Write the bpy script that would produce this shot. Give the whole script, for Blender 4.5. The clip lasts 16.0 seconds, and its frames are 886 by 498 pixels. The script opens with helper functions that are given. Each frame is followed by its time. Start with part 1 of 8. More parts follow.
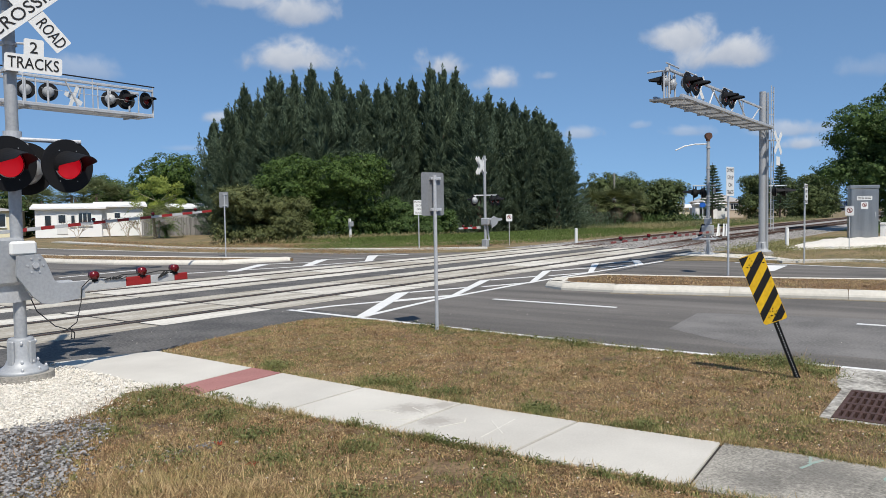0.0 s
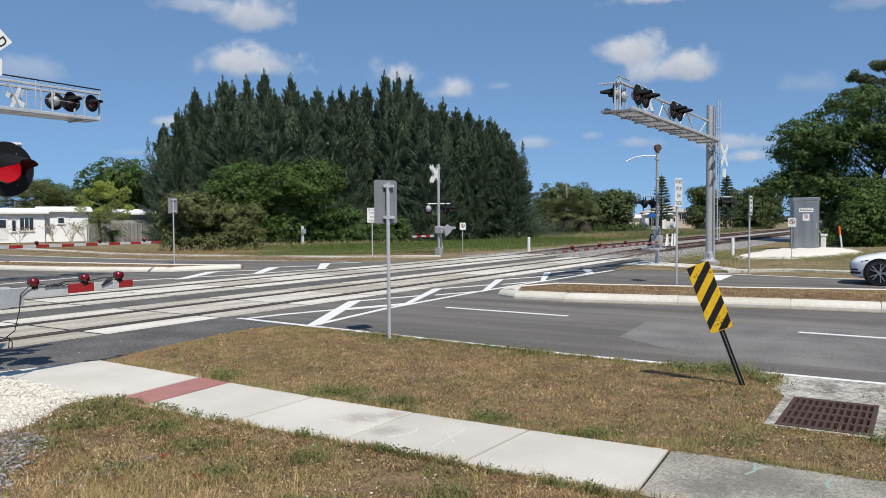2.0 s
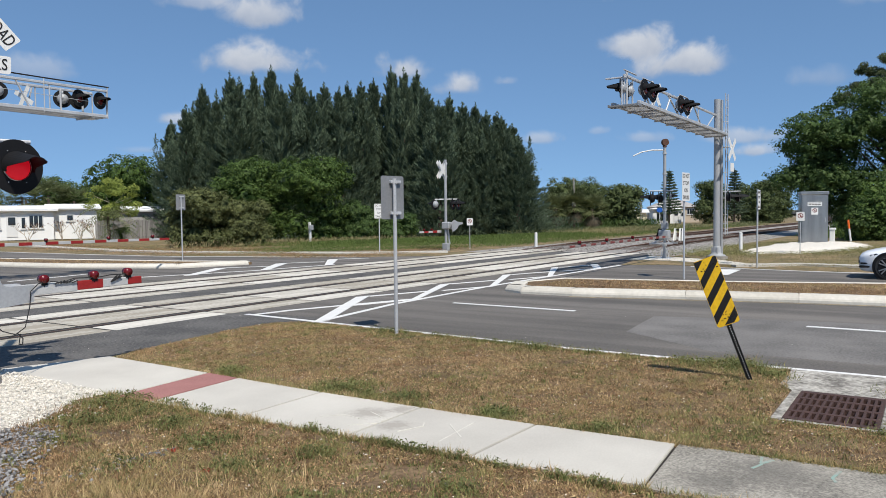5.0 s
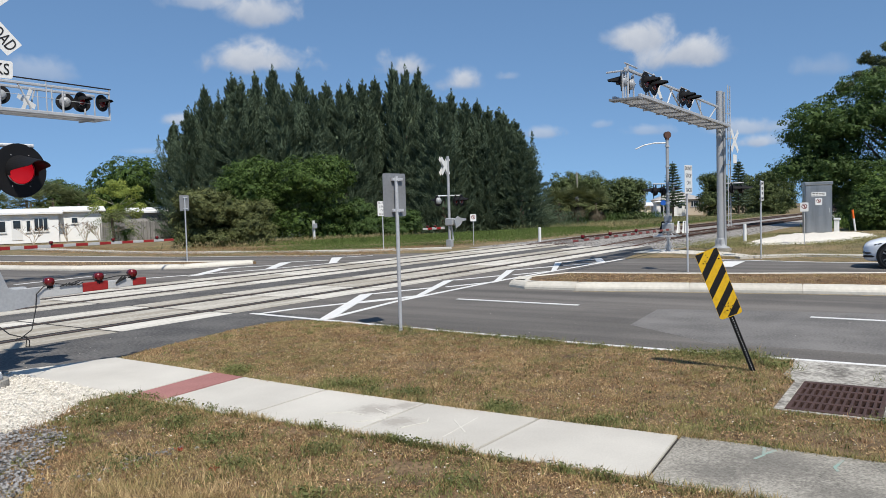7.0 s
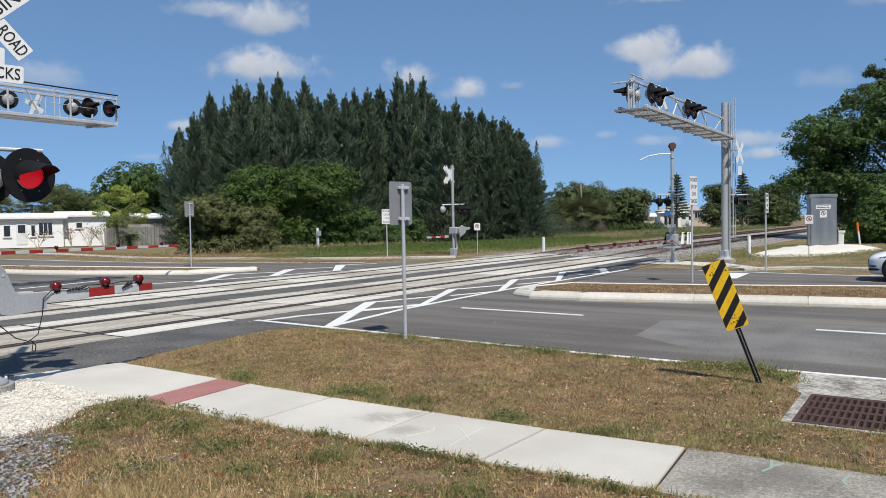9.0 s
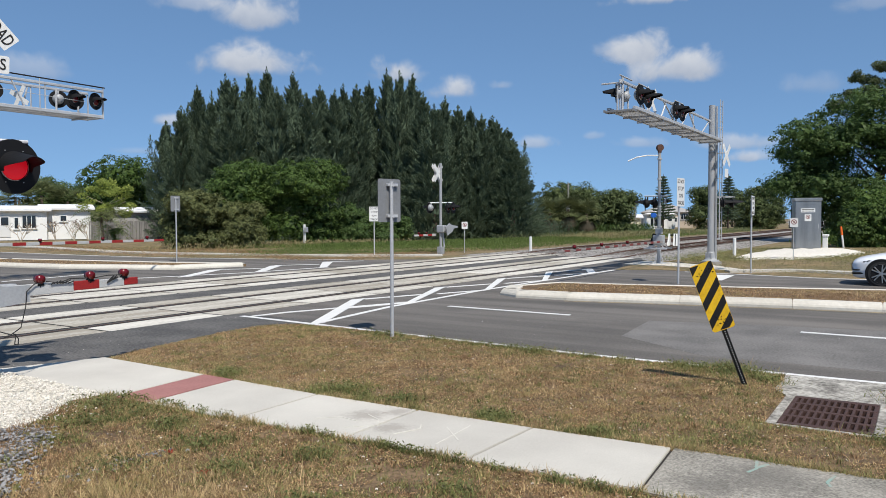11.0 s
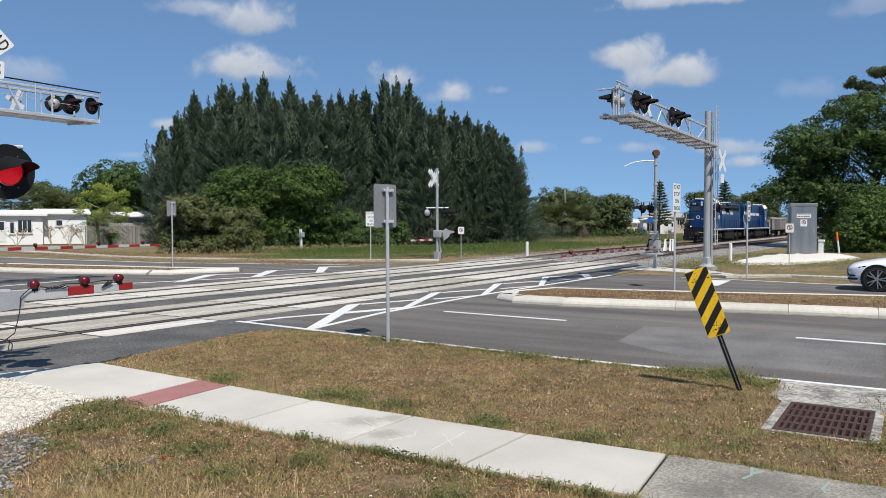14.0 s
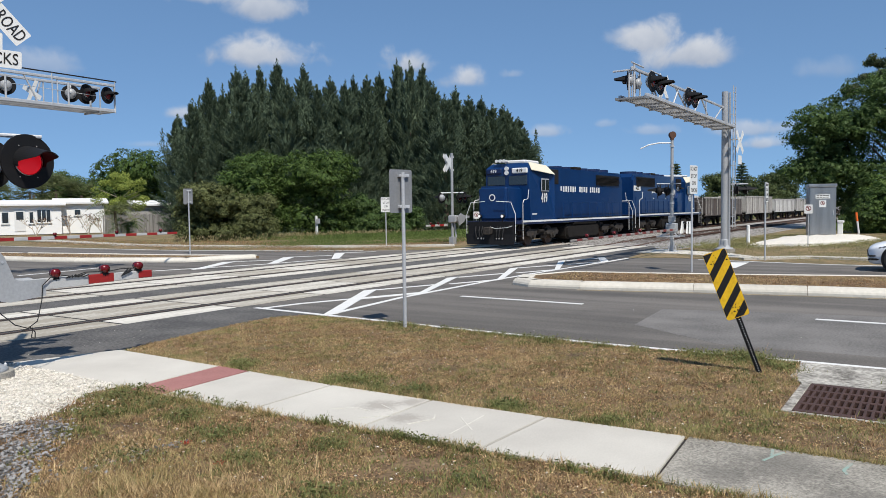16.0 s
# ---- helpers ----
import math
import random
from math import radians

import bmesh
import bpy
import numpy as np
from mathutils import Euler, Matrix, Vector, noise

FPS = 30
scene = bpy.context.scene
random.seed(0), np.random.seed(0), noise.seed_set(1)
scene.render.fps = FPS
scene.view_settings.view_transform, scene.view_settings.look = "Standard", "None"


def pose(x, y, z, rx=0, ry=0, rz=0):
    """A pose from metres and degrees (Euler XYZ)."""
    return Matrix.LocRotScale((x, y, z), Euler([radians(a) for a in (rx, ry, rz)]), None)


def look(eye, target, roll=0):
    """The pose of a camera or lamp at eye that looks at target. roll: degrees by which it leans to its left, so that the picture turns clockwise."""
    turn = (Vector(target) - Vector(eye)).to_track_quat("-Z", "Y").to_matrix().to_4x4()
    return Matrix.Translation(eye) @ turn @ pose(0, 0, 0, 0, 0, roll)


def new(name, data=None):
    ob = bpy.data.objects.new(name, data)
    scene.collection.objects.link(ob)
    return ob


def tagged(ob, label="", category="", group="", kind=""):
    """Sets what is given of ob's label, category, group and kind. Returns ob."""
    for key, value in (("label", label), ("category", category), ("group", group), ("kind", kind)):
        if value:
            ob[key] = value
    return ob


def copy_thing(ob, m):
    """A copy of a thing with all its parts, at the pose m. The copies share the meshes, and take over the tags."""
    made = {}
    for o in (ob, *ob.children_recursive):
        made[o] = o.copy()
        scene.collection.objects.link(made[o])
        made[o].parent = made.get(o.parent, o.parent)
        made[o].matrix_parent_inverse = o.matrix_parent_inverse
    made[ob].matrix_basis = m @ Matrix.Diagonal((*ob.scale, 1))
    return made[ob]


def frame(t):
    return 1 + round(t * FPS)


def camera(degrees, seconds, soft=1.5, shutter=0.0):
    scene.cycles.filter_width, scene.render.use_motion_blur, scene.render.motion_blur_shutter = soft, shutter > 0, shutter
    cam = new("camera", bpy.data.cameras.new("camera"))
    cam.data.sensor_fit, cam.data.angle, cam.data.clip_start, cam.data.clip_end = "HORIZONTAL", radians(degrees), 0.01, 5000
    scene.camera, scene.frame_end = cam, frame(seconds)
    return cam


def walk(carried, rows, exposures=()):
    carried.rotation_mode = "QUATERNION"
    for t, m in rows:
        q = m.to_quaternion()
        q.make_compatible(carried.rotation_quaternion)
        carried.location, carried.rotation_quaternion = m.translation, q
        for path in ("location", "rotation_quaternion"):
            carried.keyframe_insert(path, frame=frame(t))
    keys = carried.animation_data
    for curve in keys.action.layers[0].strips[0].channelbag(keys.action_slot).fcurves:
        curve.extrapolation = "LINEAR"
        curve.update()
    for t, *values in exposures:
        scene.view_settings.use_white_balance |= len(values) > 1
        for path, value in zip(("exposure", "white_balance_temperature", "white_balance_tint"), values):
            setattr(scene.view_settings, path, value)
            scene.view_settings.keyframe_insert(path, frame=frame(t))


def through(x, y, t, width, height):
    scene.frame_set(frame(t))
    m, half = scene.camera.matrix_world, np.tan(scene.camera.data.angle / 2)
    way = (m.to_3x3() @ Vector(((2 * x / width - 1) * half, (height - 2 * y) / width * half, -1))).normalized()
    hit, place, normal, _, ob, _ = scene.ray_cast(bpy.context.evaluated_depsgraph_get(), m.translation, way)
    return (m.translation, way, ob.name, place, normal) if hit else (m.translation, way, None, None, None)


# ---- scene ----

# ------------------------------------------------------------ camera and walk
cam = camera(60.37, 16.0, 0.65)


def aim(x, y, z, yaw, pitch, roll):
    a, b = radians(yaw), radians(pitch)
    way = Vector((math.cos(a) * math.cos(b), math.sin(a) * math.cos(b), math.sin(b)))
    return look((x, y, z), Vector((x, y, z)) + way, roll)


PATH = [
    (0, -0.018, -0.007, 1.823, 35.733, -2.737, -0.895),
    (0.5, -0.010, -0.002, 1.823, 34.854, -2.511, -0.863),
    (1, -0.006, -0.006, 1.823, 33.818, -2.362, -0.692),
    (1.5, 0.013, -0.002, 1.820, 32.838, -2.246, -0.508),
    (2, 0.012, -0.001, 1.822, 32.241, -2.160, -0.407),
    (2.5, 0.019, 0.002, 1.819, 31.968, -2.089, -0.303),
    (3, 0.010, 0.007, 1.817, 32.035, -2.054, -0.223),
    (3.5, 0.000, 0.000, 1.823, 32.248, -2.061, -0.175),
    (4, 0.010, -0.000, 1.819, 32.433, -2.107, -0.162),
    (6.5, -0.024, -0.056, 1.824, 33.148, -2.911, -1.482),
    (7, -0.016, -0.057, 1.823, 33.122, -2.750, -1.583),
    (7.5, -0.015, -0.057, 1.821, 33.094, -2.530, -1.601),
    (8, -0.019, -0.049, 1.824, 33.150, -2.317, -1.501),
    (8.5, -0.035, -0.045, 1.827, 33.302, -2.174, -1.278),
    (9, -0.044, -0.027, 1.824, 33.333, -2.095, -0.999),
    (11.5, -0.037, -0.001, 1.819, 32.147, -2.251, -0.033),
    (12, -0.030, -0.001, 1.821, 32.019, -2.217, 0.064),
    (12.5, -0.031, -0.007, 1.822, 31.898, -2.120, 0.077),
    (13, -0.026, -0.014, 1.823, 31.847, -1.979, 0.030),
    (13.5, -0.017, -0.014, 1.822, 31.932, -1.864, -0.064),
    (14, -0.027, -0.009, 1.826, 32.096, -1.859, -0.140),
    (14.5, -0.035, -0.015, 1.827, 32.299, -1.995, -0.230),
    (15, -0.041, -0.009, 1.823, 32.496, -2.246, -0.355),
    (15.5, -0.045, -0.004, 1.822, 32.790, -2.608, -0.567),
    (16, -0.036, 0.004, 1.821, 33.245, -2.968, -0.788),
]
walk(cam, [(r[0], aim(*r[1:])) for r in PATH])

# ------------------------------------------------------------ world, sun, exposure
SHADE = Vector((0.57, 0.82, 0)).normalized()      # the way in which shadows fall on the ground
SUN_UP = radians(55)
world = bpy.data.worlds.new("world")
scene.world = world
world.use_nodes = True
wn = world.node_tree
sky = wn.nodes.new("ShaderNodeTexSky")
sky.sky_type, sky.sun_disc = "NISHITA", False
sky.sun_elevation = SUN_UP
sky.sun_rotation = math.atan2(-SHADE.x, -SHADE.y)
sky.altitude, sky.air_density, sky.dust_density, sky.ozone_density = 3000, 1.0, 0.03, 2.5
# the band of sky above the horizon is nearly even in colour: the sky is read from a little higher up
way_up, lifted, level = wn.nodes.new("ShaderNodeTexCoord"), wn.nodes.new("ShaderNodeVectorMath"), wn.nodes.new("ShaderNodeVectorMath")
lifted.operation, level.operation = "ADD", "NORMALIZE"
lifted.inputs[1].default_value = (0, 0, 0.08)
wn.links.new(way_up.outputs["Generated"], lifted.inputs[0])
wn.links.new(lifted.outputs[0], level.inputs[0])
wn.links.new(level.outputs[0], sky.inputs[0])
tint = wn.nodes.new("ShaderNodeMix")
tint.data_type, tint.blend_type = "RGBA", "MULTIPLY"
tint.inputs[0].default_value, tint.inputs[7].default_value = 1.0, (0.665, 0.925, 1.175, 1)
even = wn.nodes.new("ShaderNodeGamma")
even.inputs[1].default_value = 0.6
wn.links.new(sky.outputs[0], even.inputs[0])
wn.links.new(even.outputs[0], tint.inputs[6])
wn.links.new(tint.outputs[2], wn.nodes["Background"].inputs[0])
wn.nodes["Background"].inputs[1].default_value = 0.205
sun = new("sun", bpy.data.lights.new("sun", "SUN"))
sun.data.energy, sun.data.angle, sun.data.color = 5.0, radians(0.6), (1.0, 0.95, 0.87)
drop = Vector((SHADE.x * math.cos(SUN_UP), SHADE.y * math.cos(SUN_UP), -math.sin(SUN_UP)))
sun.matrix_world = drop.to_track_quat("-Z", "Y").to_matrix().to_4x4()
scene.view_settings.exposure = 0.0

# ------------------------------------------------------------ materials
def mat(name, a, b=None, rough=0.8, scale=6.0, bump=0.0, fine=60.0, metal=0.0, mix=0.5, spec=0.4, alpha=None, contrast=0.22, rand=0.0, island=0.0, stretch=None):
    """A surface that varies between the colours a and b at a coarse and a fine scale (per metre), with relief."""
    m = bpy.data.materials.new(name)
    m.use_nodes = True
    n, l = m.node_tree.nodes, m.node_tree.links
    p = n["Principled BSDF"]
    p.inputs["Roughness"].default_value, p.inputs["Metallic"].default_value = rough, metal
    p.inputs["Specular IOR Level"].default_value = spec
    b = b or tuple(c * 0.8 for c in a)
    tc = n.new("ShaderNodeTexCoord")
    n1, n2 = n.new("ShaderNodeTexNoise"), n.new("ShaderNodeTexNoise")
    n1.inputs["Scale"].default_value, n2.inputs["Scale"].default_value = scale, fine
    n1.inputs["Detail"].default_value = n2.inputs["Detail"].default_value = 5
    l.new(tc.outputs["Object"], n1.inputs["Vector"]), l.new(tc.outputs["Object"], n2.inputs["Vector"])
    if stretch:
        mp = n.new("ShaderNodeMapping")
        mp.inputs["Scale"].default_value = stretch
        l.new(tc.outputs["Object"], mp.inputs["Vector"]), l.new(mp.outputs[0], n1.inputs["Vector"])
    add = n.new("ShaderNodeMix")
    add.data_type = "FLOAT"
    add.inputs[0].default_value = mix
    l.new(n1.outputs["Fac"], add.inputs[2]), l.new(n2.outputs["Fac"], add.inputs[3])
    value = add.outputs[0]
    if rand or island:
        src = n.new("ShaderNodeObjectInfo").outputs["Random"] if rand else n.new("ShaderNodeNewGeometry").outputs["Random Per Island"]
        ma = n.new("ShaderNodeMath")
        ma.operation = "MULTIPLY_ADD"
        ma.inputs[1].default_value = rand or island
        l.new(src, ma.inputs[0]), l.new(value, ma.inputs[2])
        mb = n.new("ShaderNodeMath")
        mb.operation = "SUBTRACT"
        mb.inputs[1].default_value = (rand or island) / 2
        l.new(ma.outputs[0], mb.inputs[0])
        value = mb.outputs[0]
    r = n.new("ShaderNodeValToRGB")
    r.color_ramp.elements[0].position, r.color_ramp.elements[1].position = 0.5 - contrast, 0.5 + contrast
    r.color_ramp.elements[0].color, r.color_ramp.elements[1].color = (*b, 1), (*a, 1)
    l.new(value, r.inputs[0]), l.new(r.outputs[0], p.inputs["Base Color"])
    if bump:
        bp = n.new("ShaderNodeBump")
        bp.inputs["Strength"].default_value, bp.inputs["Distance"].default_value = min(1, bump), 0.02
        l.new(n2.outputs["Fac"], bp.inputs["Height"]), l.new(bp.outputs[0], p.inputs["Normal"])
    return m


def glow(name, color, strength):
    m = bpy.data.materials.new(name)
    m.use_nodes = True
    p = m.node_tree.nodes["Principled BSDF"]
    p.inputs["Base Color"].default_value = (*color, 1)
    p.inputs["Emission Color"].default_value, p.inputs["Emission Strength"].default_value = (*color, 1), strength
    return m


def smudge(m, spots, color, amount):
    """Dark scuffs on a surface round the places spots (x, y, radius)."""
    n, l = m.node_tree.nodes, m.node_tree.links
    p = n["Principled BSDF"]
    src = p.inputs["Base Color"].links[0].from_socket
    tc, no = n.new("ShaderNodeTexCoord"), n.new("ShaderNodeTexNoise")
    no.inputs["Scale"].default_value, no.inputs["Detail"].default_value, no.inputs["Roughness"].default_value = 13.0, 7, 0.75
    st = n.new("ShaderNodeMapping")
    st.inputs["Scale"].default_value = (1.2, 1.0, 1)
    l.new(tc.outputs["Object"], st.inputs[0]), l.new(st.outputs[0], no.inputs["Vector"])
    for x, y, r in spots:
        d, a, mr, mx = n.new("ShaderNodeVectorMath"), n.new("ShaderNodeMath"), n.new("ShaderNodeMapRange"), n.new("ShaderNodeMix")
        d.operation, d.inputs[1].default_value = "DISTANCE", (x, y, 0.03)
        l.new(tc.outputs["Object"], d.inputs[0])
        a.operation, a.inputs[1].default_value = "MULTIPLY_ADD", -0.5 / r
        l.new(d.outputs["Value"], a.inputs[0]), l.new(no.outputs["Fac"], a.inputs[2])
        mr.inputs[1].default_value, mr.inputs[2].default_value, mr.inputs[4].default_value = 0.02, 0.35, amount
        l.new(a.outputs[0], mr.inputs[0])
        mx.data_type = "RGBA"
        l.new(mr.outputs[0], mx.inputs[0]), l.new(src, mx.inputs[6])
        mx.inputs[7].default_value = (*color, 1)
        src = mx.outputs[2]
    l.new(src, p.inputs["Base Color"])


def patchy(m, color, scale, lo, hi, amount):
    """Blends another tone into a surface in patches of about 1/scale metres."""
    n, l = m.node_tree.nodes, m.node_tree.links
    ramp = next(x for x in n if x.type == "VALTORGB")
    ends = [k.to_socket for k in ramp.outputs[0].links]
    tc, no, mr, mx = n.new("ShaderNodeTexCoord"), n.new("ShaderNodeTexNoise"), n.new("ShaderNodeMapRange"), n.new("ShaderNodeMix")
    no.inputs["Scale"].default_value, no.inputs["Detail"].default_value = scale, 4
    l.new(tc.outputs["Object"], no.inputs["Vector"]), l.new(no.outputs["Fac"], mr.inputs[0])
    mr.inputs[1].default_value, mr.inputs[2].default_value, mr.inputs[4].default_value = lo, hi, amount
    mx.data_type, mx.inputs[7].default_value = "RGBA", (*color, 1)
    l.new(mr.outputs[0], mx.inputs[0]), l.new(ramp.outputs[0], mx.inputs[6])
    for e in ends:
        l.new(mx.outputs[2], e)


def leafy(name, a, b, rough=0.6, through=0.25, island=0.5, spec=0.25):
    """Foliage: a mix of diffuse, gloss and light that shines through, varied leaf by leaf."""
    m = mat(name, a, b, rough, 0.6, 0, 8, spec=spec, island=island, contrast=0.35)
    n, l = m.node_tree.nodes, m.node_tree.links
    t = n.new("ShaderNodeBsdfTranslucent")
    mx = n.new("ShaderNodeMixShader")
    mx.inputs[0].default_value = through
    ramp = next(x for x in n if x.type == "VALTORGB")
    l.new(ramp.outputs[0], t.inputs[0])
    l.new(n["Principled BSDF"].outputs[0], mx.inputs[1]), l.new(t.outputs[0], mx.inputs[2])
    l.new(mx.outputs[0], n["Material Output"].inputs[0])
    return m


M = dict(
    asphalt=mat("asphalt", (0.182, 0.165, 0.146), (0.09, 0.082, 0.073), 0.9, 1.3, 0.5, 30, stretch=(1.0, 0.07, 1), mix=0.36, contrast=0.11),
    asphalt_dark=mat("asphalt_dark", (0.140, 0.132, 0.122), (0.062, 0.059, 0.056), 0.9, 1.3, 0.6, 24, mix=0.6, contrast=0.09),
    asphalt_pale=mat("asphalt_pale", (0.20, 0.188, 0.174), (0.115, 0.108, 0.10), 0.9, 1.2, 0.5, 30, mix=0.5, contrast=0.10),
    concrete=mat("concrete", (0.61, 0.575, 0.505), (0.44, 0.41, 0.36), 0.85, 1.3, 0.08, 60, rand=0.18, contrast=0.28, mix=0.3),
    concrete_old=mat("concrete_old", (0.36, 0.335, 0.29), (0.19, 0.178, 0.155), 0.9, 1.4, 0.6, 45, contrast=0.12, mix=0.6),
    concrete_stained=mat("concrete_stained", (0.46, 0.425, 0.36), (0.13, 0.12, 0.10), 0.9, 1.1, 0.4, 55, contrast=0.15, mix=0.55),
    apron=mat("apron", (0.52, 0.49, 0.43), (0.13, 0.118, 0.10), 0.9, 3.0, 0.5, 22, contrast=0.12, mix=0.5),
    teal=mat("teal", (0.23, 0.36, 0.31), (0.33, 0.325, 0.28), 0.8, 9, 0, 40, contrast=0.10),
    panel=mat("panel", (0.66, 0.625, 0.55), (0.33, 0.295, 0.235), 0.85, 1.6, 0.25, 14, rand=0.24, mix=0.38, contrast=0.14, stretch=(0.35, 1.6, 1)),
    kerb=mat("kerb", (0.66, 0.62, 0.54), (0.46, 0.425, 0.36), 0.85, 1.2, 0.25, 12, rand=0.2, contrast=0.25),
    joint=mat("joint", (0.036, 0.031, 0.027), (0.02, 0.018, 0.016), 0.95, 9),
    paint=mat("paint", (0.78, 0.77, 0.74), (0.62, 0.61, 0.58), 0.7, 3, 0.1, 60, contrast=0.3),
    yellow=mat("yellow", (0.80, 0.50, 0.02), (0.62, 0.36, 0.015), 0.4, 7, 0, 30, spec=0.4, contrast=0.14),
    yellow_worn=mat("yellow_worn", (0.40, 0.32, 0.18), (0.18, 0.16, 0.13), 0.8, 6, 0, 40, contrast=0.12),
    chalk=mat("chalk", (0.64, 0.61, 0.54), (0.53, 0.50, 0.44), 0.95, 9, 0, 60, contrast=0.12),
    black=mat("black", (0.010, 0.010, 0.011), (0.02, 0.019, 0.018), 0.55, 5, 0, 60, spec=0.25),
    dull_black=mat("dull_black", (0.009, 0.009, 0.010), (0.014, 0.014, 0.015), 0.6, 8, spec=0.15),
    steel=mat("steel", (0.58, 0.59, 0.60), (0.38, 0.385, 0.395), 0.55, 3, 0.1, 40, metal=0.3),
    alu=mat("alu", (0.43, 0.44, 0.45), (0.29, 0.30, 0.31), 0.55, 2.2, 0.08, 30, metal=0.25, stretch=(1, 1, 0.25)),
    arm_grey=mat("arm_grey", (0.50, 0.50, 0.49), (0.36, 0.36, 0.355), 0.6, 3),
    arm_dull=mat("arm_dull", (0.33, 0.31, 0.29), (0.20, 0.185, 0.17), 0.7, 3),
    red_dull=mat("red_dull", (0.23, 0.045, 0.04), (0.13, 0.028, 0.025), 0.7, 3),
    plate_back=mat("plate_back", (0.27, 0.275, 0.28), (0.18, 0.185, 0.19), 0.5, 3, 0.05, 30, metal=0.2),
    cabinet_grey=mat("cabinet_grey", (0.40, 0.405, 0.40), (0.24, 0.245, 0.245), 0.33, 2.5, 0.03, 20, metal=0.8, stretch=(1, 1, 0.12), contrast=0.2, mix=0.15),
    white=mat("white", (0.72, 0.72, 0.70), (0.64, 0.64, 0.62), 0.45, 3),
    red=mat("red", (0.34, 0.02, 0.018), (0.20, 0.014, 0.013), 0.5, 4),
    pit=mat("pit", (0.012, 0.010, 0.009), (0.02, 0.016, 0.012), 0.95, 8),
    rust=mat("rust", (0.115, 0.055, 0.036), (0.06, 0.03, 0.021), 0.85, 5, 0.3, 60),
    rail=mat("rail", (0.095, 0.058, 0.043), (0.045, 0.029, 0.023), 0.7, 6, 0.1, 60),
    railtop=mat("railtop", (0.11, 0.095, 0.083), (0.055, 0.047, 0.042), 0.55, 6, metal=0.2),
    bright=mat("bright", (0.55, 0.55, 0.56), (0.42, 0.42, 0.43), 0.3, 6, metal=0.9),
    wood=mat("wood", (0.115, 0.085, 0.066), (0.06, 0.045, 0.036), 0.9, 4, 0.4, 40),
    redbrick=mat("redbrick", (0.40, 0.185, 0.165), (0.28, 0.125, 0.11), 0.85, 3, 0.35, 40),
    soil=mat("soil", (0.27, 0.18, 0.098), (0.10, 0.066, 0.036), 0.95, 1.8, 0.8, 30, contrast=0.10),
    verge=mat("verge", (0.29, 0.20, 0.105), (0.10, 0.088, 0.04), 0.95, 0.9, 0.6, 7, contrast=0.10),
    whiterock=mat("whiterock", (0.79, 0.74, 0.655), (0.48, 0.44, 0.37), 0.9, 7, 0.3, 50, island=0.55),
    greyrock=mat("greyrock", (0.31, 0.30, 0.29), (0.09, 0.085, 0.08), 0.9, 5, 0.3, 50, island=0.9),
    ballast=mat("ballast", (0.37, 0.35, 0.325), (0.16, 0.145, 0.13), 0.9, 8, 0.8, 30, island=0.7),
    bark=mat("bark", (0.14, 0.105, 0.08), (0.07, 0.055, 0.042), 0.95, 3, 0.6, 20),
    pine=leafy("pine", (0.165, 0.215, 0.135), (0.06, 0.09, 0.06), 0.9, 0.25, 0.5, 0.05),
    needles=leafy("needles", (0.19, 0.22, 0.105), (0.07, 0.092, 0.046), 0.8, 0.25, 0.4, 0.1),
    leaf=leafy("leaf", (0.12, 0.19, 0.04), (0.019, 0.042, 0.011)),
    leaf_dark=leafy("leaf_dark", (0.125, 0.195, 0.055), (0.038, 0.073, 0.021), 0.55, 0.35),
    leaf_far=leafy("leaf_far", (0.15, 0.19, 0.07), (0.036, 0.055, 0.021), 0.7, 0.25),
    leaf_bright=leafy("leaf_bright", (0.15, 0.23, 0.05), (0.045, 0.085, 0.02)),
    leaf_red=leafy("leaf_red", (0.16, 0.07, 0.05), (0.08, 0.06, 0.03)),
    leaf_lime=leafy("leaf_lime", (0.42, 0.47, 0.11), (0.18, 0.24, 0.055), 0.6, 0.4),
    leaf_olive=leafy("leaf_olive", (0.185, 0.20, 0.073), (0.055, 0.071, 0.026)),
    leaf_grey=leafy("leaf_grey", (0.235, 0.26, 0.115), (0.088, 0.108, 0.045)),
    dry=leafy("dry", (0.72, 0.53, 0.285), (0.22, 0.152, 0.072), 0.8, 0.2, 0.9),
    tawny=leafy("tawny", (0.56, 0.355, 0.19), (0.125, 0.073, 0.037), 0.8, 0.2, 0.9),
    green=leafy("green", (0.31, 0.325, 0.115), (0.06, 0.08, 0.023), 0.7, 0.2, 0.8),
    lush=leafy("lush", (0.17, 0.235, 0.06), (0.065, 0.10, 0.026), 0.7, 0.3),
    weed=leafy("weed", (0.23, 0.24, 0.085), (0.08, 0.095, 0.032), 0.6, 0.25),
    blue=mat("blue", (0.003, 0.034, 0.125), (0.003, 0.020, 0.080), 0.3, 1.1, 0, 12, spec=0.4, stretch=(1, 1, 0.4)),
    grime=mat("grime", (0.052, 0.043, 0.036), (0.013, 0.011, 0.010), 0.85, 6, 0.3, 30, contrast=0.14),
    darkblue=mat("darkblue", (0.008, 0.02, 0.075), None, 0.4, 3),
    under=mat("under", (0.026, 0.022, 0.019), (0.008, 0.0075, 0.007), 0.8, 4, 0.2, 30, spec=0.15),
    cream=mat("cream", (0.80, 0.74, 0.56), (0.72, 0.66, 0.50), 0.4, 3),
    glass=mat("glass", (0.02, 0.025, 0.03), None, 0.06, 3, spec=0.8),
    stucco=mat("stucco", (0.82, 0.82, 0.80), (0.74, 0.74, 0.72), 0.9, 1, 0.2, 25),
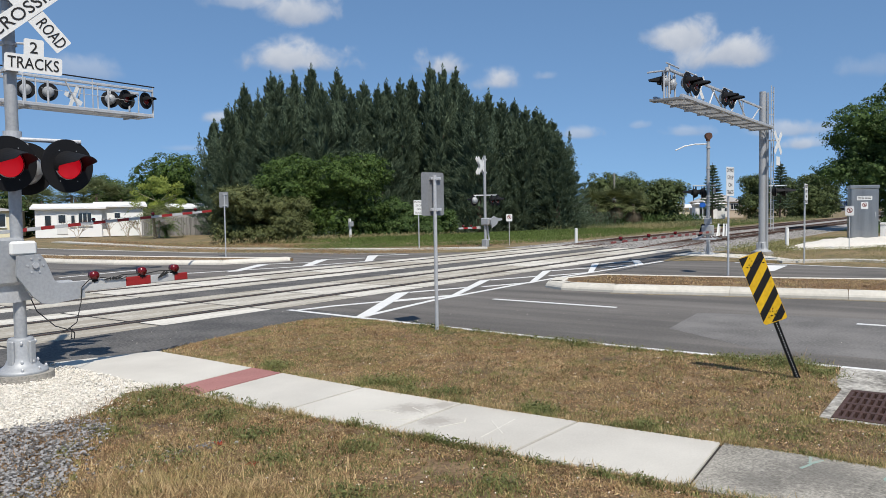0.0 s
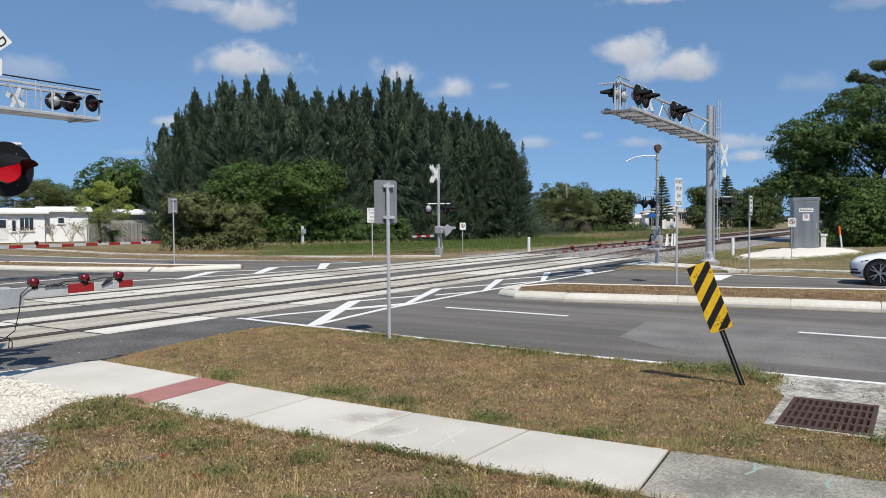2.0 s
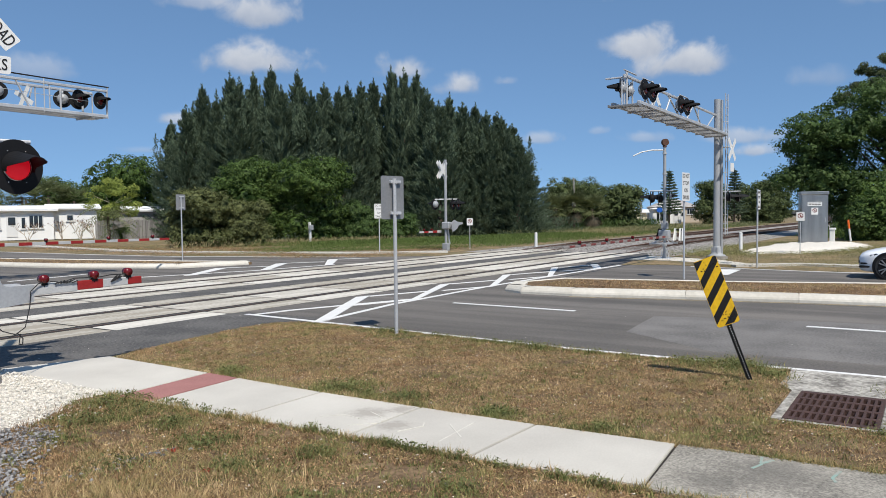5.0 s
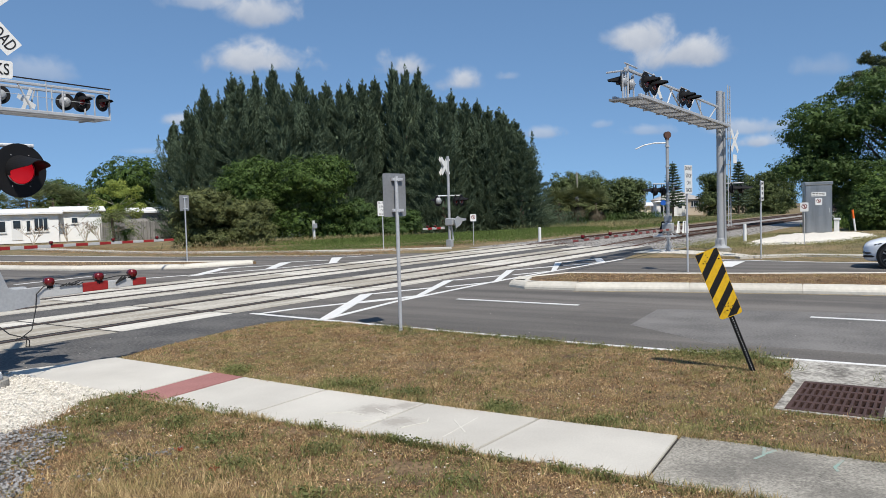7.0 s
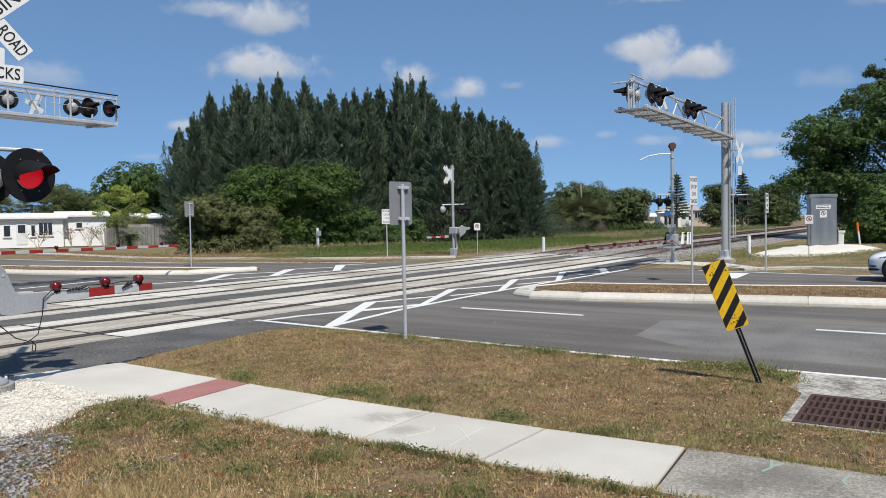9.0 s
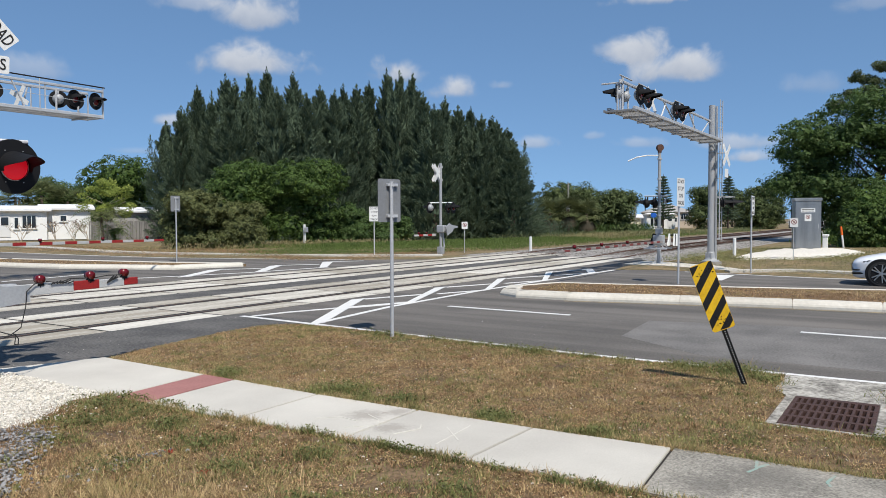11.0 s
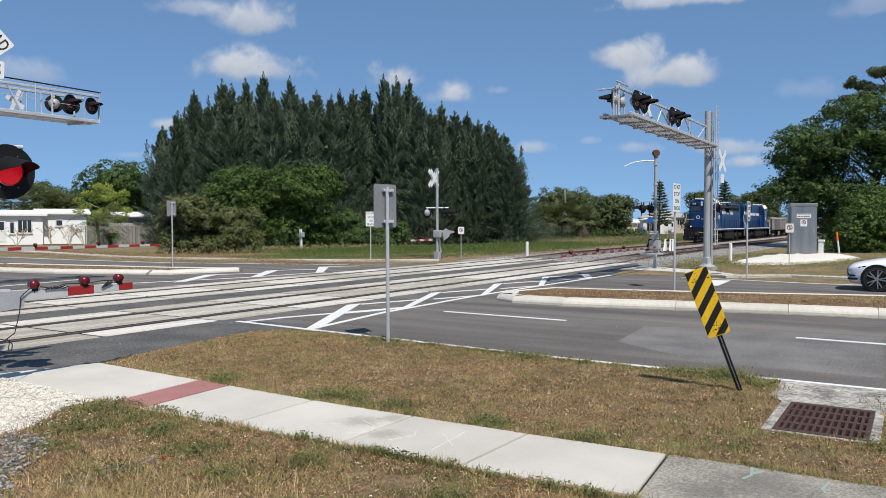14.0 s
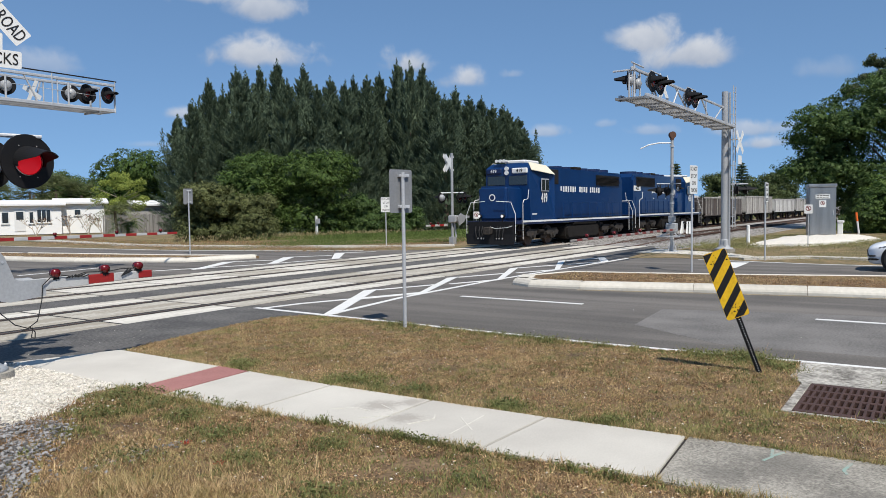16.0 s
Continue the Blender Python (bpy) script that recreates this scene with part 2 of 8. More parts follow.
    siding=mat("siding", (0.72, 0.66, 0.47), (0.66, 0.60, 0.42), 0.8, 1),
    roofwhite=mat("roofwhite", (0.80, 0.80, 0.79), (0.68, 0.68, 0.67), 0.7, 0.8),
    roofgrey=mat("roofgrey", (0.40, 0.38, 0.36), (0.30, 0.285, 0.27), 0.9, 1),
    fence_grey=mat("fence_grey", (0.26, 0.25, 0.235), (0.13, 0.125, 0.115), 0.9, 1.5, 0.3, 20, rand=0.5, stretch=(1, 1, 0.2)),
    dead_frond=leafy("dead_frond", (0.26, 0.215, 0.145), (0.10, 0.085, 0.06), 0.8, 0.2),
    straw=leafy("straw", (0.42, 0.35, 0.19), (0.19, 0.17, 0.075), 0.8, 0.2),
    tan=mat("tan", (0.55, 0.46, 0.36), (0.45, 0.38, 0.30), 0.9, 1),
    carpaint=mat("carpaint", (0.82, 0.83, 0.85), (0.79, 0.80, 0.82), 0.18, 2, spec=0.6),
    rubber=mat("rubber", (0.015, 0.015, 0.016), (0.025, 0.025, 0.025), 0.8, 20),
    blossom=leafy("blossom", (0.50, 0.10, 0.05), (0.30, 0.05, 0.03)),
    orange=mat("orange", (0.85, 0.16, 0.02), (0.75, 0.13, 0.02), 0.5, 4),
    signblue=mat("signblue", (0.02, 0.12, 0.50), None, 0.4, 4),
    grate=mat("grate", (0.085, 0.044, 0.034), (0.045, 0.025, 0.021), 0.75, 9, 0.4, 60),
    lens=mat("lens", (0.16, 0.004, 0.007), (0.09, 0.003, 0.005), 0.25, 4, spec=0.5),
    red_lit=glow("red_lit", (0.62, 0.006, 0.018), 0.5),
    lamp_lit=glow("lamp_lit", (0.8, 0.8, 0.78), 0.25),
)


patchy(M["dry"], (0.36, 0.295, 0.12), 2.1, 0.5, 0.6, 0.55)
patchy(M["green"], (0.36, 0.31, 0.13), 2.6, 0.48, 0.6, 0.6)
patchy(M["soil"], (0.085, 0.05, 0.025), 4.5, 0.42, 0.72, 0.8)
patchy(M["tawny"], (0.20, 0.125, 0.065), 4.0, 0.48, 0.58, 0.6)
patchy(M["verge"], (0.12, 0.12, 0.05), 0.22, 0.5, 0.62, 0.5)
patchy(M["asphalt"], (0.085, 0.077, 0.07), 0.55, 0.52, 0.66, 0.45)
smudge(M["concrete"], ((5.66, 4.12, 0.16), (5.42, 4.3, 0.24), (5.2, 3.85, 0.2)), (0.25, 0.215, 0.18), 0.5)
smudge(M["concrete_stained"], ((5.6, 0.9, 0.5), (5.2, 1.2, 0.3), (5.0, 0.3, 0.5)), (0.12, 0.11, 0.095), 0.6)


# ------------------------------------------------------------ mesh helpers
def mesh(name, verts, faces, material, parent=None, smooth=False):
    me = bpy.data.meshes.new(name)
    me.from_pydata([tuple(v) for v in verts], [], [tuple(f) for f in faces])
    me.update()
    me.materials.append(material)
    if smooth:
        me.shade_smooth()
    ob = new(name, me)
    if parent:
        ob.parent = parent
    return ob


def part(name, bm, material, parent=None, label="", smooth=False):
    me = bpy.data.meshes.new(name)
    bm.normal_update()
    bm.to_mesh(me)
    bm.free()
    for m in material if isinstance(material, (list, tuple)) else [material]:
        me.materials.append(m)
    if smooth:
        me.shade_smooth()
    ob = new(name, me)
    if parent:
        ob.parent = parent
    return tagged(ob, label)


def share(name, ob, m, parent=None):
    """Another object on the mesh of ob."""
    o = new(name, ob.data)
    o.parent = parent or ob.parent
    o.matrix_basis = m
    return o


def empty(name, m=None):
    ob = new(name)
    if m is not None:
        ob.matrix_basis = m
    return ob


def box(bm, x0, x1, y0, y1, z0, z1, bevel=0.0):
    r = bmesh.ops.create_cube(bm, size=1)
    for v in r["verts"]:
        v.co = (x0 + (v.co.x + 0.5) * (x1 - x0), y0 + (v.co.y + 0.5) * (y1 - y0), z0 + (v.co.z + 0.5) * (z1 - z0))
    if bevel:
        es = list({e for v in r["verts"] for e in v.link_edges})
        bmesh.ops.bevel(bm, geom=es, offset=bevel, segments=1, affect="EDGES")
    return r["verts"]


def tube(bm, a, b, r0, r1=None, n=10, caps=True):
    """A round bar from a to b."""
    a, b = Vector(a), Vector(b)
    r1 = r0 if r1 is None else r1
    q = (b - a).to_track_quat("Z", "Y")
    m = Matrix.Translation((a + b) / 2) @ q.to_matrix().to_4x4()
    return bmesh.ops.create_cone(bm, cap_ends=caps, segments=n, radius1=r0, radius2=r1, depth=(b - a).length, matrix=m)["verts"]


def pipe(bm, pts, r, n=8):
    for a, b in zip(pts, pts[1:]):
        tube(bm, a, b, r, n=n)


def ball(bm, c, r, u=12, v=8, m=None):
    return bmesh.ops.create_uvsphere(bm, u_segments=u, v_segments=v, radius=1, matrix=Matrix.Translation(c) @ (m or Matrix.Identity(4)) @ Matrix.Diagonal((*(r if isinstance(r, tuple) else (r, r, r)), 1)))["verts"]


def prism(bm, pts, z0, z1, bevel=0.0):
    """A slab over the outline pts (x, y), from z0 up to z1."""
    f = bm.faces.new([bm.verts.new((x, y, z0)) for x, y in pts])
    if f.normal.z > 0 or sum((p[0] - q[0]) * (p[1] + q[1]) for p, q in zip(pts, pts[1:] + pts[:1])) > 0:
        pass
    r = bmesh.ops.extrude_face_region(bm, geom=[f])
    top = [v for v in r["geom"] if isinstance(v, bmesh.types.BMVert)]
    for v in top:
        v.co.z = z1
    bmesh.ops.recalc_face_normals(bm, faces=bm.faces[:])
    if bevel:
        es = [e for e in bm.edges if e.verts[0] in top and e.verts[1] in top]
        bmesh.ops.bevel(bm, geom=es, offset=bevel, segments=2, affect="EDGES")


def slab(name, pts, z0, z1, material, label="", category="", kind="structure", bevel=0.0, parent=None):
    bm = bmesh.new()
    prism(bm, list(pts), z0, z1, bevel)
    ob = part(name, bm, material, parent)
    if parent is None:
        tagged(ob, label, category, kind=kind)
    return ob


def strip(pts, width):
    """The outline of a band of that width along a line of points."""
    left, right = [], []
    for i, p in enumerate(pts):
        a, b = Vector(pts[max(0, i - 1)]), Vector(pts[min(len(pts) - 1, i + 1)])
        d = (b - a).normalized()
        s = Vector((-d.y, d.x)) * width / 2
        left.append((p[0] + s.x, p[1] + s.y)), right.append((p[0] - s.x, p[1] - s.y))
    return left + right[::-1]


def letters(text, size, material, parent, m, name="lettering", bold=0.012, stretch=1.0, width=None):
    """A line of writing as flat raised mesh, centred on m."""
    cu = bpy.data.curves.new(name, "FONT")
    cu.body, cu.size, cu.align_x, cu.align_y, cu.extrude, cu.offset = text, size, "CENTER", "CENTER", 0.002, bold * size
    cu.resolution_u = 3
    tmp = bpy.data.objects.new(name, cu)
    scene.collection.objects.link(tmp)
    bpy.context.view_layer.update()
    me = bpy.data.meshes.new_from_object(tmp.evaluated_get(bpy.context.evaluated_depsgraph_get()))
    bpy.data.objects.remove(tmp)
    if width:
        xs = [v.co.x for v in me.vertices]
        stretch = width / (max(xs) - min(xs))
    me.transform(m @ Matrix.Diagonal((stretch, 1, 1, 1)))
    me.materials.clear()
    me.materials.append(material)
    ob = new(name, me)
    ob.parent = parent
    return ob


# ------------------------------------------------------------ the line of the railway: along x, bending away far off
def bend(x):
    return 0.0006 * max(0.0, x - 130) ** 2


def heading(x):
    return math.degrees(math.atan(0.0012 * max(0.0, x - 130)))


NEAR_TRACK, FAR_TRACK, HALF = 12.88, 17.28, 0.79
# ------------------------------------------------------------ ground, roads, tracks
def sheet(name, pts, z, material, label, category, kind="structure", step=0):
    return slab(name, pts, z - 0.25, z, material, label, category, kind)


bm = bmesh.new()
box(bm, -1800, 2200, -1800, 2200, -0.5, -0.06)
tagged(part("ground", bm, M["verge"]), "dry grassy open ground with patches of green", "ground", kind="structure")

edge_x = lambda y: 9.46 + 0.0735 * max(0.0, y - 3.9)
ROAD = [(edge_x(11.3), 11.3), (edge_x(3.9), 3.9), (edge_x(-60), -60), (25.7, -60), (25.7, 3.0), (26.6, 6.8), (27.4, 9.2), (29.0, 11.3)]
sheet("road", ROAD, 0.0, M["asphalt"], "worn grey asphalt road with white lane markings", "road")
sheet("road_2", [(2.0, 19.0), (29.0, 19.0), (27.1, 21.9), (25.65, 26.6), (24.2, 30.9), (23.75, 37.2), (23.6, 90), (2.0, 90)], 0.0, M["asphalt"], "grey asphalt road beyond the tracks", "road")
sheet("pavement", [(-30, 11.3), (-30, 11.0), (0.5, 10.6), (2.6, 10.2), (4.9, 9.5), (5.97, 9.08), (6.56, 9.25), (7.22, 9.38), (8.5, 9.6), (9.2, 9.66), (9.9, 9.2), (10.3, 9.2), (10.3, 11.3)], 0.004, M["asphalt_dark"], "dark asphalt apron beside the rails", "pavement")

sheet("pavement_4", [(27.5, 9.3), (30.2, 9.75), (32.6, 10.35), (34.4, 11.0), (34.4, 11.34), (28.9, 11.34)], 0.003, M["asphalt_dark"], "dark asphalt shoulder at the end of the crossing", "pavement")

slab("road_patch", [(11.38, 3.96), (13.34, 4.13), (13.75, 2.46), (14.03, 0.48), (10.29, 0.34), (10.29, 2.47)], -0.05, 0.0012, M["asphalt_pale"], "paler asphalt patch in the near lanes", "road")

# crossing: concrete panels, flangeways, rails
PANEL_X0, PANEL_X1 = -12.0, 28.6
crossing = tagged(empty("crossing"), "concrete level crossing with steel rails in dark slots", "crossing", kind="structure")
bm = bmesh.new()
box(bm, -30.0, 34.45, NEAR_TRACK - HALF - 0.84, NEAR_TRACK + HALF + 0.9, -0.3, 0.001)
part("bed", bm, M["joint"], crossing)
bm = bmesh.new()
box(bm, -30.0, 36.9, FAR_TRACK - HALF - 0.9, FAR_TRACK + HALF + 0.84, -0.3, 0.001)
part("bed", bm, M["joint"], crossing)
bm = bmesh.new()
box(bm, -30.0, 34.6, NEAR_TRACK + HALF + 0.86, FAR_TRACK - HALF - 0.86, -0.2, 0.003)
part("infill", bm, M["asphalt_dark"], crossing)


def panel_row(x0, x1, y0, y1, step, off):
    w = y1 - y0
    bm = bmesh.new()
    box(bm, 0.03, step - 0.03, 0, w, -0.12, 0.006, 0.015)
    first = part("panel", bm, M["panel"], crossing)
    first.matrix_basis = pose(x0 + off, y0, 0)
    x = x0 + off + step
    while x < x1 - step * 0.6:
        share("panel", first, pose(x, y0, 0), crossing)
        x += step


for c, x1 in ((NEAR_TRACK, 33.6), (FAR_TRACK, 36.0)):
    panel_row(-12, x1, c - HALF - 0.84, c - HALF - 0.15, 2.44, 0.0)
    panel_row(-12, x1, c - HALF + 0.19, c + HALF - 0.19, 2.44, 0.0)
    panel_row(-12, x1, c + HALF + 0.15, c + HALF + 0.84, 2.44, 0.0)


def rail_mesh(c, name):
    prof = [(-0.065, -0.16), (0.065, -0.16), (0.065, -0.145), (0.012, -0.12), (0.012, -0.04), (0.036, -0.03), (0.036, 0.004), (0.028, 0.01), (-0.028, 0.01), (-0.036, 0.004), (-0.036, -0.03), (-0.012, -0.04), (-0.012, -0.12), (-0.065, -0.145)]
    xs = [-60, -30, 0, 30, 35, 43, 50] + [60 + 4 * i for i in range(0, 36)] + [210 + 10 * i for i in range(34)]
    vs, fs, k = [], [], len(prof)
    for x in xs:
        lift = 0.14 * min(1, max(0, (x - 35) / 8))
        vs += [(x, c + bend(x) + p, q + lift) for p, q in prof]
    for i in range(len(xs) - 1):
        for j in range(k):
            a, b = i * k + j, i * k + (j + 1) % k
            fs.append((a, b, b + k, a + k))
    ob = mesh(name, vs, fs, M["rail"])
    ob.data.materials.append(M["railtop"])
    ob.data.materials.append(M["rust"])
    for p in ob.data.polygons:
        if p.center.x > 34:
            p.material_index = 2
        elif p.normal.z > 0.9 and p.center.z > -0.01:
            p.material_index = 1
    return tagged(ob, "brown steel rail with a bright worn head", "rail", "rails of the two tracks", "structure")


for c in (NEAR_TRACK, FAR_TRACK):
    for s in (-HALF, HALF):
        rail_mesh(c + s, "rail")

# ballast bed past the crossing
vs, fs = [], []
xs = [34.0 + 3 * i for i in range(170)]
prof = [(9.6, -0.06), (11.0, 0.0), (11.5, 0.05), (18.9, 0.05), (19.5, 0.0), (20.6, -0.06)]
for x in xs:
    w = min(1, (x - 34.0) / 6 + 0.05)
    vs += [(x, y + bend(x), -0.06 + (z + 0.06) * w) for y, z in prof]
for i in range(len(xs) - 1):
    for j in range(5):
        a = i * 6 + j
        fs.append((a, a + 6, a + 7, a + 1))
tagged(mesh("ballast", vs, fs, M["ballast"]), "grey crushed-stone ballast bed", "ballast", kind="stuff")
vs, fs = [], []
x = 37.2
while x < 330:
    for c in (NEAR_TRACK, FAR_TRACK):
        y = c + bend(x)
        b = len(vs)
        vs += [(x + dx, y + dy, z) for z in (-0.1, -0.046 + 0.11 * min(1, (x - 34) / 6)) for dx, dy in ((-0.11, -1.3), (0.11, -1.3), (0.11, 1.3), (-0.11, 1.3))]
        fs += [tuple(b + i for i in f) for f in ((4, 5, 6, 7), (0, 1, 5, 4), (1, 2, 6, 5), (2, 3, 7, 6), (3, 0, 4, 7))]
    x += 0.6 if x < 90 else 1.2
tagged(mesh("sleepers", vs, fs, M["wood"]), "weathered timber sleepers under the rails", "sleeper", kind="stuff")

# raised medians
def median(name, front, back, label):
    pts = front + back[::-1]
    top = tagged(empty(name), label, "median", kind="structure")
    bm = bmesh.new()
    mx, my = sum(q[0] for q in pts) / len(pts), sum(q[1] for q in pts) / len(pts)
    prism(bm, [(x + 0.15, y - 0.12 * (1 if y > my else 0)) for x, y in front] + [(x - 0.12, y - 0.12 * (1 if y > my else 0)) for x, y in back[::-1]], -0.2, 0.10)
    part("bed", bm, M["soil"], top)
    for line, w, up in ((front, 0.42, 0.0), (back, 0.20, -0.04)):
        for a, b in zip(line, line[1:]):
            a, b = Vector(a), Vector(b)
            n = max(1, round((b - a).length / 3.0))
            for i in range(n):
                p, q = a.lerp(b, i / n), a.lerp(b, (i + 1) / n)
                d = (q - p).normalized()
                s = Vector((-d.y, d.x))
                mid = sum((Vector(v) for v in pts), Vector((0, 0))) / len(pts)
                s = s if s.dot(mid - p) > 0 else -s
                bm = bmesh.new()
                prof = [(0, -0.15), (0, 0.05 + up), (0.02, 0.09 + up), (0.08, 0.15 + up), (0.12, 0.16 + up), (w - 0.04, 0.16 + up), (w, 0.13 + up), (w, -0.15)]
                rows = [[bm.verts.new((*(e + s * a), z)) for a, z in prof] for e in (p + d * 0.003, q - d * 0.003)]
                for j in range(len(prof)):
                    m = (j + 1) % len(prof)
                    bm.faces.new((rows[0][j], rows[0][m], rows[1][m], rows[1][j]))
                bm.faces.new(rows[0]), bm.faces.new(rows[1][::-1])
                bmesh.ops.recalc_face_normals(bm, faces=bm.faces[:])
                part("kerbstone", bm, M["kerb"], top)
    return top


median("median_1", [(17.1, 8.95), (16.1, 8.6), (15.75, 8.0), (15.77, 6.74), (16.27, 4.38), (16.66, 2.23), (16.84, 0.66), (17.0, -5.0), (17.1, -30)],
       [(17.5, 9.0), (19.1, 8.45), (19.4, 6.7), (20.0, 4.0), (21.0, 0.73), (21.3, -5), (21.5, -30)], "raised median with pale concrete kerbs and dry grass")
median("median_2", [(20.9, 22.5), (18.23, 23.36), (16.51, 27.69), (15.99, 30.68), (15.6, 40), (15.3, 75)],
       [(21.2, 22.9), (20.2, 25.9), (18.6, 35), (18.0, 45), (17.6, 75)], "raised median with pale concrete kerbs beyond the tracks")

# sidewalk: pale slabs with a red band, then an older slab
walk_way = Vector((0.0131, -0.9999))
walk_side = Vector((-0.9999, -0.0131))


def sw(s, v):
    """A place on the pavement: s metres along it from the railway end, v metres across it."""
    p = Vector((5.957, 9.05)) + walk_way * s + walk_side * v
    return (p.x, p.y)


sidewalk = tagged(empty("sidewalk"), "pale concrete sidewalk with a red brick-coloured band", "sidewalk", kind="structure")
FAR_SIDE = [(5.97, 9.07), (5.905, 7.06), (5.88, 6.535), (5.83, 5.24), (5.83, 4.0), (5.845, 2.82), (5.895, 1.645)]
NEAR_SIDE = [(4.79, 9.48), (4.665, 6.95), (4.66, 6.45), (4.71, 5.235), (4.76, 4.01), (4.79, 2.866), (4.86, 1.568)]
for i in range(6):
    g = 0.009
    (fa, fb), (na, nb) = FAR_SIDE[i:i + 2], NEAR_SIDE[i:i + 2]
    pts = [(fa[0], fa[1] - g), (fb[0], fb[1] + g), (nb[0], nb[1] + g), (na[0], na[1] - g)]
    slab("paving_slab", pts, -0.12, 0.03, M["redbrick"] if i == 1 else M["concrete"], bevel=0.006, parent=sidewalk)
slab("paving_slab", [(5.925, 1.632), (5.99, -3.35), (4.80, -3.37), (4.83, 1.556)], -0.12, 0.025, M["concrete_stained"], bevel=0.008, parent=sidewalk)
slab("paving_slab", [sw(12.42, -0.03), sw(22, -0.03), sw(22, 1.2), sw(12.42, 1.2)], -0.12, 0.025, M["concrete_stained"], bevel=0.008, parent=sidewalk)
bm = bmesh.new()
prism(bm, [sw(0.02, 0.02), sw(22, 0.02), sw(22, 1.1), sw(-0.2, 1.1)], -0.2, 0.008)
part("bed", bm, M["joint"], sidewalk)

# chalk scrawls on the pale slabs
for k, pts in enumerate((((4.994, 3.262), (5.615, 3.304)), ((5.46, 3.448), (5.183, 3.168)), ((5.10, 4.61), (5.25, 4.45), (5.22, 4.25)), ((5.0, 4.2), (5.2, 4.0), (5.35, 4.1), (5.45, 4.3)), ((5.05, 3.72), (5.3, 3.62), (5.41, 3.68)))):
    slab("chalk_stroke", strip(list(pts), 0.014), 0.02, 0.0318 + 0.0005 * k, M["chalk"], parent=sidewalk)

# faded survey paint on the old slab and the road edge
for k, pts in enumerate((((5.90, 1.02), (5.72, 0.99), (5.60, 1.03)), ((5.86, 0.93), (5.74, 1.0)), ((5.84, 0.50), (5.66, 0.53), (5.58, 0.50)))):
    slab("paint_stroke", strip(list(pts), 0.022 + 0.01 * (k % 2)), 0.015, 0.0268 + 0.0006 * k, M["teal"], parent=sidewalk)

# grass verges near the camera
VERGE_A = [sw(0.0, -0.01), (6.56, 9.22), (7.22, 9.34), (8.5, 9.56), (9.2, 9.62), (9.7, 9.3), (edge_x(8.3) - 0.02, 8.3), (edge_x(3.9) - 0.04, 3.9), (edge_x(1.5) - 0.04, 1.5), (8.5, 1.28), (8.28, 1.165), (7.09, 1.165), (7.09, 0.255), (8.28, 0.255), (8.5, 0.2), (edge_x(0) - 0.04, 0.1), (edge_x(-14) - 0.04, -14), sw(22, -0.01), (5.9, 0.5), (5.78, 4.0), (5.80, 5.3), (5.88, 7.1)]
sheet("ground_1", VERGE_A, 0.015, M["soil"], "dry brown mown grass verge with green weeds", "verge")
VERGE_B = [sw(-0.45, 1.17), sw(22, 1.17), (4.6, -16), (-30, -16), (-30, 11.0), (0.5, 10.6), (2.6, 10.2)]
sheet("ground_2", VERGE_B, 0.012, M["soil"], "dry grass lawn with bare and green patches", "verge")


# markings
def mark(pts, z=0.0075):
    return slab("marking", pts, -0.01, z, M["paint"], "white painted road marking", "marking", "structure")


mark(strip([(edge_x(10.9) + 0.08, 10.9), (edge_x(3.9) + 0.08, 3.9), (edge_x(-50) + 0.08, -50)], 0.12))
for y0 in (8.4, 1.65, -5.1, -11.9):
    mark(strip([(13.17 + 0.033 * y0, y0), (13.17 + 0.033 * (y0 - 2.75), y0 - 2.75)], 0.11))
mark([(23.1, 5.62), (25.4, 5.72), (25.45, 5.12), (23.2, 5.02)])
slab("marking", strip([(15.62, 6.74), (16.12, 4.38), (16.51, 2.23), (16.69, 0.66), (16.85, -5.0), (16.95, -30)], 0.09), -0.01, 0.006, M["yellow_worn"], "worn yellow edge line along the kerb", "marking", "structure")
# zigzag band along the near side of the tracks: a long line, slanting bars and thin tie lines
mark(strip([(9.95, 9.0), (12.7, 9.4), (16.9, 9.56), (20.1, 9.5), (26.0, 9.3)], 0.12))
for k in range(4):
    x = 10.05 + 3.5 * k
    mark([(x - 0.25, 9.0 if k == 0 else 9.46), (x + 0.12, 8.94 if k == 0 else 9.46), (x + 3.72, 10.88), (x + 3.32, 10.96)], 0.0115)
    mark(strip([(x + 3.62, 10.82), (x + 5.2, 10.25)], 0.12), 0.0095)
    mark(strip([(x + 2.0, 10.03), (x + 3.5, 9.5)], 0.11), 0.0095)
mark([(24.05, 9.5), (24.4, 9.36), (26.2, 10.2), (26.0, 10.4)], 0.0115)
mark(strip([(10.0, 10.72), (10.9, 10.58), (13.8, 9.52)], 0.11), 0.0095)
# the same beyond the tracks
mark(strip([(12.1, 20.6), (15.0, 20.9), (18.6, 19.75), (22.3, 19.35)], 0.12))
for k in range(3):
    x = 15.9 + 2.9 * k
    mark([(x, 20.1 - 0.4 * k), (x + 0.5, 20.05 - 0.35 * k), (x + 3.4, 21.85 - 0.15 * k), (x + 2.9, 22.0 - 0.15 * k)], 0.0115)
    mark(strip([(x + 3.2, 21.9), (x + 4.7, 20.9)], 0.11), 0.0095)
mark(strip([(12.1, 23.3), (13.3, 23.5), (15.5, 24.0)], 0.11))
mark(strip([(23.5, 60), (23.62, 37.2), (24.0, 31.0), (25.45, 26.6), (26.9, 22.0)], 0.12))
mark(strip([(26.3, 6.9), (25.5, 3.0), (25.5, -40)], 0.11))

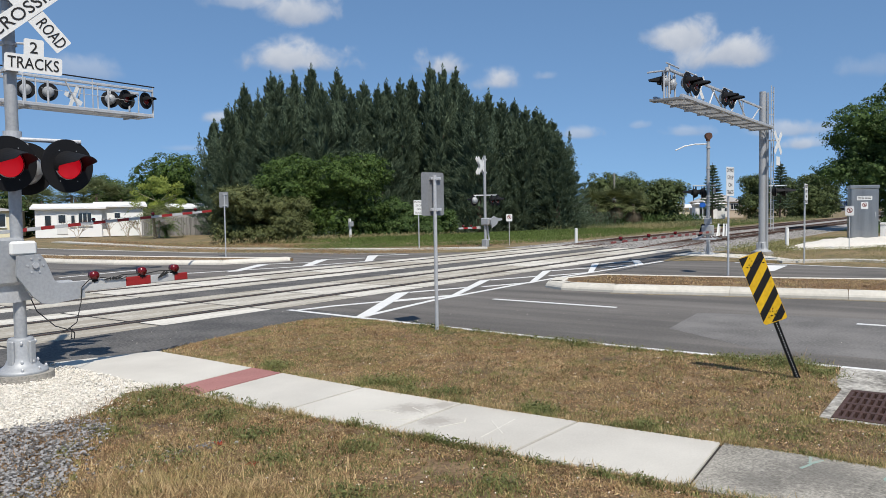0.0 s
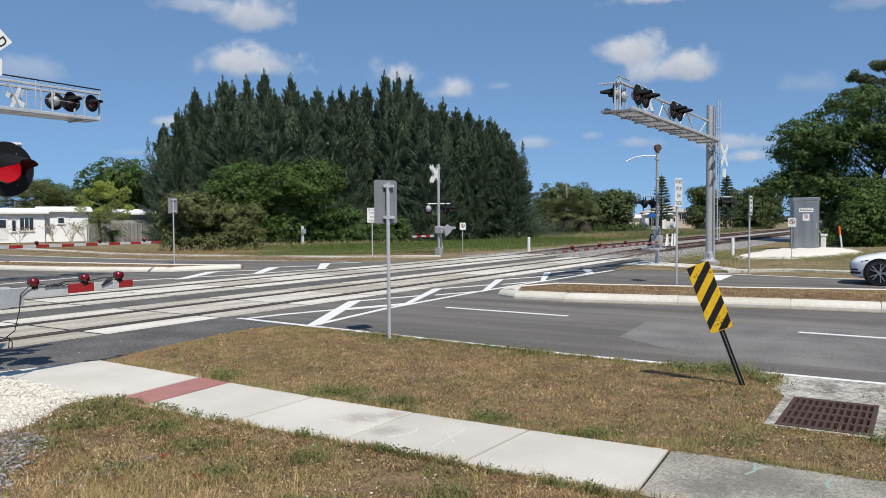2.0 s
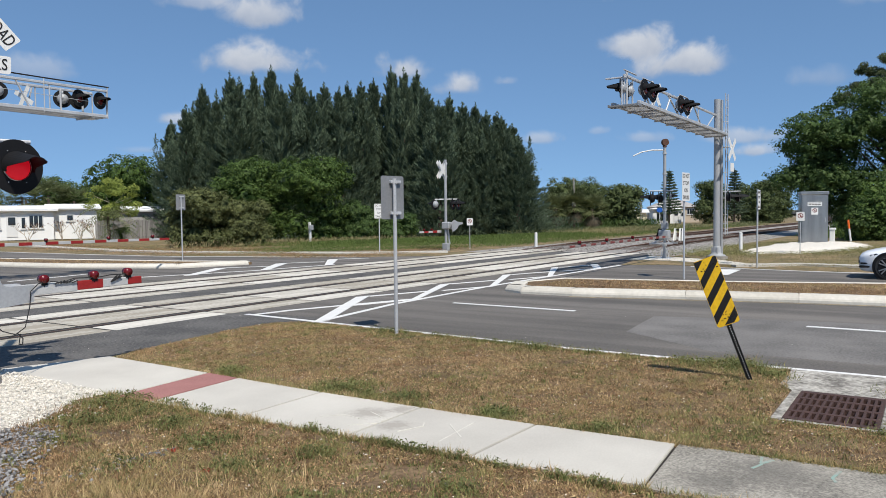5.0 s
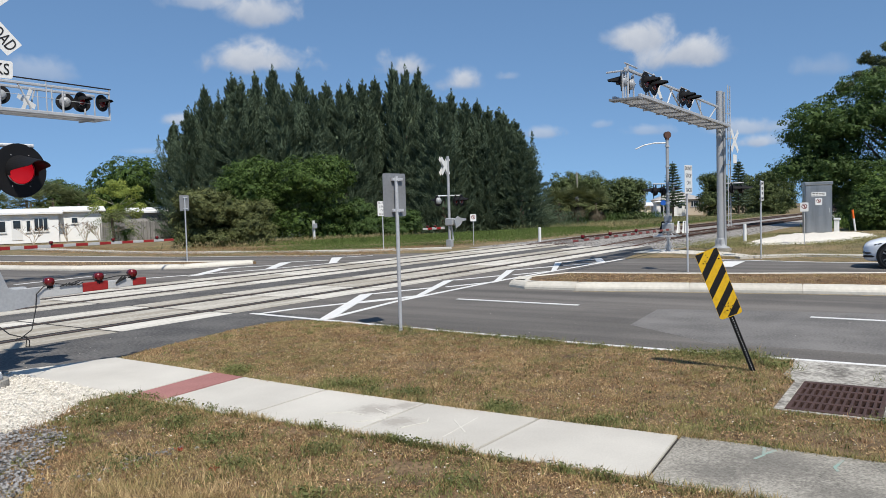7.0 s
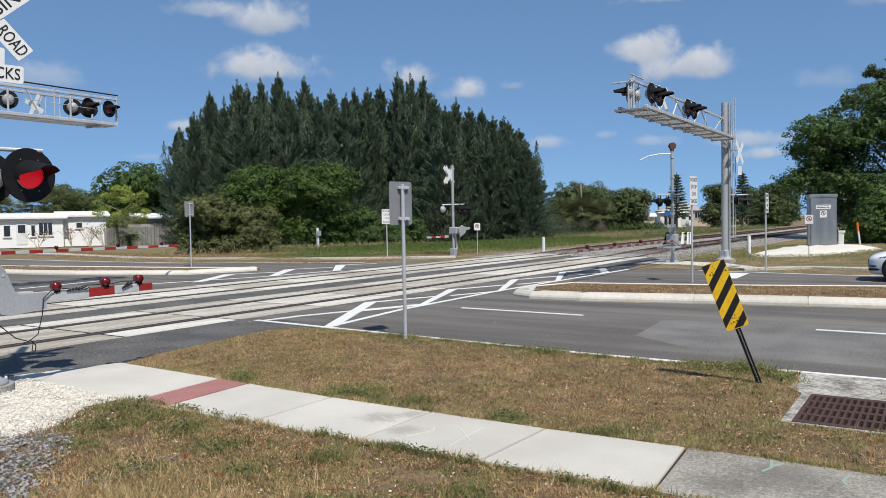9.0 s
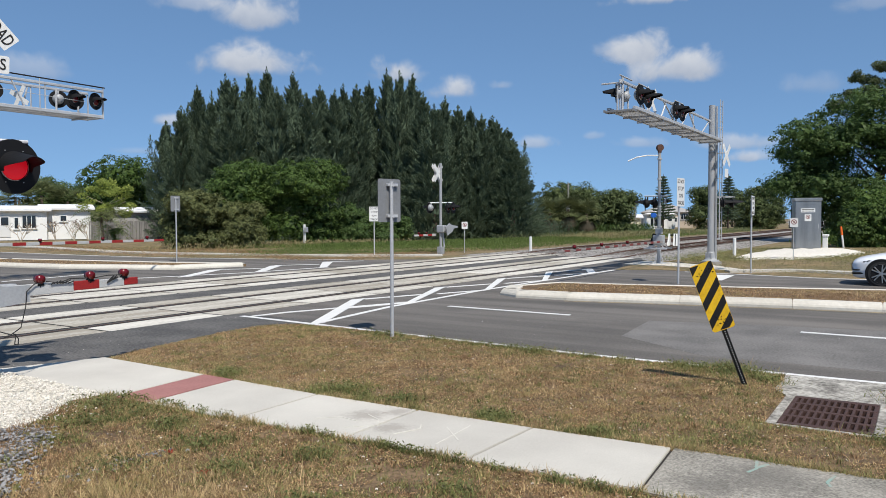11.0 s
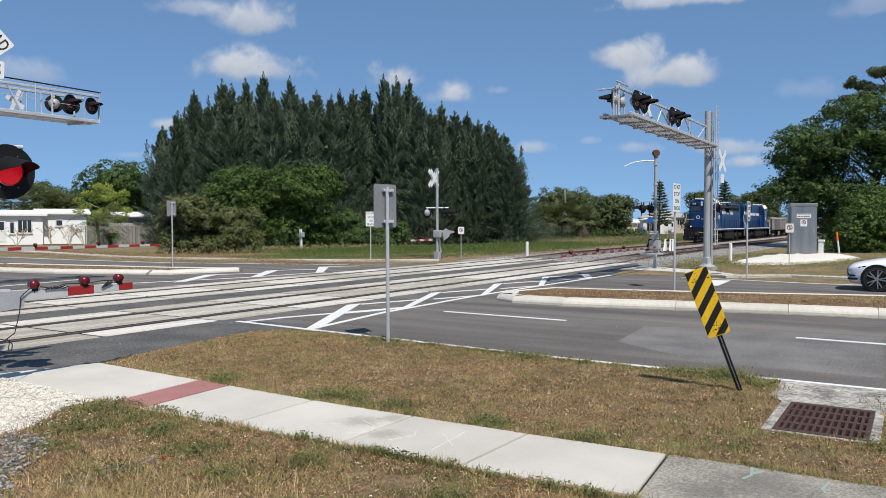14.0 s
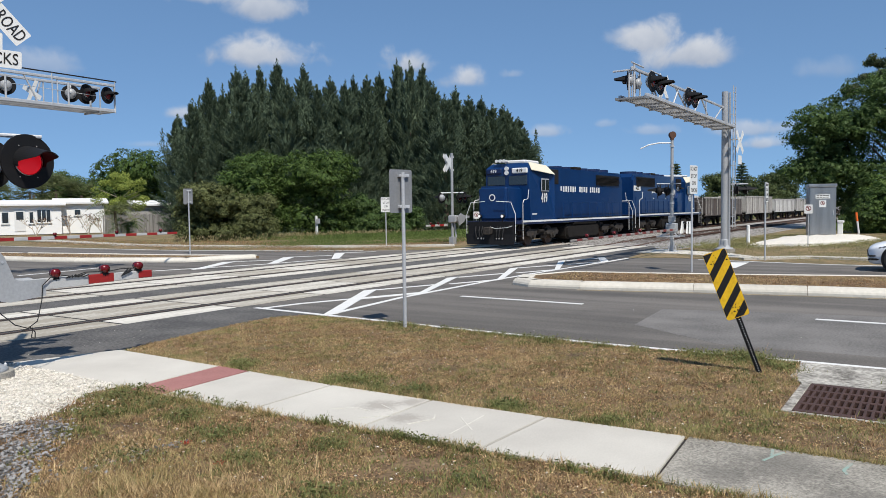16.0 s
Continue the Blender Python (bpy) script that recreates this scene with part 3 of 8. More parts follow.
# ------------------------------------------------------------ vegetation
def leaves_mesh(name, c, u, v, material, parent=None):
    """Many pointed leaves: centres c, half-axes u (length) and v (width), as one mesh."""
    n = len(c)
    vs = np.stack([c - u * 0.8 - v, c - u * 0.8 + v, c + u * 1.2], 1).reshape(-1, 3)
    me = bpy.data.meshes.new(name)
    me.vertices.add(3 * n), me.loops.add(3 * n), me.polygons.add(n)
    me.vertices.foreach_set("co", vs.astype(np.float32).ravel())
    me.loops.foreach_set("vertex_index", np.arange(3 * n, dtype=np.int32))
    me.polygons.foreach_set("loop_start", np.arange(0, 3 * n, 3, dtype=np.int32))
    me.update(calc_edges=True)
    me.materials.append(material)
    ob = new(name, me)
    ob.parent = parent
    return ob


def unit(a):
    return a / np.maximum(np.linalg.norm(a, axis=-1, keepdims=True), 1e-9)


def trunk_mesh(name, h, r, parent, limbs=6, seed=0, spread=0.4, start=0.3, material=None):
    rng = random.Random(seed)
    bm = bmesh.new()
    pts = [Vector((0, 0, -0.15))]
    for i in range(1, 6):
        pts.append(Vector((rng.uniform(-0.04, 0.04) * h * i / 5, rng.uniform(-0.04, 0.04) * h * i / 5, h * i / 5)))
    for i in range(5):
        tube(bm, pts[i], pts[i + 1], r * (1 - i / 6), r * (1 - (i + 1) / 6), 8)
    for i in range(limbs):
        z = h * rng.uniform(start, 0.95)
        a = rng.uniform(0, 6.28)
        e = Vector((math.cos(a) * spread * h, math.sin(a) * spread * h, z + rng.uniform(0.1, 0.3) * h))
        tube(bm, (0, 0, z), e, r * 0.4, r * 0.12, 6)
    return part(name, bm, material or M["bark"], parent)


def leaf_cloud(rng, lobes, n, size, flat=0.5):
    """Leaves through the outer part of lobes (centre, radii), thinner and more ragged outside."""
    w = np.array([r[0] * r[1] + r[1] * r[2] + r[0] * r[2] for _, r in lobes])
    k = rng.choice(len(lobes), n, p=w / w.sum())
    c0, r0 = np.array([l[0] for l in lobes])[k], np.array([l[1] for l in lobes])[k]
    d = unit(rng.normal(size=(n, 3)))
    rad = rng.uniform(0.55, 1.0, n) ** 0.6 * (1 + 0.12 * np.sin(7 * d[:, 0] + 3 * k) * np.cos(6 * d[:, 1] + k) + 0.10 * rng.normal(size=n))
    c = c0 + d * r0 * rad[:, None]
    nrm = unit(d * 0.8 + rng.normal(size=(n, 3)) * 0.7 + np.array([0, 0, 0.3]))
    t = unit(np.cross(nrm, rng.normal(size=(n, 3))))
    b = np.cross(nrm, t)
    s = size * rng.uniform(0.6, 1.3, n)[:, None]
    return c, t * s, b * s * flat


def clump_cloud(rng, lobes, clumps, per, r, size, flat=0.5):
    """Foliage in small leafy clumps that cover lobes (centre, radii), with coarser leaves behind that close the crown."""
    w = np.array([q[0] * q[1] + q[1] * q[2] + q[0] * q[2] for _, q in lobes])
    k = rng.choice(len(lobes), clumps, p=w / w.sum())
    c0, r0 = np.array([l[0] for l in lobes])[k], np.array([l[1] for l in lobes])[k]
    d = unit(rng.normal(size=(clumps, 3)) + np.array([0, 0, 0.25]))
    cc = c0 + d * r0 * rng.uniform(0.80, 1.10, clumps)[:, None]
    rc = r * rng.uniform(0.55, 1.35, clumps)
    j = np.repeat(np.arange(clumps), per)
    n = len(j)
    e = unit(rng.normal(size=(n, 3)) + 0.5 * d[j] + np.array([0, 0, 0.35]))
    c = cc[j] + e * (rc[j] * rng.uniform(0.35, 1.05, n))[:, None] * np.array([1, 1, 0.72])
    nrm = unit(e * 0.9 + d[j] * 0.3 + rng.normal(size=(n, 3)) * 0.3 + np.array([0, 0, 0.45]))
    t = unit(np.cross(nrm, rng.normal(size=(n, 3))))
    s = size * rng.uniform(0.6, 1.35, n)[:, None]
    u, v = t * s, np.cross(nrm, t) * s * flat
    m = n // 9
    k = rng.choice(len(lobes), m, p=w / w.sum())
    d = unit(rng.normal(size=(m, 3)))
    c3 = np.array([l[0] for l in lobes])[k] + d * np.array([l[1] for l in lobes])[k] * rng.uniform(0.45, 0.74, m)[:, None]
    t = unit(np.cross(d, rng.normal(size=(m, 3))))
    return np.concatenate([c, c3]), np.concatenate([u, t * size * 2.0]), np.concatenate([v, np.cross(d, t) * size * 1.25])


def broad_tree(name, h, rad, material, seed, label, category="tree", n=9000, size=0.14, trunk=0.16, low=0.25, lobes=14, flat=0.55):
    rng = np.random.default_rng(seed)
    top = tagged(empty(name), label, category)
    trunk_mesh("trunk", h * 0.6, trunk, top, 7, seed, 0.3)
    ls = []
    for i in range(lobes):
        a, q = rng.uniform(0, 6.28), rng.uniform(0.15, 0.72)
        z = h * (low + (0.92 - low) * rng.uniform(0, 1))
        shrink = math.sqrt(max(0.12, 1 - ((z / h - 0.5) / 0.58) ** 2))
        r = rad * rng.uniform(0.30, 0.48)
        ls.append(((math.cos(a) * rad * q * shrink, math.sin(a) * rad * q * shrink, z - r * 0.3), (r, r, r * rng.uniform(0.6, 0.85))))
    per = 38 if category == "bush" else 26
    c, u, v = clump_cloud(rng, ls, n // per, per, max(0.34, size * 4.6), size, flat)
    c[:, 2] = np.maximum(c[:, 2], 0.05)
    leaves_mesh("crown", c, u, v, material, top)
    return top


def pine_tree(name, h, rad, seed, label, m=340, per=82):
    """A feathery tall tree: soft plumes swept up and outward, narrowing to ragged pointed spires."""
    rng = np.random.default_rng(seed)
    top = tagged(empty(name), label, "tree")
    trunk_mesh("trunk", h * 0.9, 0.22, top, 0, seed, 0.12)
    fr = rng.uniform(0.015, 0.97, m) ** 0.92
    a = rng.uniform(0, 2 * np.pi, m)
    reach = rad * 1.12 * (1 - fr) ** 0.78 * rng.uniform(0.62, 1.08, m) + 0.10
    way = unit(np.stack([np.cos(a), np.sin(a), 0.55 + 1.3 * fr + rng.uniform(-0.3, 0.5, m)], 1))
    length = rng.uniform(1.0, 2.1, m) * (1 - 0.5 * fr)
    tip = np.stack([np.cos(a) * reach, np.sin(a) * reach, h * fr + 0.3], 1)
    k = np.repeat(np.arange(m), per)
    n = len(k)
    s = rng.uniform(0, 1, n) ** 0.75
    q = rng.normal(size=(n, 3))
    q = unit(q - way[k] * np.sum(q * way[k], 1, keepdims=True))
    wide = 0.36 * (1 - 0.5 * fr[k]) * np.sin(np.pi * (0.15 + 0.82 * s))
    c = tip[k] - way[k] * (length[k] * (1 - s))[:, None] + q * (wide * np.sqrt(rng.uniform(0, 1, n)))[:, None]
    u = unit(way[k] + q * 0.30 + rng.normal(size=(n, 3)) * 0.22) * rng.uniform(0.09, 0.19, n)[:, None]
    v = unit(np.cross(u, q + 0.5 * rng.normal(size=(n, 3)))) * rng.uniform(0.022, 0.04, n)[:, None]
    # broad shaded sprays inside, which close the crown
    k3 = 1900
    z3 = h * rng.uniform(0.02, 0.9, k3)
    a3 = rng.uniform(0, 2 * np.pi, k3)
    r3 = (rad * (1 - z3 / h) ** 0.78 * rng.uniform(0.25, 0.62, k3) + 0.03)[:, None]
    out = np.stack([np.cos(a3), np.sin(a3), 0 * a3], 1)
    side = np.stack([-np.sin(a3), np.cos(a3), 0 * a3], 1)
    c = np.concatenate([c, out * r3 + np.stack([0 * z3, 0 * z3, z3], 1)])
    u = np.concatenate([u, unit(out * 0.35 + np.array([0, 0, 1.0]) + rng.normal(size=(k3, 3)) * 0.2) * rng.uniform(0.22, 0.4, k3)[:, None]])
    v = np.concatenate([v, unit(side + rng.normal(size=(k3, 3)) * 0.25) * rng.uniform(0.09, 0.15, k3)[:, None]])
    # a leader and several side spires, each a thin ragged column
    cs, us = [], []
    for j in range(7):
        ang, off = rng.uniform(0, 6.28), 0 if j == 0 else rng.uniform(0.2, 0.5) * rad
        top_z = h * (1.03 if j == 0 else rng.uniform(0.80, 1.0) - 0.16 * off / rad)
        k2 = 230
        dz = rng.uniform(0, 1, k2) ** 0.8 * 3.2
        wide = (0.03 + 0.10 * dz) * (0.75 + 0.35 * np.sin(dz * 5 + j))
        cs.append(np.stack([math.cos(ang) * off + rng.normal(size=k2) * wide, math.sin(ang) * off + rng.normal(size=k2) * wide, top_z - dz], 1))
        us.append(unit(np.array([0, 0, 1.0]) + rng.normal(size=(k2, 3)) * 0.4) * rng.uniform(0.09, 0.17, k2)[:, None])
    c2, u2 = np.concatenate(cs), np.concatenate(us)
    v2 = unit(np.cross(u2, rng.normal(size=u2.shape))) * 0.042
    leaves_mesh("crown", np.concatenate([c, c2]), np.concatenate([u, u2]), np.concatenate([v, v2]), M["pine"], top)
    return top


PINE = "tall feathery dark-green pine with a ragged pointed top"
kinds = [pine_tree("pine_tree", 15.0, 3.3, 10 + i, PINE) for i in range(4)]
GROVE = [
    (51.5, 66.4, 12.2),
    (50.1, 62.3, 13.2),
    (52.6, 62.9, 15.8),
    (49.8, 57.5, 13.5),
    (54.7, 61.1, 17.1),
    (50.0, 54.6, 15.1),
    (56.4, 59.5, 17.2),
    (56.3, 56.8, 17.4),
    (51.3, 50.5, 14.2),
    (59.6, 56.3, 17.5),
    (53.2, 48.6, 13.7),
    (60.0, 53.0, 15.8),
    (56.4, 47.9, 14.4),
    (64.6, 53.7, 16.7),
    (59.3, 47.6, 15.3),
    (64.8, 50.3, 16.7),
    (64.3, 47.6, 17.7),
    (61.8, 44.2, 16.6),
    (69.2, 47.7, 18.0),
    (61.5, 41.2, 14.2),
    (58.7, 38.1, 12.5),
    (67.7, 42.6, 14.8),
    (61.6, 37.3, 12.6),
    (69.1, 40.3, 13.7),
    (64.4, 34.7, 11.4),
    (71.0, 37.0, 11.4),
    (66.4, 34.2, 9.6),
    (63.0, 32.2, 8.8),
    (62.7, 35.4, 11.8),
    (70.2, 38.3, 12.7),
]
rng = random.Random(5)
for i, (x, y, h) in enumerate(GROVE):
    src = kinds[i % 4]
    k = h / 15.0 * 0.97
    if i < 4:
        src.matrix_basis = pose(x, y, -0.05, 0, 0, rng.uniform(0, 360))
        src.scale = (1, 1, k)
        o = src
    else:
        o = copy_thing(src, pose(x, y, -0.05, 0, 0, rng.uniform(0, 360)))
        o.scale = (rng.uniform(0.9, 1.25), rng.uniform(0.9, 1.25), k)
    tagged(o, group="grove of pines")

BUSH = "dense rounded broadleaf bush with dull green leaves"
for x, y, h, r, mt, sd in ((38.0, 41.4, 6.4, 3.5, "leaf", 1), (41.8, 37.9, 6.8, 3.3, "leaf", 2), (34.0, 41.0, 4.6, 2.6, "leaf_olive", 3), (40.6, 42.6, 6.2, 3.2, "leaf", 4),
                          (45.2, 37.6, 3.0, 2.2, "leaf_dark", 5), (48.5, 36.0, 2.2, 2.0, "leaf_dark", 6), (36.2, 38.8, 3.0, 1.9, "leaf_olive", 8)):
    b = broad_tree("bush", h, r, M[mt], sd, BUSH, "bush", 32000, 0.078, 0.1, 0.06, 22)
    b.matrix_basis = pose(x, y, -0.05)
    tagged(b, group="bushes by the grove")
for x, y, h, r, mt, sd, n in ((54.8, 80, 8.9, 6.4, "leaf", 22, 22000), (49.5, 84, 6.4, 4.0, "leaf_dark", 23, 8000), (40, 86, 5.4, 5, "leaf", 24, 8000),
                             (87.0, 38.2, 6.3, 3.6, "leaf_far", 25, 8000), (88.6, 35.0, 6.2, 3.4, "leaf_far", 26, 9000), (90, 31.6, 5.2, 2.9, "leaf_far", 27, 8000),
                             (56, 3.2, 3.0, 1.9, "leaf", 30, 10000), (58.5, 2.0, 4.2, 2.4, "leaf_bright", 38, 14000), (58, -4, 7, 4.5, "leaf", 32, 12000),
                             (122, 9.0, 5.0, 4.0, "leaf_far", 33, 14000), (146, 51.5, 7.5, 4, "leaf_far", 34, 6000), (136, 32.4, 7.6, 3.2, "leaf_far", 35, 9000), (141, 24.2, 8.0, 3.8, "leaf_far", 36, 9000), (150, 27.5, 7.4, 4.2, "leaf_far", 37, 9000), (154, 24.6, 6.6, 3.4, "leaf_far", 39, 7000), (176, 36.0, 8.0, 5.0, "leaf_far", 44, 6000)):
    b = broad_tree("tree", h, r, M[mt], sd, "leafy broadleaf tree with an uneven crown", "tree", n * 3 // 2, 0.145 if y > 70 else 0.082 if x < 60 else 0.14, 0.18, 0.10, 26)
    b.matrix_basis = pose(x, y, -0.05)


# the great broadleaf tree beside the cabinet: a wide crown of many boughs, lower towards the tracks
rng = np.random.default_rng(91)
big = tagged(empty("broadleaf_tree", pose(67.0, 3.0, -0.05)), "huge dense broadleaf tree with dark green boughs", "tree")
trunk_mesh("trunk", 8.0, 0.38, big, 9, 91, 0.3, 0.25)
boughs, sprays = [], []
ACROSS, ROOF = [-6, -2, 0.5, 2, 3.6, 5.5, 7.0, 7.8], [12.4, 12.4, 11.8, 10.9, 10.2, 9.2, 8.2, 6.8]
for k in range(170):
    w = rng.uniform(-6, 7.0)                         # across the crown, towards the tracks
    zz = rng.uniform(0.8 if w < 2.5 else 2.4 if w < 5.5 else 4.2, np.interp(w, ACROSS, ROOF) - 0.9)
    r = rng.uniform(0.8, 1.6)
    boughs.append(((rng.uniform(-3.0, 2.5), w, zz), (r * 1.2, r, r * 0.65)))
for k in range(40):
    w = rng.uniform(1, 7.2)
    sprays.append(((rng.uniform(-1.5, 1), w + rng.uniform(0, 1.1), np.interp(w, ACROSS, ROOF) + rng.uniform(-0.9, 0.5)), (0.4, 0.45, 0.22)))
c1, u1, v1 = clump_cloud(rng, boughs, 3300, 26, 0.52, 0.105, 0.5)
c1[:, 2] = np.maximum(c1[:, 2], 0.1)
c2, u2, v2 = leaf_cloud(rng, sprays, 3000, 0.10, 0.5)
leaves_mesh("crown", np.concatenate([c1, c2]), np.concatenate([u1, u2]), np.concatenate([v1, v2]), M["leaf_dark"], big)

# a tall pine with flat-topped tufts that rises over it
rng = np.random.default_rng(93)
tall = tagged(empty("umbrella_pine", pose(70.5, 2.2, -0.05)), "tall pine with dark open limbs and soft flat tufts", "tree")
bm = bmesh.new()
tube(bm, (0, -1.2, -0.2), (0, -0.9, 10.6), 0.26, 0.14, 8)
TUFTS = [(0.8, 13.9, 1.1), (-0.9, 14.4, 1.2), (-2.2, 14.0, 1.2), (2.0, 13.1, 0.8), (2.7, 13.4, 0.6), (1.6, 12.2, 0.9), (3.0, 11.9, 0.9), (3.9, 11.2, 0.7), (2.0, 11.2, 0.9), (0.2, 12.6, 0.9), (4.4, 10.9, 0.5)]
pads = []
for w, z, r in TUFTS:
    root = Vector((0, -0.9, min(10.4, z - 1.3 - 0.35 * abs(w))))
    mid = root.lerp(Vector((0, w, z)), 0.55) + Vector((0, 0, 0.15))
    tube(bm, root, mid, 0.085, 0.06, 6)
    tube(bm, mid, (0, w, z - 0.2), 0.06, 0.03, 6)
    for k in range(5):
        e = Vector((rng.uniform(-0.6, 0.6), w + rng.uniform(-1, 1) * r * 0.8, z + rng.uniform(-0.3, 0.25)))
        tube(bm, mid.lerp(Vector((0, w, z)), rng.uniform(0.2, 0.9)), e, 0.03, 0.015, 5)
        pads.append((tuple(e), (r * 0.5, r * 0.5, 0.26)))
    pads.append(((0, w, z), (r * 0.7, r * 0.7, 0.34)))
part("trunk", bm, M["bark"], tall)
c, u, v = leaf_cloud(rng, pads, 17000, 0.17, 0.14)
leaves_mesh("crown", c, u, v, M["needles"], tall)


# ------------------------------------------------------------ crossing signals
def put(ob, m):
    ob.matrix_basis = m
    return ob


def flasher(parent, m, lit=False, shell="alu", size=1.0):
    """A round signal: black background disc, red lens, long drooping hood and grey housing; it faces -y of m."""
    bm = bmesh.new()
    tube(bm, (0, 0.015, 0), (0, 0.0, 0), 0.305, 0.30, 32)
    disc = put(part("background_disc", bm, M["dull_black"], parent, "round black signal background"), m @ Matrix.Scale(size, 4))
    bm = bmesh.new()
    tube(bm, (0, -0.008, 0), (0, 0, 0), 0.005, n=6)
    first = put(part("screw", bm, M["steel"], disc), pose(0.2 * math.cos(radians(60)), 0, 0.2 * math.sin(radians(60))))
    for a in (120, 240, 300):
        share("screw", first, pose(0.2 * math.cos(radians(a)), 0, 0.2 * math.sin(radians(a))), disc)
    bm = bmesh.new()
    ball(bm, (0, -0.005, 0), (0.15, 0.035, 0.15), 20, 10)
    part("signal_lens", bm, M["red_lit"] if lit else M["lens"], disc, "glowing red signal lens" if lit else "dark red signal lens", True)
    bm = bmesh.new()
    bmesh.ops.create_cone(bm, cap_ends=False, segments=28, radius1=0.158, radius2=0.154, depth=0.02, matrix=Matrix.Translation((0, -0.01, 0)) @ Matrix.Rotation(radians(90), 4, "X"))
    part("lens_ring", bm, M["steel"], disc)
    bm = bmesh.new()
    inner, outer = [], []
    n = 22
    for k in range(n + 1):
        a = radians(-18 + 216 * k / n)
        depth = 0.08 + 0.33 * min(1.0, max(0.0, math.sin(a) * 1.7))
        for r, lst in ((0.172, outer), (0.166, inner)):
            q = r * (1 - 0.35 * depth)
            lst.append((bm.verts.new((r * math.cos(a), -0.005, r * math.sin(a))), bm.verts.new((q * math.cos(a), -depth, q * math.sin(a) - 0.13 * depth))))
    for k in range(n):
        bm.faces.new((outer[k][0], outer[k + 1][0], outer[k + 1][1], outer[k][1]))
        bm.faces.new((inner[k][0], inner[k][1], inner[k + 1][1], inner[k + 1][0]))
        bm.faces.new((outer[k][1], outer[k + 1][1], inner[k + 1][1], inner[k][1]))
    part("hood", bm, M["dull_black"], disc)
    bm = bmesh.new()
    tube(bm, (0, 0.015, 0), (0, 0.09, 0), 0.19, 0.175, 20)
    ball(bm, (0, 0.09, 0), (0.172, 0.11, 0.172), 20, 10)
    tube(bm, (0, 0.19, 0), (0, 0.215, 0), 0.03, 0.025, 10)
    tube(bm, (0, 0.10, 0.1), (0, 0.10, 0.28), 0.03)
    part("housing", bm, M[shell], disc, "rounded lamp housing", True)
    return disc


def plate(bm, pts, y0, y1):
    """A plate over an outline (x, z), from y0 to y1."""
    f = bm.faces.new([bm.verts.new((x, y0, z)) for x, z in pts])
    r = bmesh.ops.extrude_face_region(bm, geom=[f])
    for v in r["geom"]:
        if isinstance(v, bmesh.types.BMVert):
            v.co.y = y1
    bmesh.ops.recalc_face_normals(bm, faces=bm.faces[:])


def round_rect(w, h, r, n=4):
    pts = []
    for cx, cz, a0 in ((w / 2 - r, h / 2 - r, 0), (-w / 2 + r, h / 2 - r, 90), (-w / 2 + r, -h / 2 + r, 180), (w / 2 - r, -h / 2 + r, 270)):
        for k in range(n + 1):
            a = radians(a0 + 90 * k / n)
            pts.append((cx + r * math.cos(a), cz + r * math.sin(a)))
    return pts


UPRIGHT = Matrix.Rotation(radians(90), 4, "X")     # writing stands up and faces -y


def crossbuck(parent, m, text=True, s=1.0, face="white"):
    """Two crossed white blades that face -y of m."""
    for k, ang in ((0, 45), (1, -45)):
        bm = bmesh.new()
        plate(bm, round_rect((1.40 if k == 0 and text else 1.22) * s, 0.229 * s, 0.012), -0.004 - 0.006 * (1 - k), 0.0 - 0.006 * (1 - k))
        blade = put(part("crossbuck_blade", bm, M[face], parent, "white crossing blade with black letters" if text else "white crossing blade"), m @ Matrix.Rotation(radians(-ang), 4, "Y"))
        y = -0.0065 - 0.006 * (1 - k)
        words = (("CROSSING", 0.03, 1.17),) if k == 0 else (("RAIL", -0.385, 0.36), ("ROAD", 0.385, 0.39))
        for word, at, st in words if text else ():
            letters(word, 0.215 * s, M["black"], blade, Matrix.Translation((at * s, y, 0)) @ UPRIGHT, bold=0.0, width=st * s)


def track_count(parent, m, s=1.0):
    bm = bmesh.new()
    out = [(x * s, z * s - 0.118 * s) for x, z in round_rect(0.70, 0.236, 0.03)]
    plate(bm, out, -0.004, 0)
    box(bm, -0.122 * s, 0.122 * s, -0.0045, -0.0002, -0.05 * s, 0.20 * s)
    plate(bm, [(x * s, z * s + 0.14 * s) for x, z in round_rect(0.244, 0.16, 0.03)], -0.0043, -0.0001)
    sign = put(part("track_count_sign", bm, M["white"], parent, "white inverted-T sign with black letters"), m)
    letters("2", 0.215 * s, M["black"], sign, Matrix.Translation((0, -0.0068, 0.095 * s)) @ UPRIGHT, bold=0.004)
    letters("TRACKS", 0.215 * s, M["black"], sign, Matrix.Translation((0, -0.0068, -0.12 * s)) @ UPRIGHT, bold=0.004, width=0.62 * s)


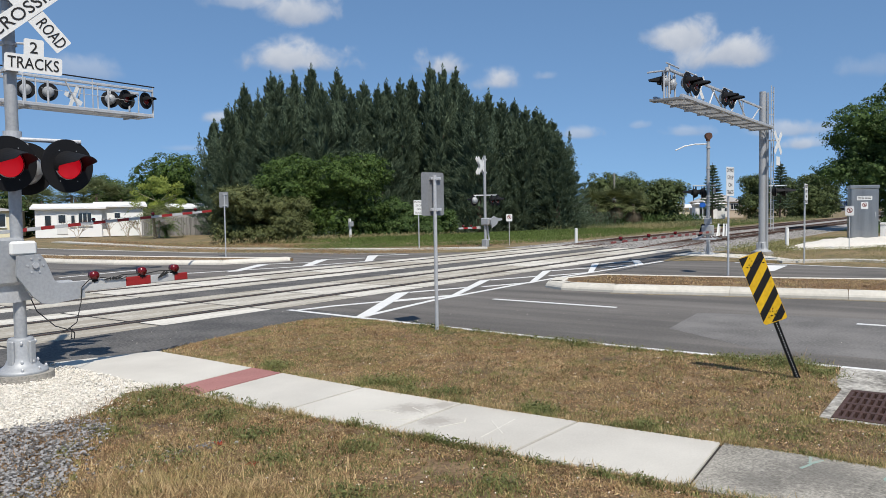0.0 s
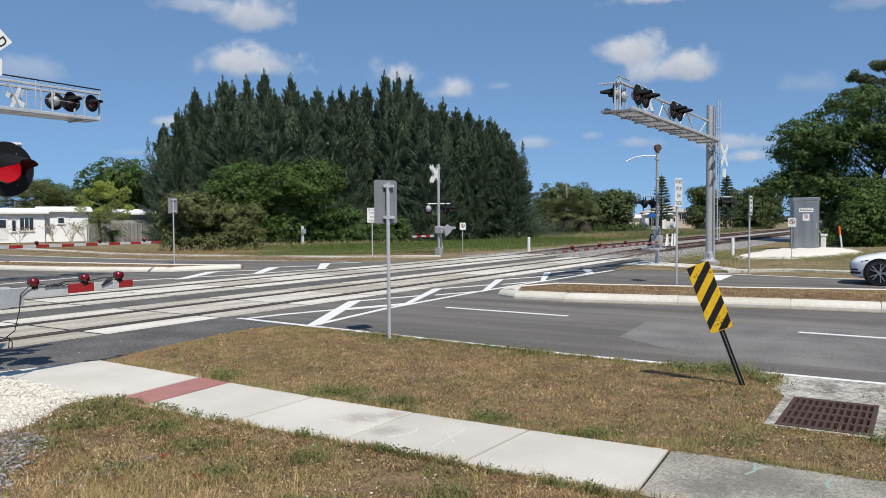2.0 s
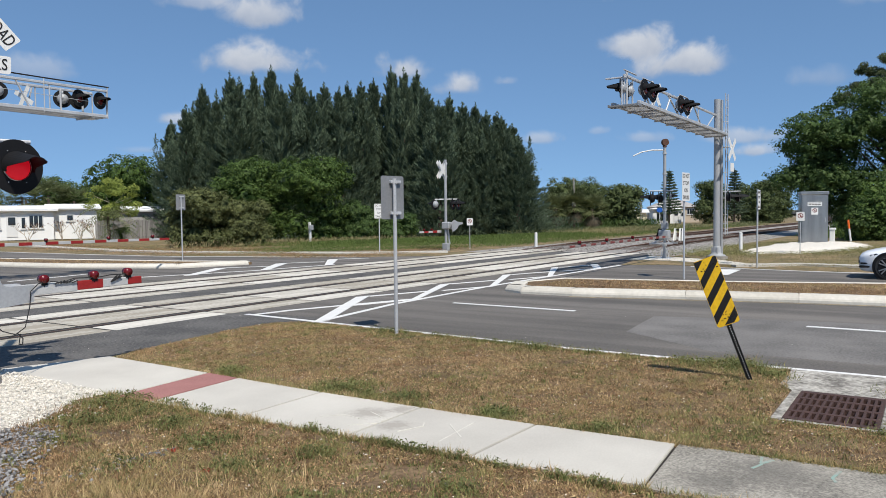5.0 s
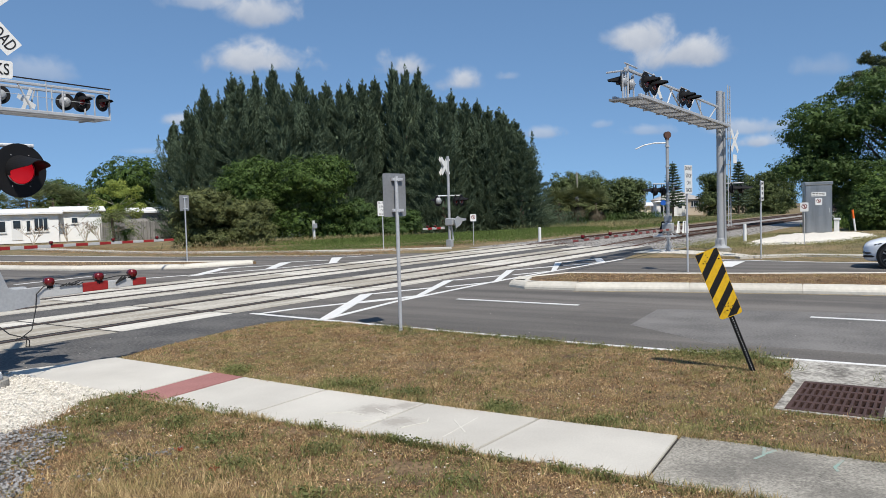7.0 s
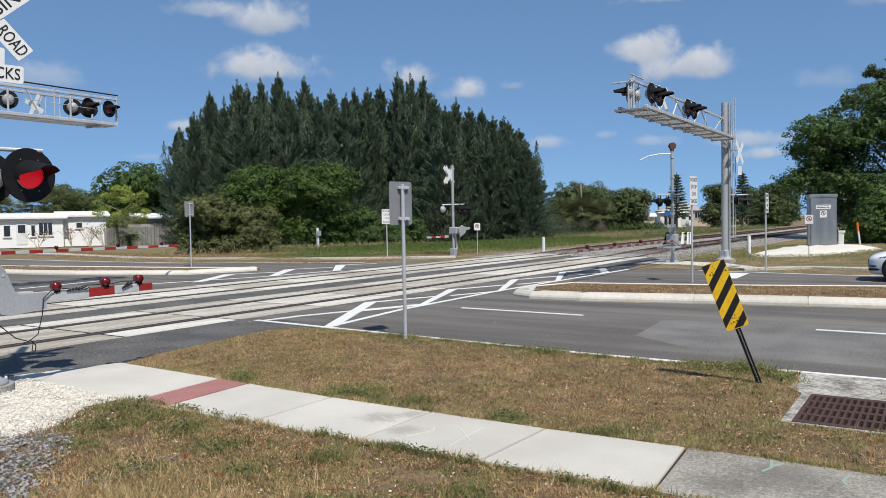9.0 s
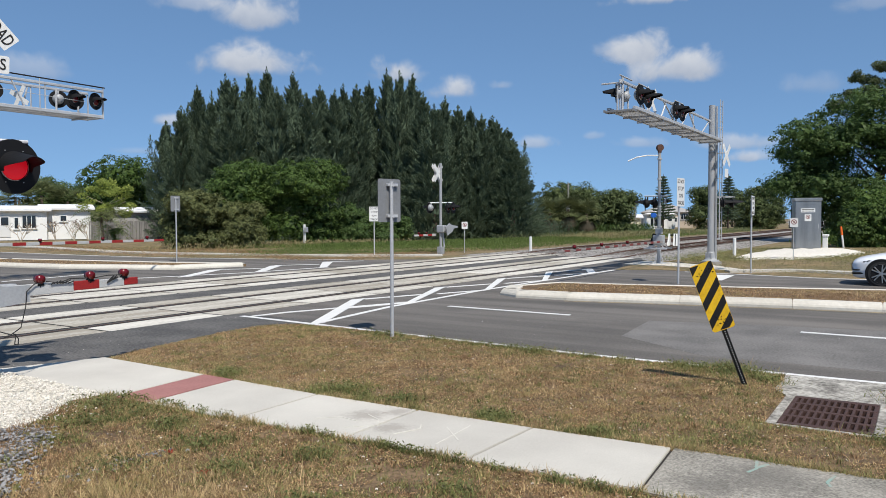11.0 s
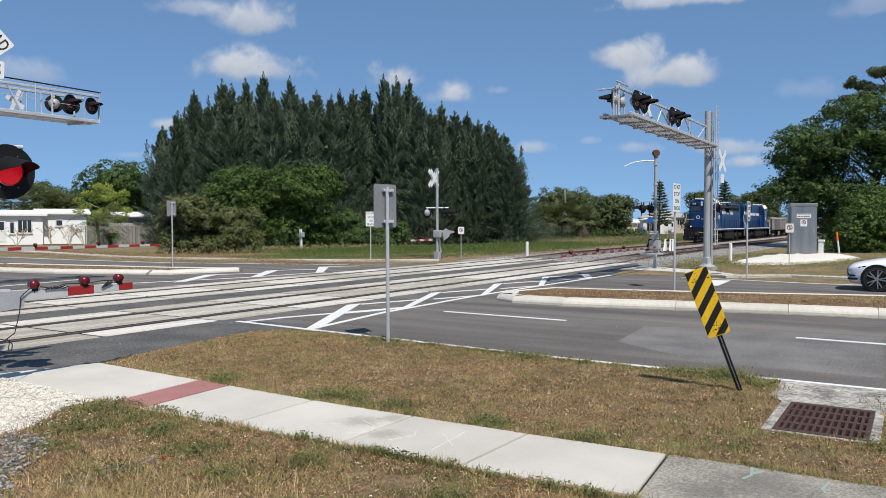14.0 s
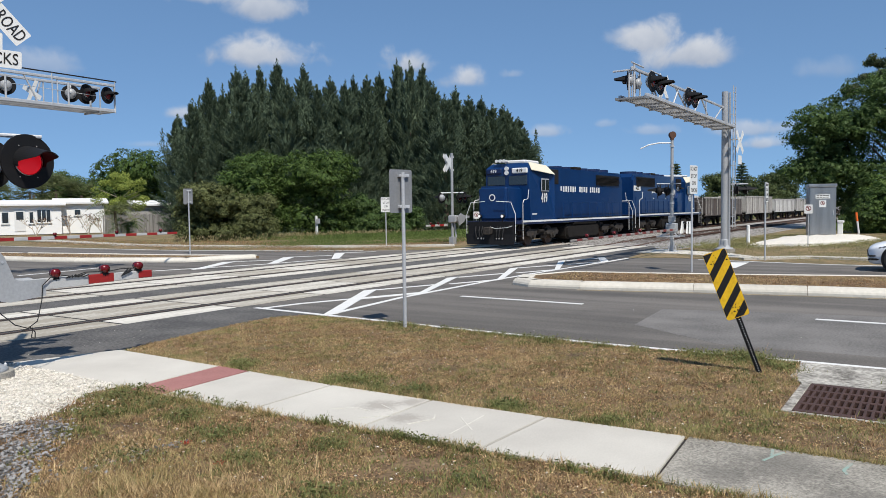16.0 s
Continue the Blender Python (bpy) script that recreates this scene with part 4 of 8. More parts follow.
def gate_arm(name, length, parent=None, first=0.0, seg=0.42, h=0.105, lamps=(), pale="white", bands=None, band="red"):
    """A tapering arm along +x with red and white bands and red lamps on top; its root is at the origin."""
    arm = empty(name)
    if parent:
        arm.parent = parent
    if bands is None:
        bands, x = [], first
        while x < length - 0.05:
            bands.append(x)
            x += seg
        bands.append(length)
    for i, (x, e) in enumerate(zip(bands, bands[1:])):
        red = i % 2 == 1
        bm = bmesh.new()
        hh = h * (1 - 0.35 * x / max(length, 1))
        box(bm, x + 0.001, e - 0.001, -0.02, 0.02, -hh / 2, hh / 2, 0.006)
        part("red_band" if red else "white_band", bm, M[band] if red else M[pale], arm)
    for lx in lamps:
        bm = bmesh.new()
        ball(bm, (0, 0, 0.075), (0.046, 0.05, 0.046), 14, 10)
        tube(bm, (0, -0.045, 0.075), (0, 0.045, 0.075), 0.048, 0.048, 16)
        lamp = put(part("arm_lamp", bm, M["lens"], arm, "small round red gate lamp", True), pose(lx, 0, h * 0.3))
        bm = bmesh.new()
        tube(bm, (0, 0, -0.02), (0, 0, 0.045), 0.022)
        box(bm, -0.035, 0.035, -0.03, 0.03, 0.0, 0.03)
        part("lamp_foot", bm, M["dull_black"], lamp)
    return arm


def lathe(bm, prof, n=28):
    """A turned shape from a profile of (radius, height)."""
    rings = [[bm.verts.new((r * math.cos(2 * math.pi * k / n), r * math.sin(2 * math.pi * k / n), z)) for k in range(n)] for r, z in prof]
    for a, b in zip(rings, rings[1:]):
        for k in range(n):
            bm.faces.new((a[k], a[(k + 1) % n], b[(k + 1) % n], b[k]))


def pole_foot(parent, s=1.0):
    """A flared cast base with ribs and bolts on a round concrete foundation."""
    bm = bmesh.new()
    tube(bm, (0, 0, -0.3), (0, 0, 0.1), 0.335 * s, 0.325 * s, 32)
    part("foundation", bm, M["concrete_old"], parent, "round concrete foundation", False)
    bm = bmesh.new()
    lathe(bm, [(0.265 * s, 0.10), (0.27 * s, 0.113), (0.26 * s, 0.135), (0.215 * s, 0.155), (0.175 * s, 0.19), (0.15 * s, 0.24), (0.138 * s, 0.30), (0.132 * s, 0.475), (0.124 * s, 0.49), (0.06 * s, 0.492)])
    casting = part("base_casting", bm, M["alu"], parent, "cast aluminium pole base", True)
    for a in (20, 110, 200, 290):
        bm = bmesh.new()
        box(bm, 0.12 * s, 0.168 * s, -0.045, 0.045, 0.17, 0.47, 0.014)
        put(part("casting_rib", bm, M["alu"], casting), Matrix.Rotation(radians(a), 4, "Z"))
    bm = bmesh.new()
    ball(bm, (0, 0, 0), (0.018, 0.018, 0.024), 8, 6)
    first = put(part("bolt", bm, M["steel"], parent), pose(0.140 * s, -0.02 * s, 0.44))
    for a in (245, 290, 335, 20, 65):
        for r, z in ((0.24, 0.155), (0.158, 0.23), (0.140, 0.44)):
            share("bolt", first, pose(r * s * math.cos(radians(a)), r * s * math.sin(radians(a)), z), parent)


# the signal mast beside the sidewalk
near = tagged(empty("crossing_signal", pose(4.12, 8.85, 0)), "galvanised crossing signal mast with flashers and a broken-off gate arm", "signal")
pole_foot(near)
bm = bmesh.new()
tube(bm, (0, 0, 0.3), (0, 0, 5.0), 0.066, n=24)
part("pole", bm, M["alu"], near)
bm = bmesh.new()
ball(bm, (0, 0, 5.0), (0.07, 0.07, 0.045))
part("pole_cap", bm, M["alu"], near)
FACE = Matrix.Rotation(radians(-20), 4, "Z")
crossbuck(near, Matrix.Translation((0.12, -0.22, 4.14)) @ FACE @ Matrix.Rotation(radians(4), 4, "Y"), True, 0.87)
track_count(near, Matrix.Translation((0.161, -0.22, 3.63)) @ FACE @ Matrix.Rotation(radians(2.3), 4, "Y"), 0.815)
for z in (4.05, 3.76, 3.47):
    bm = bmesh.new()
    tube(bm, (0, 0, z - 0.02), (0, 0, z + 0.02), 0.086, n=20)
    tube(bm, (0, -0.07, z), (0.14, -0.205, z), 0.012)
    part("clamp", bm, M["steel"], near)
bm = bmesh.new()
tube(bm, (-0.35, 0.1, 2.72), (0.62, -0.30, 2.70), 0.024)
tube(bm, (0, 0, 2.62), (0, 0, 2.80), 0.095, n=18)
part("light_bar", bm, M["steel"], near)
flasher(near, Matrix.Translation((-0.12, -0.16, 2.43)) @ Matrix.Rotation(radians(0), 4, "Z"), True)
flasher(near, Matrix.Translation((0.46, -0.30, 2.42)) @ Matrix.Rotation(radians(1), 4, "Z"), True)
flasher(near, Matrix.Translation((0.20, 0.16, 2.40)) @ Matrix.Rotation(radians(162), 4, "Z"))
bm = bmesh.new()
box(bm, -0.42, 0.02, -0.16, 0.16, 1.10, 1.62, 0.03)
part("gate_mechanism", bm, M["alu"], near, "grey gate machine housing")
bm = bmesh.new()
box(bm, -0.16, 0.13, -0.2, -0.04, 1.42, 1.58, 0.025)
part("mechanism_cover", bm, M["white"], near, "pale gate machine cover")
bm = bmesh.new()
plate(bm, [(-0.12, 1.42), (0.12, 1.43), (0.17, 1.37), (0.27, 1.12), (0.33, 1.09), (0.62, 1.09), (0.62, 0.90), (0.22, 0.86), (0.12, 0.88), (0.02, 0.97), (-0.14, 1.20)], -0.27, -0.225)
part("arm_bracket", bm, M["alu"], near, "galvanised steel gate arm bracket")
bm = bmesh.new()
plate(bm, [(-0.9, 0.98), (-0.1, 0.90), (0.1, 0.92), (-0.1, 1.22), (-0.9, 1.20)], -0.10, -0.06)
part("counterweight_arm", bm, M["steel"], near)
bm = bmesh.new()
tube(bm, (0.06, -0.29, 1.31), (0.06, -0.22, 1.31), 0.035, n=14)
part("pivot", bm, M["steel"], near)
for a in range(0, 360, 60):
    c, s = math.cos(radians(a)) * 0.085, math.sin(radians(a)) * 0.085
    bm = bmesh.new()
    tube(bm, (0.06 + c, -0.28, 1.31 + s), (0.06 + c, -0.22, 1.31 + s), 0.013, n=6)
    part("bolt", bm, M["steel"], near)
stub = gate_arm("gate_arm", 1.58, near, h=0.13, lamps=(0.295, 0.92, 1.385), bands=(0.0, 0.70, 1.037, 1.382, 1.58), pale="arm_grey")
put(stub, pose(0.45, -0.245, 1.03, 0, -0.6, 0))
bm = bmesh.new()
box(bm, 0.08, 0.52, -0.215, -0.1, 0.99, 1.11, 0.02)
part("arm_clamp", bm, M["alu"], near)
bm = bmesh.new()
pipe(bm, [(0.76, -0.28, 1.11), (0.66, -0.29, 1.10), (0.57, -0.29, 1.02), (0.56, -0.28, 0.85), (0.5, -0.28, 0.62), (0.40, -0.26, 0.55), (0.28, -0.22, 0.60), (0.13, -0.12, 0.78), (0.08, -0.08, 0.95)], 0.006, 6)
pipe(bm, [(0.42, -0.27, 0.56), (0.47, -0.28, 0.50), (0.47, -0.27, 0.43), (0.43, -0.27, 0.44), (0.45, -0.27, 0.55), (0.32, -0.27, 0.53)], 0.006, 6)
pipe(bm, [(0.8, -0.28, 1.12), (0.95, -0.28, 1.09), (1.1, -0.27, 1.13), (1.42, -0.27, 1.12), (1.6, -0.27, 1.14), (1.85, -0.27, 1.13)], 0.006, 6)
for k in range(7):
    pipe(bm, [(0.86 + 0.035 * k, -0.28, 1.08 + 0.006 * (k % 2)), (0.90 + 0.04 * k, -0.285, 1.10 + 0.008 * (k % 3))], 0.007, 6)
for k in range(7):
    pipe(bm, [(1.58 + 0.010 * k, -0.28, 1.05 + 0.004 * k), (1.64 + 0.014 * k, -0.285, 1.11 + 0.01 * (k % 3))], 0.009, 6)
part("cable", bm, M["rubber"], near, "loose black cable")


def truss(parent, x0, x1, z0, depth, wide, slants=(), bars=9, sides=(-1, 1), posts=1.9):
    """A walkway truss along x: bottom chords, a top chord on each of the sides, thin posts, slanting braces, a grating with brackets below."""
    for y, z, r in [(-wide / 2, z0, 0.05), (wide / 2, z0, 0.05)] + [(q * wide / 2, z0 + depth, 0.038) for q in sides]:
        bm = bmesh.new()
        box(bm, min(x0, x1), max(x0, x1), y - r, y + r, z - r, z + r, 0.012)
        part("chord", bm, M["steel"], parent)
    n = max(4, round(abs(x1 - x0) / posts))
    for i in range(n + 1):
        a = x0 + (x1 - x0) * i / n
        for q in sides:
            bm = bmesh.new()
            tube(bm, (a, q * wide / 2, z0), (a, q * wide / 2, z0 + depth), 0.02, n=6)
            part("post", bm, M["steel"], parent)
    for i in range(bars):
        a = x0 + (x1 - x0) * (i + 0.15) / (bars - 0.7)
        bm = bmesh.new()
        box(bm, a - 0.025, a + 0.025, -wide / 2, wide / 2 + 0.07, z0 - 0.10, z0 - 0.05)
        part("cross_bar", bm, M["steel"], parent)
    for xa, xb, side in slants:
        bm = bmesh.new()
        tube(bm, (xa, side * wide / 2, z0), (xb, side * wide / 2, z0 + depth), 0.028, n=6)
        part("brace", bm, M["steel"], parent)
    bm = bmesh.new()
    k = min(x0, x1)
    while k < max(x0, x1):
        box(bm, k, k + 0.022, -wide / 2, wide / 2, z0 - 0.05, z0 - 0.02)
        k += 0.075
    part("walkway_grating", bm, M["steel"], parent)


def ladder(parent, x, y, z0, z1):
    bm = bmesh.new()
    for s in (-0.2, 0.2):
        tube(bm, (x + s, y, z0), (x + s, y, z1), 0.02, n=6)
    z = z0 + 0.2
    while z < z1:
        tube(bm, (x - 0.2, y, z), (x + 0.2, y, z), 0.012, n=6)
        z += 0.3
    part("ladder", bm, M["steel"], parent)


# cantilever over the far lanes
cant = tagged(empty("cantilever_signal", pose(31.4, 7.23, 0)), "grey steel cantilever with flashing lights over the road", "signal")
pole_foot(cant, 1.25)
for dy, h, r in ((0.0, 6.3, 0.123), (-0.18, 6.25, 0.045)):
    bm = bmesh.new()
    tube(bm, (0, dy, 0.2), (0, dy, h), r * 1.1, r, 20)
    part("pole", bm, M["alu"], cant)
ladder(cant, 0.12, -0.33, 0.95, 6.5)
for z in (1.4, 2.4, 3.4, 4.4, 5.4):
    bm = bmesh.new()
    tube(bm, (0.0, -0.2, z), (0.05, -0.40, z), 0.015, n=6)
    part("ladder_bracket", bm, M["steel"], cant)
truss(cant, -0.1, -10.7, 4.89, 0.78, 0.75, ((-1.9, -0.3, 0.1), (-2.1, -3.4, 0.1), (-4.6, -3.5, 0.1), (-4.8, -6.6, 0.1), (-7.0, -6.2, 0.1), (-8.2, -9.2, 0.1)), 9, (0.1,), 3.6)
bm = bmesh.new()
pipe(bm, [(-10.0, 0.04, 4.86), (-10.0, 0.04, 5.70), (-10.9, 0.04, 5.58), (-10.9, 0.04, 4.82)], 0.026, 6)
pipe(bm, [(-10.9, -0.1, 5.58), (-10.9, 0.5, 5.58)], 0.026, 6)
part("railing", bm, M["steel"], cant, "bent pipe guard rail")
bm = bmesh.new()
for k in range(5):
    box(bm, -10.93 + 0.07 * k, -10.90 + 0.07 * k, -0.42, 0.42, 4.79, 4.83)
box(bm, -10.94, -10.62, -0.43, -0.39, 4.78, 4.85)
box(bm, -10.94, -10.62, 0.39, 0.43, 4.78, 4.85)
part("end_platform", bm, M["plate_back"], cant, "grey grating platform")
for x, rz in ((-9.0, 158), (-5.2, 158)):
    for dx, dy in ((-0.35, -0.12), (0.38, -0.12)):
        flasher(cant, Matrix.Translation((x + dx, dy, 5.45)) @ Matrix.Rotation(radians(-6), 4, "Z"))
for x in (-10.75, -10.1):
    flasher(cant, Matrix.Translation((x, 0.14, 5.32)) @ Matrix.Rotation(radians(196), 4, "Z"), size=0.88)
for x in (-9.0, -5.2, -10.6):
    bm = bmesh.new()
    tube(bm, (x, 0, 4.85), (x, 0, 5.8), 0.035)
    tube(bm, (x - 0.5, -0.1, 5.75), (x + 0.5, -0.1, 5.75), 0.022)
    part("light_stem", bm, M["steel"], cant)
crossbuck(cant, Matrix.Translation((-6.9, 0.30, 5.62)) @ Matrix.Rotation(radians(176), 4, "Z"), False, 0.85)
crossbuck(cant, Matrix.Translation((-0.04, -0.58, 4.3)) @ Matrix.Rotation(radians(174), 4, "Z"), False, 0.92)
bm = bmesh.new()
tube(bm, (0, -0.2, 4.4), (-0.04, -0.6, 4.4), 0.02)
part("sign_arm", bm, M["steel"], cant)
bm = bmesh.new()
plate(bm, round_rect(0.34, 0.34, 0.02), -0.004, 0)
put(part("small_plate", bm, M["white"], cant), Matrix.Translation((-0.04, -0.58, 3.6)) @ Matrix.Rotation(radians(170), 4, "Z"))
for dx, dy in ((0.05, -0.50), (0.32, -0.78)):
    flasher(cant, Matrix.Translation((dx, dy, 2.42)) @ Matrix.Rotation(radians(12), 4, "Z"), False, "dull_black", 0.9)
bm = bmesh.new()
tube(bm, (0.0, 0.0, 2.66), (0.32, -0.82, 2.66), 0.025)
part("light_bar", bm, M["steel"], cant)

# cantilever beyond the tracks, over the near lanes
cant2 = tagged(empty("cantilever_signal", pose(3.4, 22.0, 0)), "grey steel cantilever with flashers and walkway railing", "signal")
pole_foot(cant2, 1.25)
bm = bmesh.new()
tube(bm, (0, 0, 0.2), (0, 0, 6.3), 0.15, 0.135, 20)
part("pole", bm, M["alu"], cant2)
truss(cant2, 0.1, 11.0, 5.02, 0.78, 0.75, ((5.9, 6.5, -1), (8.6, 8.2, -1), (8.9, 9.1, 1)), 4)
bm = bmesh.new()
tube(bm, (0.4, -0.42, 5.98), (11.05, -0.42, 5.92), 0.02, n=6)
part("railing", bm, M["under"], cant2, "thin dark hand rail")
for k in range(6):
    bm = bmesh.new()
    tube(bm, (1.0 + 2 * k, -0.42, 4.95), (1.0 + 2 * k, -0.42, 5.94), 0.016, n=6)
    part("railing_post", bm, M["steel"], cant2)
bm = bmesh.new()
tube(bm, (7.5, -0.40, 5.48), (10.4, -0.40, 5.42), 0.008, n=5)
part("wire", bm, M["steel"], cant2)
for x, back in ((7.4, 1), (8.05, 1), (9.97, 1), (10.16, 0), (10.5, 1), (10.84, 0)):
    flasher(cant2, Matrix.Translation((x, -0.28 if not back else 0.28, 5.5)) @ Matrix.Rotation(radians(14 if not back else 150), 4, "Z"), size=0.86)
crossbuck(cant2, Matrix.Translation((8.85, 0.40, 5.42)) @ Matrix.Rotation(radians(105), 4, "Z") @ Matrix.Rotation(radians(14), 4, "Y"), False, 0.62)
for x in (7.3, 7.95, 9.8, 10.5):
    bm = bmesh.new()
    tube(bm, (x, 0.1, 5.02), (x, 0.1, 5.8), 0.03)
    part("light_stem", bm, M["steel"], cant2)

# gate and mast by the far lanes, with a bell and a bracket lamp
mast = tagged(empty("gate_signal", pose(30.31, 8.99, 0)), "grey gate mast with flashers, gate machine and bell", "signal")
bm = bmesh.new()
tube(bm, (0, 0, 0.0), (0, 0, 4.5), 0.066, 0.058, 16)
part("pole", bm, M["alu"], mast)
bm = bmesh.new()
box(bm, -0.22, 0.22, -0.22, 0.22, -0.1, 0.05, 0.02)
for a in (45, 135, 225, 315):
    tube(bm, (0.2 * math.cos(radians(a)), 0.2 * math.sin(radians(a)), 0), (0.08 * math.cos(radians(a)), 0.08 * math.sin(radians(a)), 0.42), 0.018, n=6)
part("base_frame", bm, M["steel"], mast)
bm = bmesh.new()
tube(bm, (-0.05, -0.06, 4.64), (0.05, 0.04, 4.64), 0.135, 0.135, 20)
tube(bm, (0, 0, 4.45), (0, 0, 4.55), 0.08, n=12)
part("bell", bm, M["rust"], mast, "rust-red round crossing bell")
bm = bmesh.new()
pipe(bm, [(0, 0, 4.33), (-0.2, 0.45, 4.34), (-0.4, 0.8, 4.27), (-0.55, 1.1, 4.12)], 0.026, 8)
part("bracket_arm", bm, M["white"], mast)
bm = bmesh.new()
tube(bm, (-0.14, 0.56, 2.72), (0.12, -0.32, 2.72), 0.024)
part("light_bar", bm, M["steel"], mast)
for dx, dy in ((-0.14, 0.53), (-0.06, 0.23)):
    flasher(mast, Matrix.Translation((dx, dy, 2.42)) @ Matrix.Rotation(radians(194), 4, "Z"), False, "dull_black", 0.95)
flasher(mast, Matrix.Translation((0.1, -0.26, 2.5)) @ Matrix.Rotation(radians(14), 4, "Z"), False, "alu", 0.5)
bm = bmesh.new()
box(bm, -0.2, 0.16, -0.2, 0.2, 0.80, 1.16, 0.03)
part("gate_mechanism", bm, M["alu"], mast)
for y, lean in ((-0.70, 0.16), (-0.58, 0.12), (-0.34, 0.05), (0.20, -0.06), (0.30, -0.12), (0.40, -0.16)):
    bm = bmesh.new()
    plate(bm, [(0.0, 0.74), (0.34, 0.74), (0.46, 1.0), (0.48, 1.20), (0.32, 1.22), (0.2, 1.02)], y - 0.025, y + 0.025)
    for v in bm.verts:
        v.co.y += lean * (v.co.z - 0.68)
    part("counterweight", bm, M["white"] if y < -0.3 else M["dull_black"] if y > 0.25 else M["alu"], mast)
for y0, y1 in ((-0.68, -0.34), (0.18, 0.38)):
    bm = bmesh.new()
    tube(bm, (0.34, y0, 1.16), (0.34, y1, 1.16), 0.03, n=8)
    part("counterweight_bolt", bm, M["dull_black"], mast)
for x in (-0.30, 0.42):
    bm = bmesh.new()
    box(bm, x - 0.04, x + 0.04, -0.40, 0.52, 0.60, 0.66, 0.008)
    part("guard_rail", bm, M["steel"], mast)
for x, y in ((-0.30, -0.34), (-0.30, 0.46), (0.42, -0.34), (0.42, 0.46)):
    bm = bmesh.new()
    tube(bm, (x, y, 0.62), (x * 0.3, y * 0.25, 0.8), 0.022, n=6)
    part("guard_strut", bm, M["steel"], mast)
bm = bmesh.new()
box(bm, -0.10, 0.10, -0.13, 0.13, 1.2, 1.45, 0.02)
part("junction_box", bm, M["alu"], mast)
for z in (0.55, 1.95, 2.3, 3.4, 4.2):
    bm = bmesh.new()
    tube(bm, (0, 0, z - 0.03), (0, 0, z + 0.03), 0.088, n=14)
    part("clamp", bm, M["steel"], mast)
g = gate_arm("gate_arm", 10.8, mast, 0.3, 0.42, 0.085, (4.7, 7.3, 9.6), "arm_dull", None, "red_dull")
put(g, pose(-0.3, -0.30, 0.92, 0, 0, 181.2))

# signal mast across the tracks
far = tagged(empty("crossing_signal", pose(34.8, 22.2, 0)), "grey signal mast with crossbuck, flashers and gate machine", "signal")
bm = bmesh.new()
tube(bm, (0, 0, 0.0), (0, 0, 4.85), 0.075, n=14)
part("pole", bm, M["alu"], far)
bm = bmesh.new()
box(bm, -0.14, 0.14, -0.16, 0.16, -0.1, 0.34, 0.02)
part("base_box", bm, M["alu"], far)
bm = bmesh.new()
tube(bm, (0.12, -0.15, 0.3), (0.05, -0.1, 1.1), 0.05)
part("conduit", bm, M["steel"], far)
crossbuck(far, Matrix.Translation((-0.28, -0.02, 4.30)) @ Matrix.Rotation(radians(4), 4, "Z"), False)
crossbuck(far, Matrix.Translation((-0.28, 0.10, 4.30)) @ Matrix.Rotation(radians(184), 4, "Z"), False)
bm = bmesh.new()
tube(bm, (-0.35, 0.55, 2.72), (0.35, -0.55, 2.72), 0.03)
part("light_bar", bm, M["white"], far)
for dx, dy, rz in ((-0.32, 0.5, 175), (0.22, -0.35, 5), (0.34, -0.6, 5)):
    flasher(far, Matrix.Translation((dx, dy, 2.45)) @ Matrix.Rotation(radians(rz), 4, "Z"), False, "alu" if rz > 90 else "dull_black")
bm = bmesh.new()
box(bm, -0.16, 0.2, -0.3, 0.2, 1.1, 1.5, 0.05)
plate(bm, [(-0.1, 0.95), (0.4, 1.15), (0.55, 1.32), (0.95, 1.36), (0.95, 1.46), (0.4, 1.5), (0.1, 1.6), (-0.25, 1.4)], -0.50, -0.45)
part("gate_mechanism", bm, M["alu"], far)
g = gate_arm("gate_arm", 2.0, far, 0.0, 0.4, 0.13, (0.9, 1.6), "arm_grey")
put(g, pose(0.0, 0.30, 0.98, 0, 0, 178))

# the gate that comes down beyond the tracks
gate = tagged(empty("gate_signal", pose(6.0, 23.5, 0)), "grey gate machine with a long striped arm", "signal")
bm = bmesh.new()
tube(bm, (0, 0, 0), (0, 0, 4.5), 0.075, n=14)
part("pole", bm, M["alu"], gate)
bm = bmesh.new()
box(bm, -0.3, 0.1, -0.2, 0.2, 0.85, 1.4, 0.03)
part("gate_mechanism", bm, M["alu"], gate)
moving_arm = gate_arm("gate_arm", 12.0, gate, 0.24, 0.42, 0.125, (7.4, 9.56, 11.3), "arm_grey")


